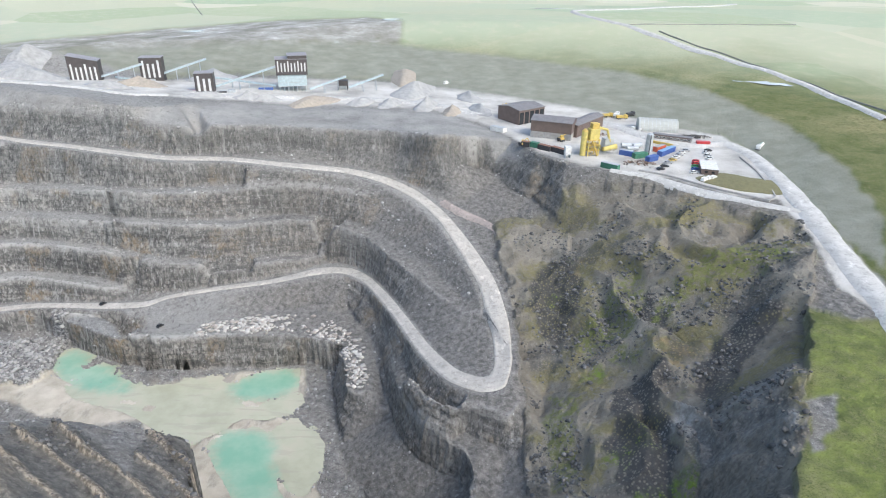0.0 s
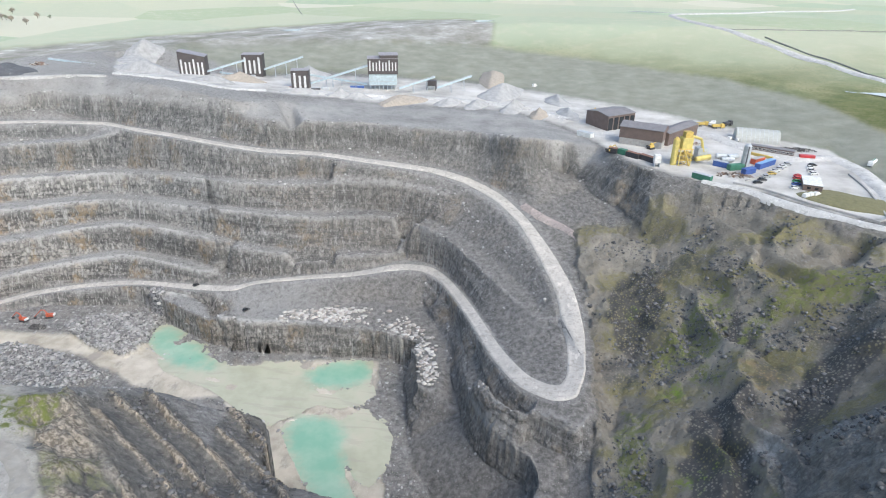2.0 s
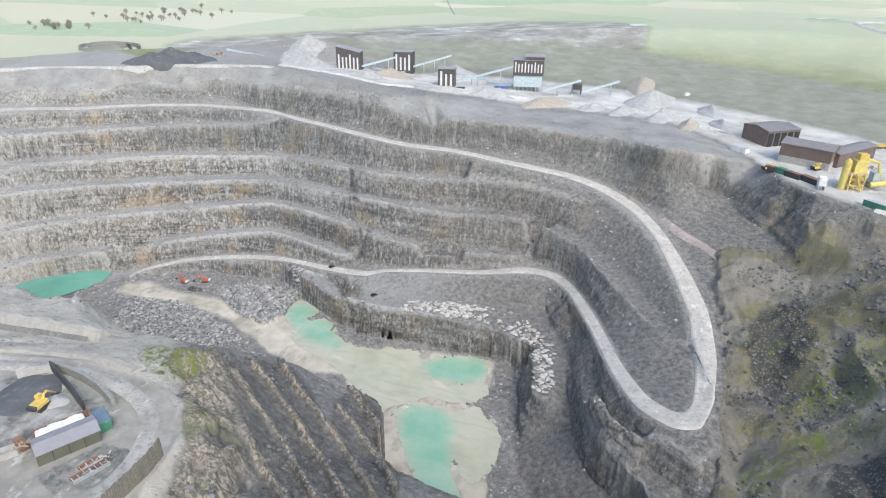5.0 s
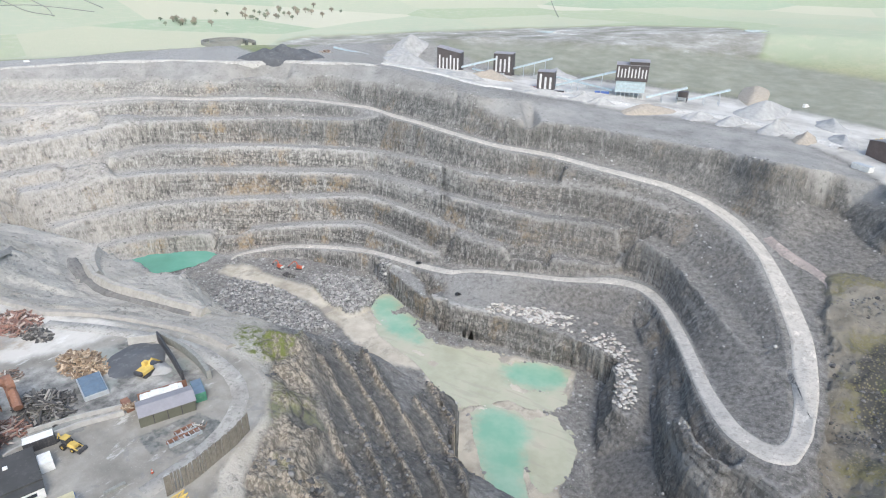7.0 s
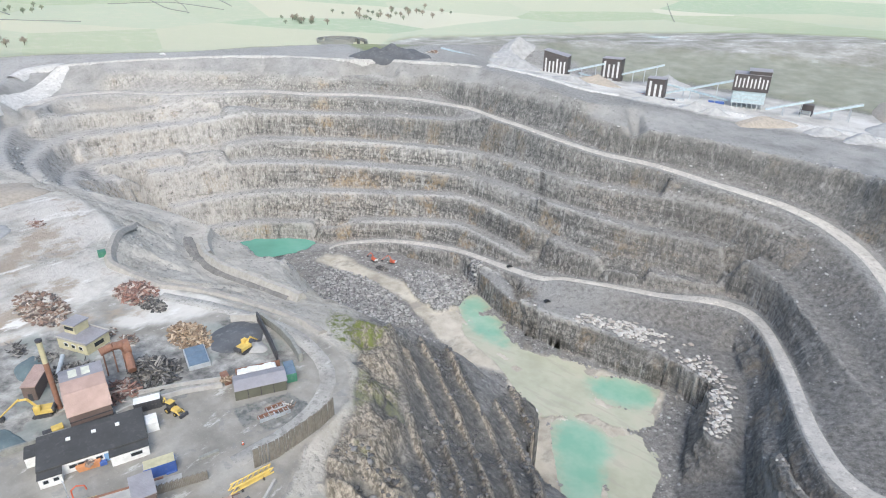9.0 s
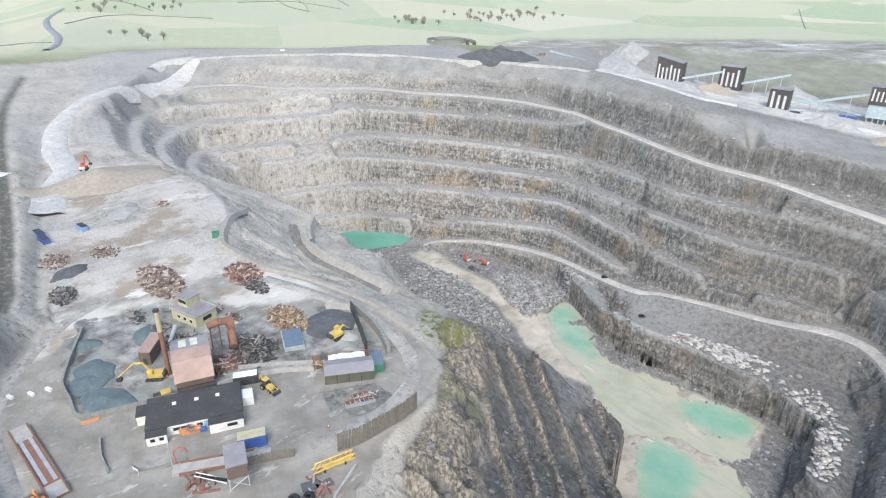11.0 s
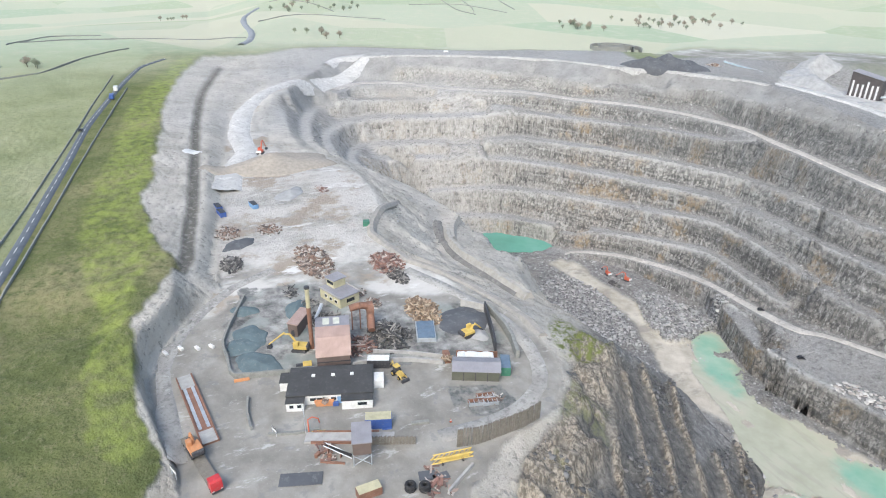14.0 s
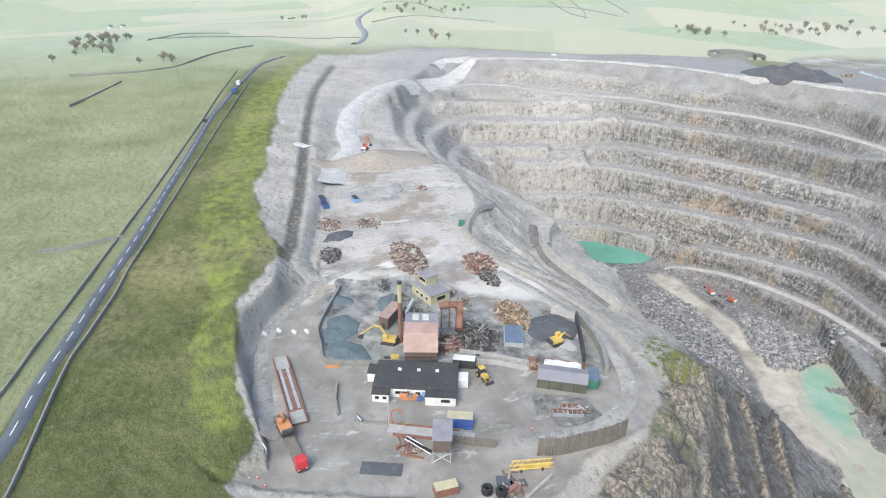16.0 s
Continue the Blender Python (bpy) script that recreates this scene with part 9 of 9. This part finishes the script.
field([(-123.4, -68.1, 7), (-139.8, -66, 7), (-155.9, -64.1, 7), (-170.1, -62.1, 7), (-205.2, -58, 7), (-233.8, -54.3, 7.4), (-294.6, -47.2, 8), (-372.1, -39.1, 8.6), (-454.3, -30.2, 9.2), (-551.3, -18.3, 10)], "dry stone wall beside the moor road", 0.9)
field([(-221, -80.7, 7), (-221.2, -71.3, 7), (-223.3, -61.9, 7), (-225.2, -53.8, 7)], "low dry stone wall across the pasture", 1.2)
for far_wall in ([(-545.9, -141.9, 4), (-550.6, -105.9, 4), (-571.2, -68.7, 4), (-636, -41.6, 4), (-686.4, -4.4, 4)], [(-449, -121.1, 4), (-486.6, -109.5, 4), (-518.6, -101, 4)], [(-739.2, -99.4, 2), (-762.1, -58.1, 2), (-774.5, 17.8, 2), (-757.1, 117.5, 4)], [(-721.7, -107.7, 2), (-826.2, -82.4, 2), (-823.1, -30.8, 2)],
                 [(-1244.4, 621.4, 10), (-999.1, 536.4, 10), (-912.6, 496.1, 10)], [(-1055.6, 443.7, 10), (-1043.6, 534.7, 10), (-928, 565.3, 10)], [(-1357.6, 608.9, 10), (-999.5, 501.9, 10), (-917.2, 501, 10)], [(-1235.9, 699.6, 10), (-957.7, 598.5, 10)], [(-540.9, 1381.6, 8), (-388.4, 1035.1, 8)], [(197.7, 721.1, 6), (288.1, 760.3, 6), (427.7, 797.8, 6)],
                 [(226.3, 689.6, 6), (268.5, 586.9, 6), (290.7, 508.6, 6), (300.1, 417.5, 6)], [(-917.2, 160.5, 12), (-952.3, 234.3, 12), (-894, 338.6, 12)], [(-1279.7, 248.4, 10), (-1112, 284.2, 10), (-982.7, 287, 10)]):
    field(far_wall, "grey field wall far across the pasture", 1.1)
# bunds and the ramp between the plateau and the lake
YARD = road_material("worn_yard_road", (0.42, 0.402, 0.37), (0.27, 0.257, 0.235))
lane([(-177.9, 72.7, 0), (-160.6, 80, 0), (-143.3, 85.6, 0), (-127.9, 87.6, 0), (-113.2, 84.9, 0), (-103.8, 79.3, 0), (-98.2, 69.8, 0), (-96.8, 59.1, 0), (-97.4, 47.8, 0)], 8.0, YARD, "worn grey yard road streaked with white lime", -0.75)
lane([(-113.2, -7, 0), (-134.2, -8, 0), (-149.4, -8.2, 0), (-162.7, -4.2, 0), (-176.7, 4.2, 0), (-188.5, 15.4, 0), (-196.5, 30.3, 0)], 7.0, YARD, "worn grey yard road beside the moor bank", -0.75)
RAMP = road_material("dark_ramp", (0.25, 0.238, 0.22), (0.16, 0.153, 0.143))
lane(LINES["ramp_in"][4:-4], 5.0, RAMP, "dark gravel ramp down towards the lake", 0.0)
wall_run("earth_bund", [tuple(q) for q in LINES["ramp_out"][::4]], 2.2, 4.5, plain("pale_earth", (0.42, 0.395, 0.35), 0.95, 0, 0.6, 0.4, (0.22, 0.21, 0.19)), "pale earth bund along the ramp", "bund", 0.35, 3.0, 0.2)
wall_run("earth_bund", [(-256.7, 100.9, 1), (-238.3, 87.2, 1), (-221.7, 76.1, 0.6), (-210, 71.9, 0.3), (-195.7, 74.4, 0), (-183.7, 76.3, 0), (-172.2, 83.5, 0), (-161.2, 88.9, 0), (-147.6, 92.1, 0), (-134.1, 93.4, 0), (-122.7, 93, 0)], 1.2, 4.5, plain("brown_earth", (0.33, 0.31, 0.28), 0.95), "brown earth bund along the plateau edge", "bund", 0.35, 3.0, 0.25)
# the spiral stone monument on the rim
cx, cy, cz = -590.6, 512.2, 16
mon = thing("stone_monument", spot(cx, cy, ground(cx, cy)), "round walled stone monument on the quarry rim", "monument")
for k, (r_, h_) in enumerate(((34, 4.0), (24, 5.5))):
    bm = bmesh.new()
    n_ = 40
    rows = []
    for i in range(n_ + 1):
        a = 0.3 + i * 5.6 / n_
        rows.append([bm.verts.new((q * math.cos(a), q * 0.8 * math.sin(a), z_)) for q, z_ in ((r_, -1.5), (r_ - 0.2, h_), (r_ - 2, h_), (r_ - 2.2, -1.5))])
    for a, b in zip(rows, rows[1:]):
        for j in range(3):
            bm.faces.new((a[j], b[j], b[j + 1], a[j + 1]))
    bmesh.ops.recalc_face_normals(bm, faces=bm.faces[:])
    part("ring_wall", bm, "stone", mon)
part("core_wall", B(((3, 30, 6), (-6, 0, -1)), ((3, 30, 6), (6, 0, -1))), "stone", mon)


def tree_kind(seed, leaf):
    """Small broad tree: tapered trunk, limbs and a ragged crown of leaf clumps."""
    rg = random.Random(seed)
    tr = bmesh.new()
    h = 7.0
    rod(tr, (0, 0, -0.5), (0.2, 0.1, h * 0.45), 0.35, 7, 0.22)
    tips = []
    for k in range(6):
        a = k * 1.05 + rg.uniform(-0.3, 0.3)
        e = Vector((math.cos(a) * rg.uniform(1.2, 2.4), math.sin(a) * rg.uniform(1.2, 2.4), h * rg.uniform(0.6, 0.95)))
        rod(tr, (0.15, 0.08, h * rg.uniform(0.25, 0.45)), e, 0.14, 5, 0.05)
        tips.append(e)
    cr = bmesh.new()
    for e in tips + [Vector((0, 0, h))]:
        for _ in range(34):
            q = e + Vector((rg.gauss(0, 0.9), rg.gauss(0, 0.9), rg.gauss(0, 0.65)))
            s = rg.uniform(0.25, 0.6)
            n = Euler((rg.uniform(0, 3), rg.uniform(0, 3), rg.uniform(0, 3))).to_matrix()
            v = [cr.verts.new(q + n @ Vector(c) * s) for c in ((-1, -0.6, 0), (1, -0.5, 0.1), (0.7, 0.8, 0), (-0.6, 0.7, 0.2))]
            cr.faces.new(v)
    root = thing("tree", Matrix.Translation((0, 0, -400)), "small round-crowned tree by the field walls" if leaf == "leaf" else "small brown autumn tree by the field walls", "tree", "trees on the pasture")
    part("trunk", tr, "bark", root)
    part("crown", cr, leaf, root)
    return root


kinds = [tree_kind(1, "leaf"), tree_kind(2, "leaf_brown"), tree_kind(3, "leaf")]
rg = random.Random(12)
used = set()
GROVES = [((-680.6, -151.4, 2), 34, 9), ((-719.2, -139.4, 2), 20, 7), ((-667, -159.8, 2), 30, 6), ((-1046.3, 257.8, 12), 60, 12), ((-1017, 297.2, 12), 40, 7), ((-767.6, 198.7, 12), 25, 6), ((-1321.3, 81.2, 2), 30, 6), ((-591.7, -91.8, 3), 16, 4), ((-776.5, 589.2, 10), 22, 7), ((-750.1, 592.1, 10), 20, 6), ((-746.8, 711.6, 10), 50, 9), ((-738.3, 832.1, 10), 50, 9), ((-756.3, 770.3, 10), 60, 8), ((-773.5, 598.5, 10), 30, 6), ((-754.7, 747.5, 10), 60, 9)]
for (gx, gy, gz), spread, n_ in GROVES:
    for _ in range(n_):
        x, y = gx + rg.gauss(0, spread * 0.6), gy + rg.gauss(0, spread * 0.6)
        k = rg.randrange(3)
        s = rg.uniform(0.7, 1.3)
        mm = Matrix.Translation((x, y, ground(x, y) - 0.3)) @ Matrix.Rotation(rg.uniform(0, 6.3), 4, "Z")
        if k not in used:
            used.add(k)
            kinds[k].matrix_basis = mm
            kinds[k].scale = (s, s, s)
        else:
            copy_thing(kinds[k], mm)
# pale cottage far off
for gx, gy, gz in ((-1359.6, -263.7, -20), (-1376.6, -244.9, -20)):
    hs = thing("cottage", spot(gx, gy, ground(gx, gy) - 0.3, 30), "pale far farmhouse with a grey roof", "house")
    part("wall", B(((12, 7, 5), (0, 0, 0))), "white", hs)
    bm = bmesh.new()
    prism(bm, [(-3.8, 4.9), (0, 8.0), (3.8, 4.9)], 12.6, axis="x")
    bmesh.ops.translate(bm, verts=bm.verts[:], vec=(-6.3, 0, 0))
    r_ = part("roof", bm, "dark_roof", hs)
    part("chimney", B(((0.9, 0.9, 1.8), (5, 0, 7))), "stone", r_)
# pools on the far tip and moor
for k, (p, rx, ry) in enumerate((((-64.7, 776.2, 16), 14, 10), ((-290.8, 746.7, 20), 16, 6), ((255.3, 506.2, 5), 20, 4), ((172.6, 1022, 6), 40, 7))):
    gx, gy = p[0], p[1]
    a0 = math.atan2(gy, gx)
    q = [(gx + rx * math.cos(t) * math.sin(a0) + ry * 1.6 * math.sin(t) * math.cos(a0), gy - rx * math.cos(t) * math.cos(a0) + ry * 1.6 * math.sin(t) * math.sin(a0), 0.0) for t in np.linspace(0, 6.28, 14)[:-1]]
    top_ = sum(ground(*c[:2]) for c in q) / len(q) + 0.35
    flat_sheet("water", q, top_, water_material("bright_pool", (0.6, 0.62, 0.63), 0.05), "bright shallow pool on the tip", "pool", 3.0)


def pick(mask, n, seed, keep=None):
    """Places on the land, drawn where a mask allows."""
    rg_ = np.random.RandomState(seed)
    w_ = (mask * np.abs(np.gradient(X, axis=0) * np.gradient(Y, axis=1) - np.gradient(X, axis=1) * np.gradient(Y, axis=0))).ravel()
    w_[~np.isfinite(w_)] = 0
    k = rg_.choice(w_.size, n, p=w_ / w_.sum())
    j = rg_.uniform(-0.5, 0.5, (n, 2))
    return np.stack([PX.ravel()[k] + j[:, 0], PY.ravel()[k] + j[:, 1], PZ.ravel()[k]], -1)


rs = np.random.RandomState(5)
view = (AZ < radians(118))[:, None] * np.ones_like(X)
for k, sd in (("rubble_1", 1), ("rubble_2", 2)):
    p = pick(MASK[k], 2600, sd)
    rocks("blasted_stone", p, 0.35 + 0.9 * rs.rand(len(p)) ** 2.5, BOULDER, "heap of blasted grey limestone blocks on the quarry floor", "rubble", sd)
shore = np.maximum.reduce([inside(k, X, Y, 4.0, 5.0, 9) for k in ("pond_nw", "pond_ne", "pond_s", "pond_se")]) * (1 - pool)
p = pick(np.clip(shore * 0.6 + MASK["floor"] * (1 - MASK["mud"]) * (1 - STEEP) * 0.5, 0, 1) * view, 3200, 7)
rocks("floor_stone", p, 0.2 + 0.7 * rs.rand(len(p)) ** 3, BOULDER, "scattered grey stone on the quarry floor", "rubble", 7)
bench = (1 - STEEP) * LOOSE * view * (Z < 16) * (1 - MASK["floor"]) * (1 - MASK["spoil"]) * (1 - MASK["rib_slope"]) * step(700, 450, R)
bench = bench * step(0.08, 0.6, blur(STEEP.copy(), 6))
p = pick(bench, 9000, 8)
rocks("bench_stone", p, 0.16 + 0.75 * rs.rand(len(p)) ** 4, BOULDER, "fallen grey stone along the quarry benches", "rubble", 8)
p = pick(np.maximum(MASK["spoil"] * (1 - MASK["plant_yard"]), MASK["rib_slope"]) * view * step(-0.1, 0.5, fbm(X / 14, Y / 14, 97, 3)), 6000, 9)
rocks("shale_blocks", p, 0.2 + 0.8 * rs.rand(len(p)) ** 3, SHALE, "dark broken shale blocks on the spoil slopes", "rubble", 9)
# pale stones dumped along the strip bench
toe_line = resample(LINES["strip_toe"], 900)
edge_line = resample(LINES["strip_crest"], 130)[52:122]
mates = np.array([toe_line[np.argmin(np.hypot(toe_line[:, 0] - q[0], toe_line[:, 1] - q[1]))] for q in edge_line])
p = np.repeat(edge_line, 8, 0)
u = np.where(rs.rand(len(p)) < 0.5, 0.3, 0.62)[:, None] + rs.normal(0, 0.07, (len(p), 1))
p = p + (np.repeat(mates, 8, 0) - p) * u + np.concatenate([rs.normal(0, 1.2, (len(p), 2)), np.zeros((len(p), 1))], 1)
p[:, 2] = [ground(*q[:2]) + 0.35 for q in p]
PALE_STONE = island_material("pale_dumped_stone", [(0.0, (0.38, 0.33, 0.29)), (0.5, (0.6, 0.57, 0.52)), (1.0, (0.72, 0.7, 0.66))])
rocks("dumped_stone", p, 0.55 + 1.0 * rs.rand(len(p)) ** 2, PALE_STONE, "pale heaps of stone dumped along the bench", "rubble", 10, 0.35)
tuft = (1 - MASK["quarry"]) * view * step(330, 200, R) * (A > 0)
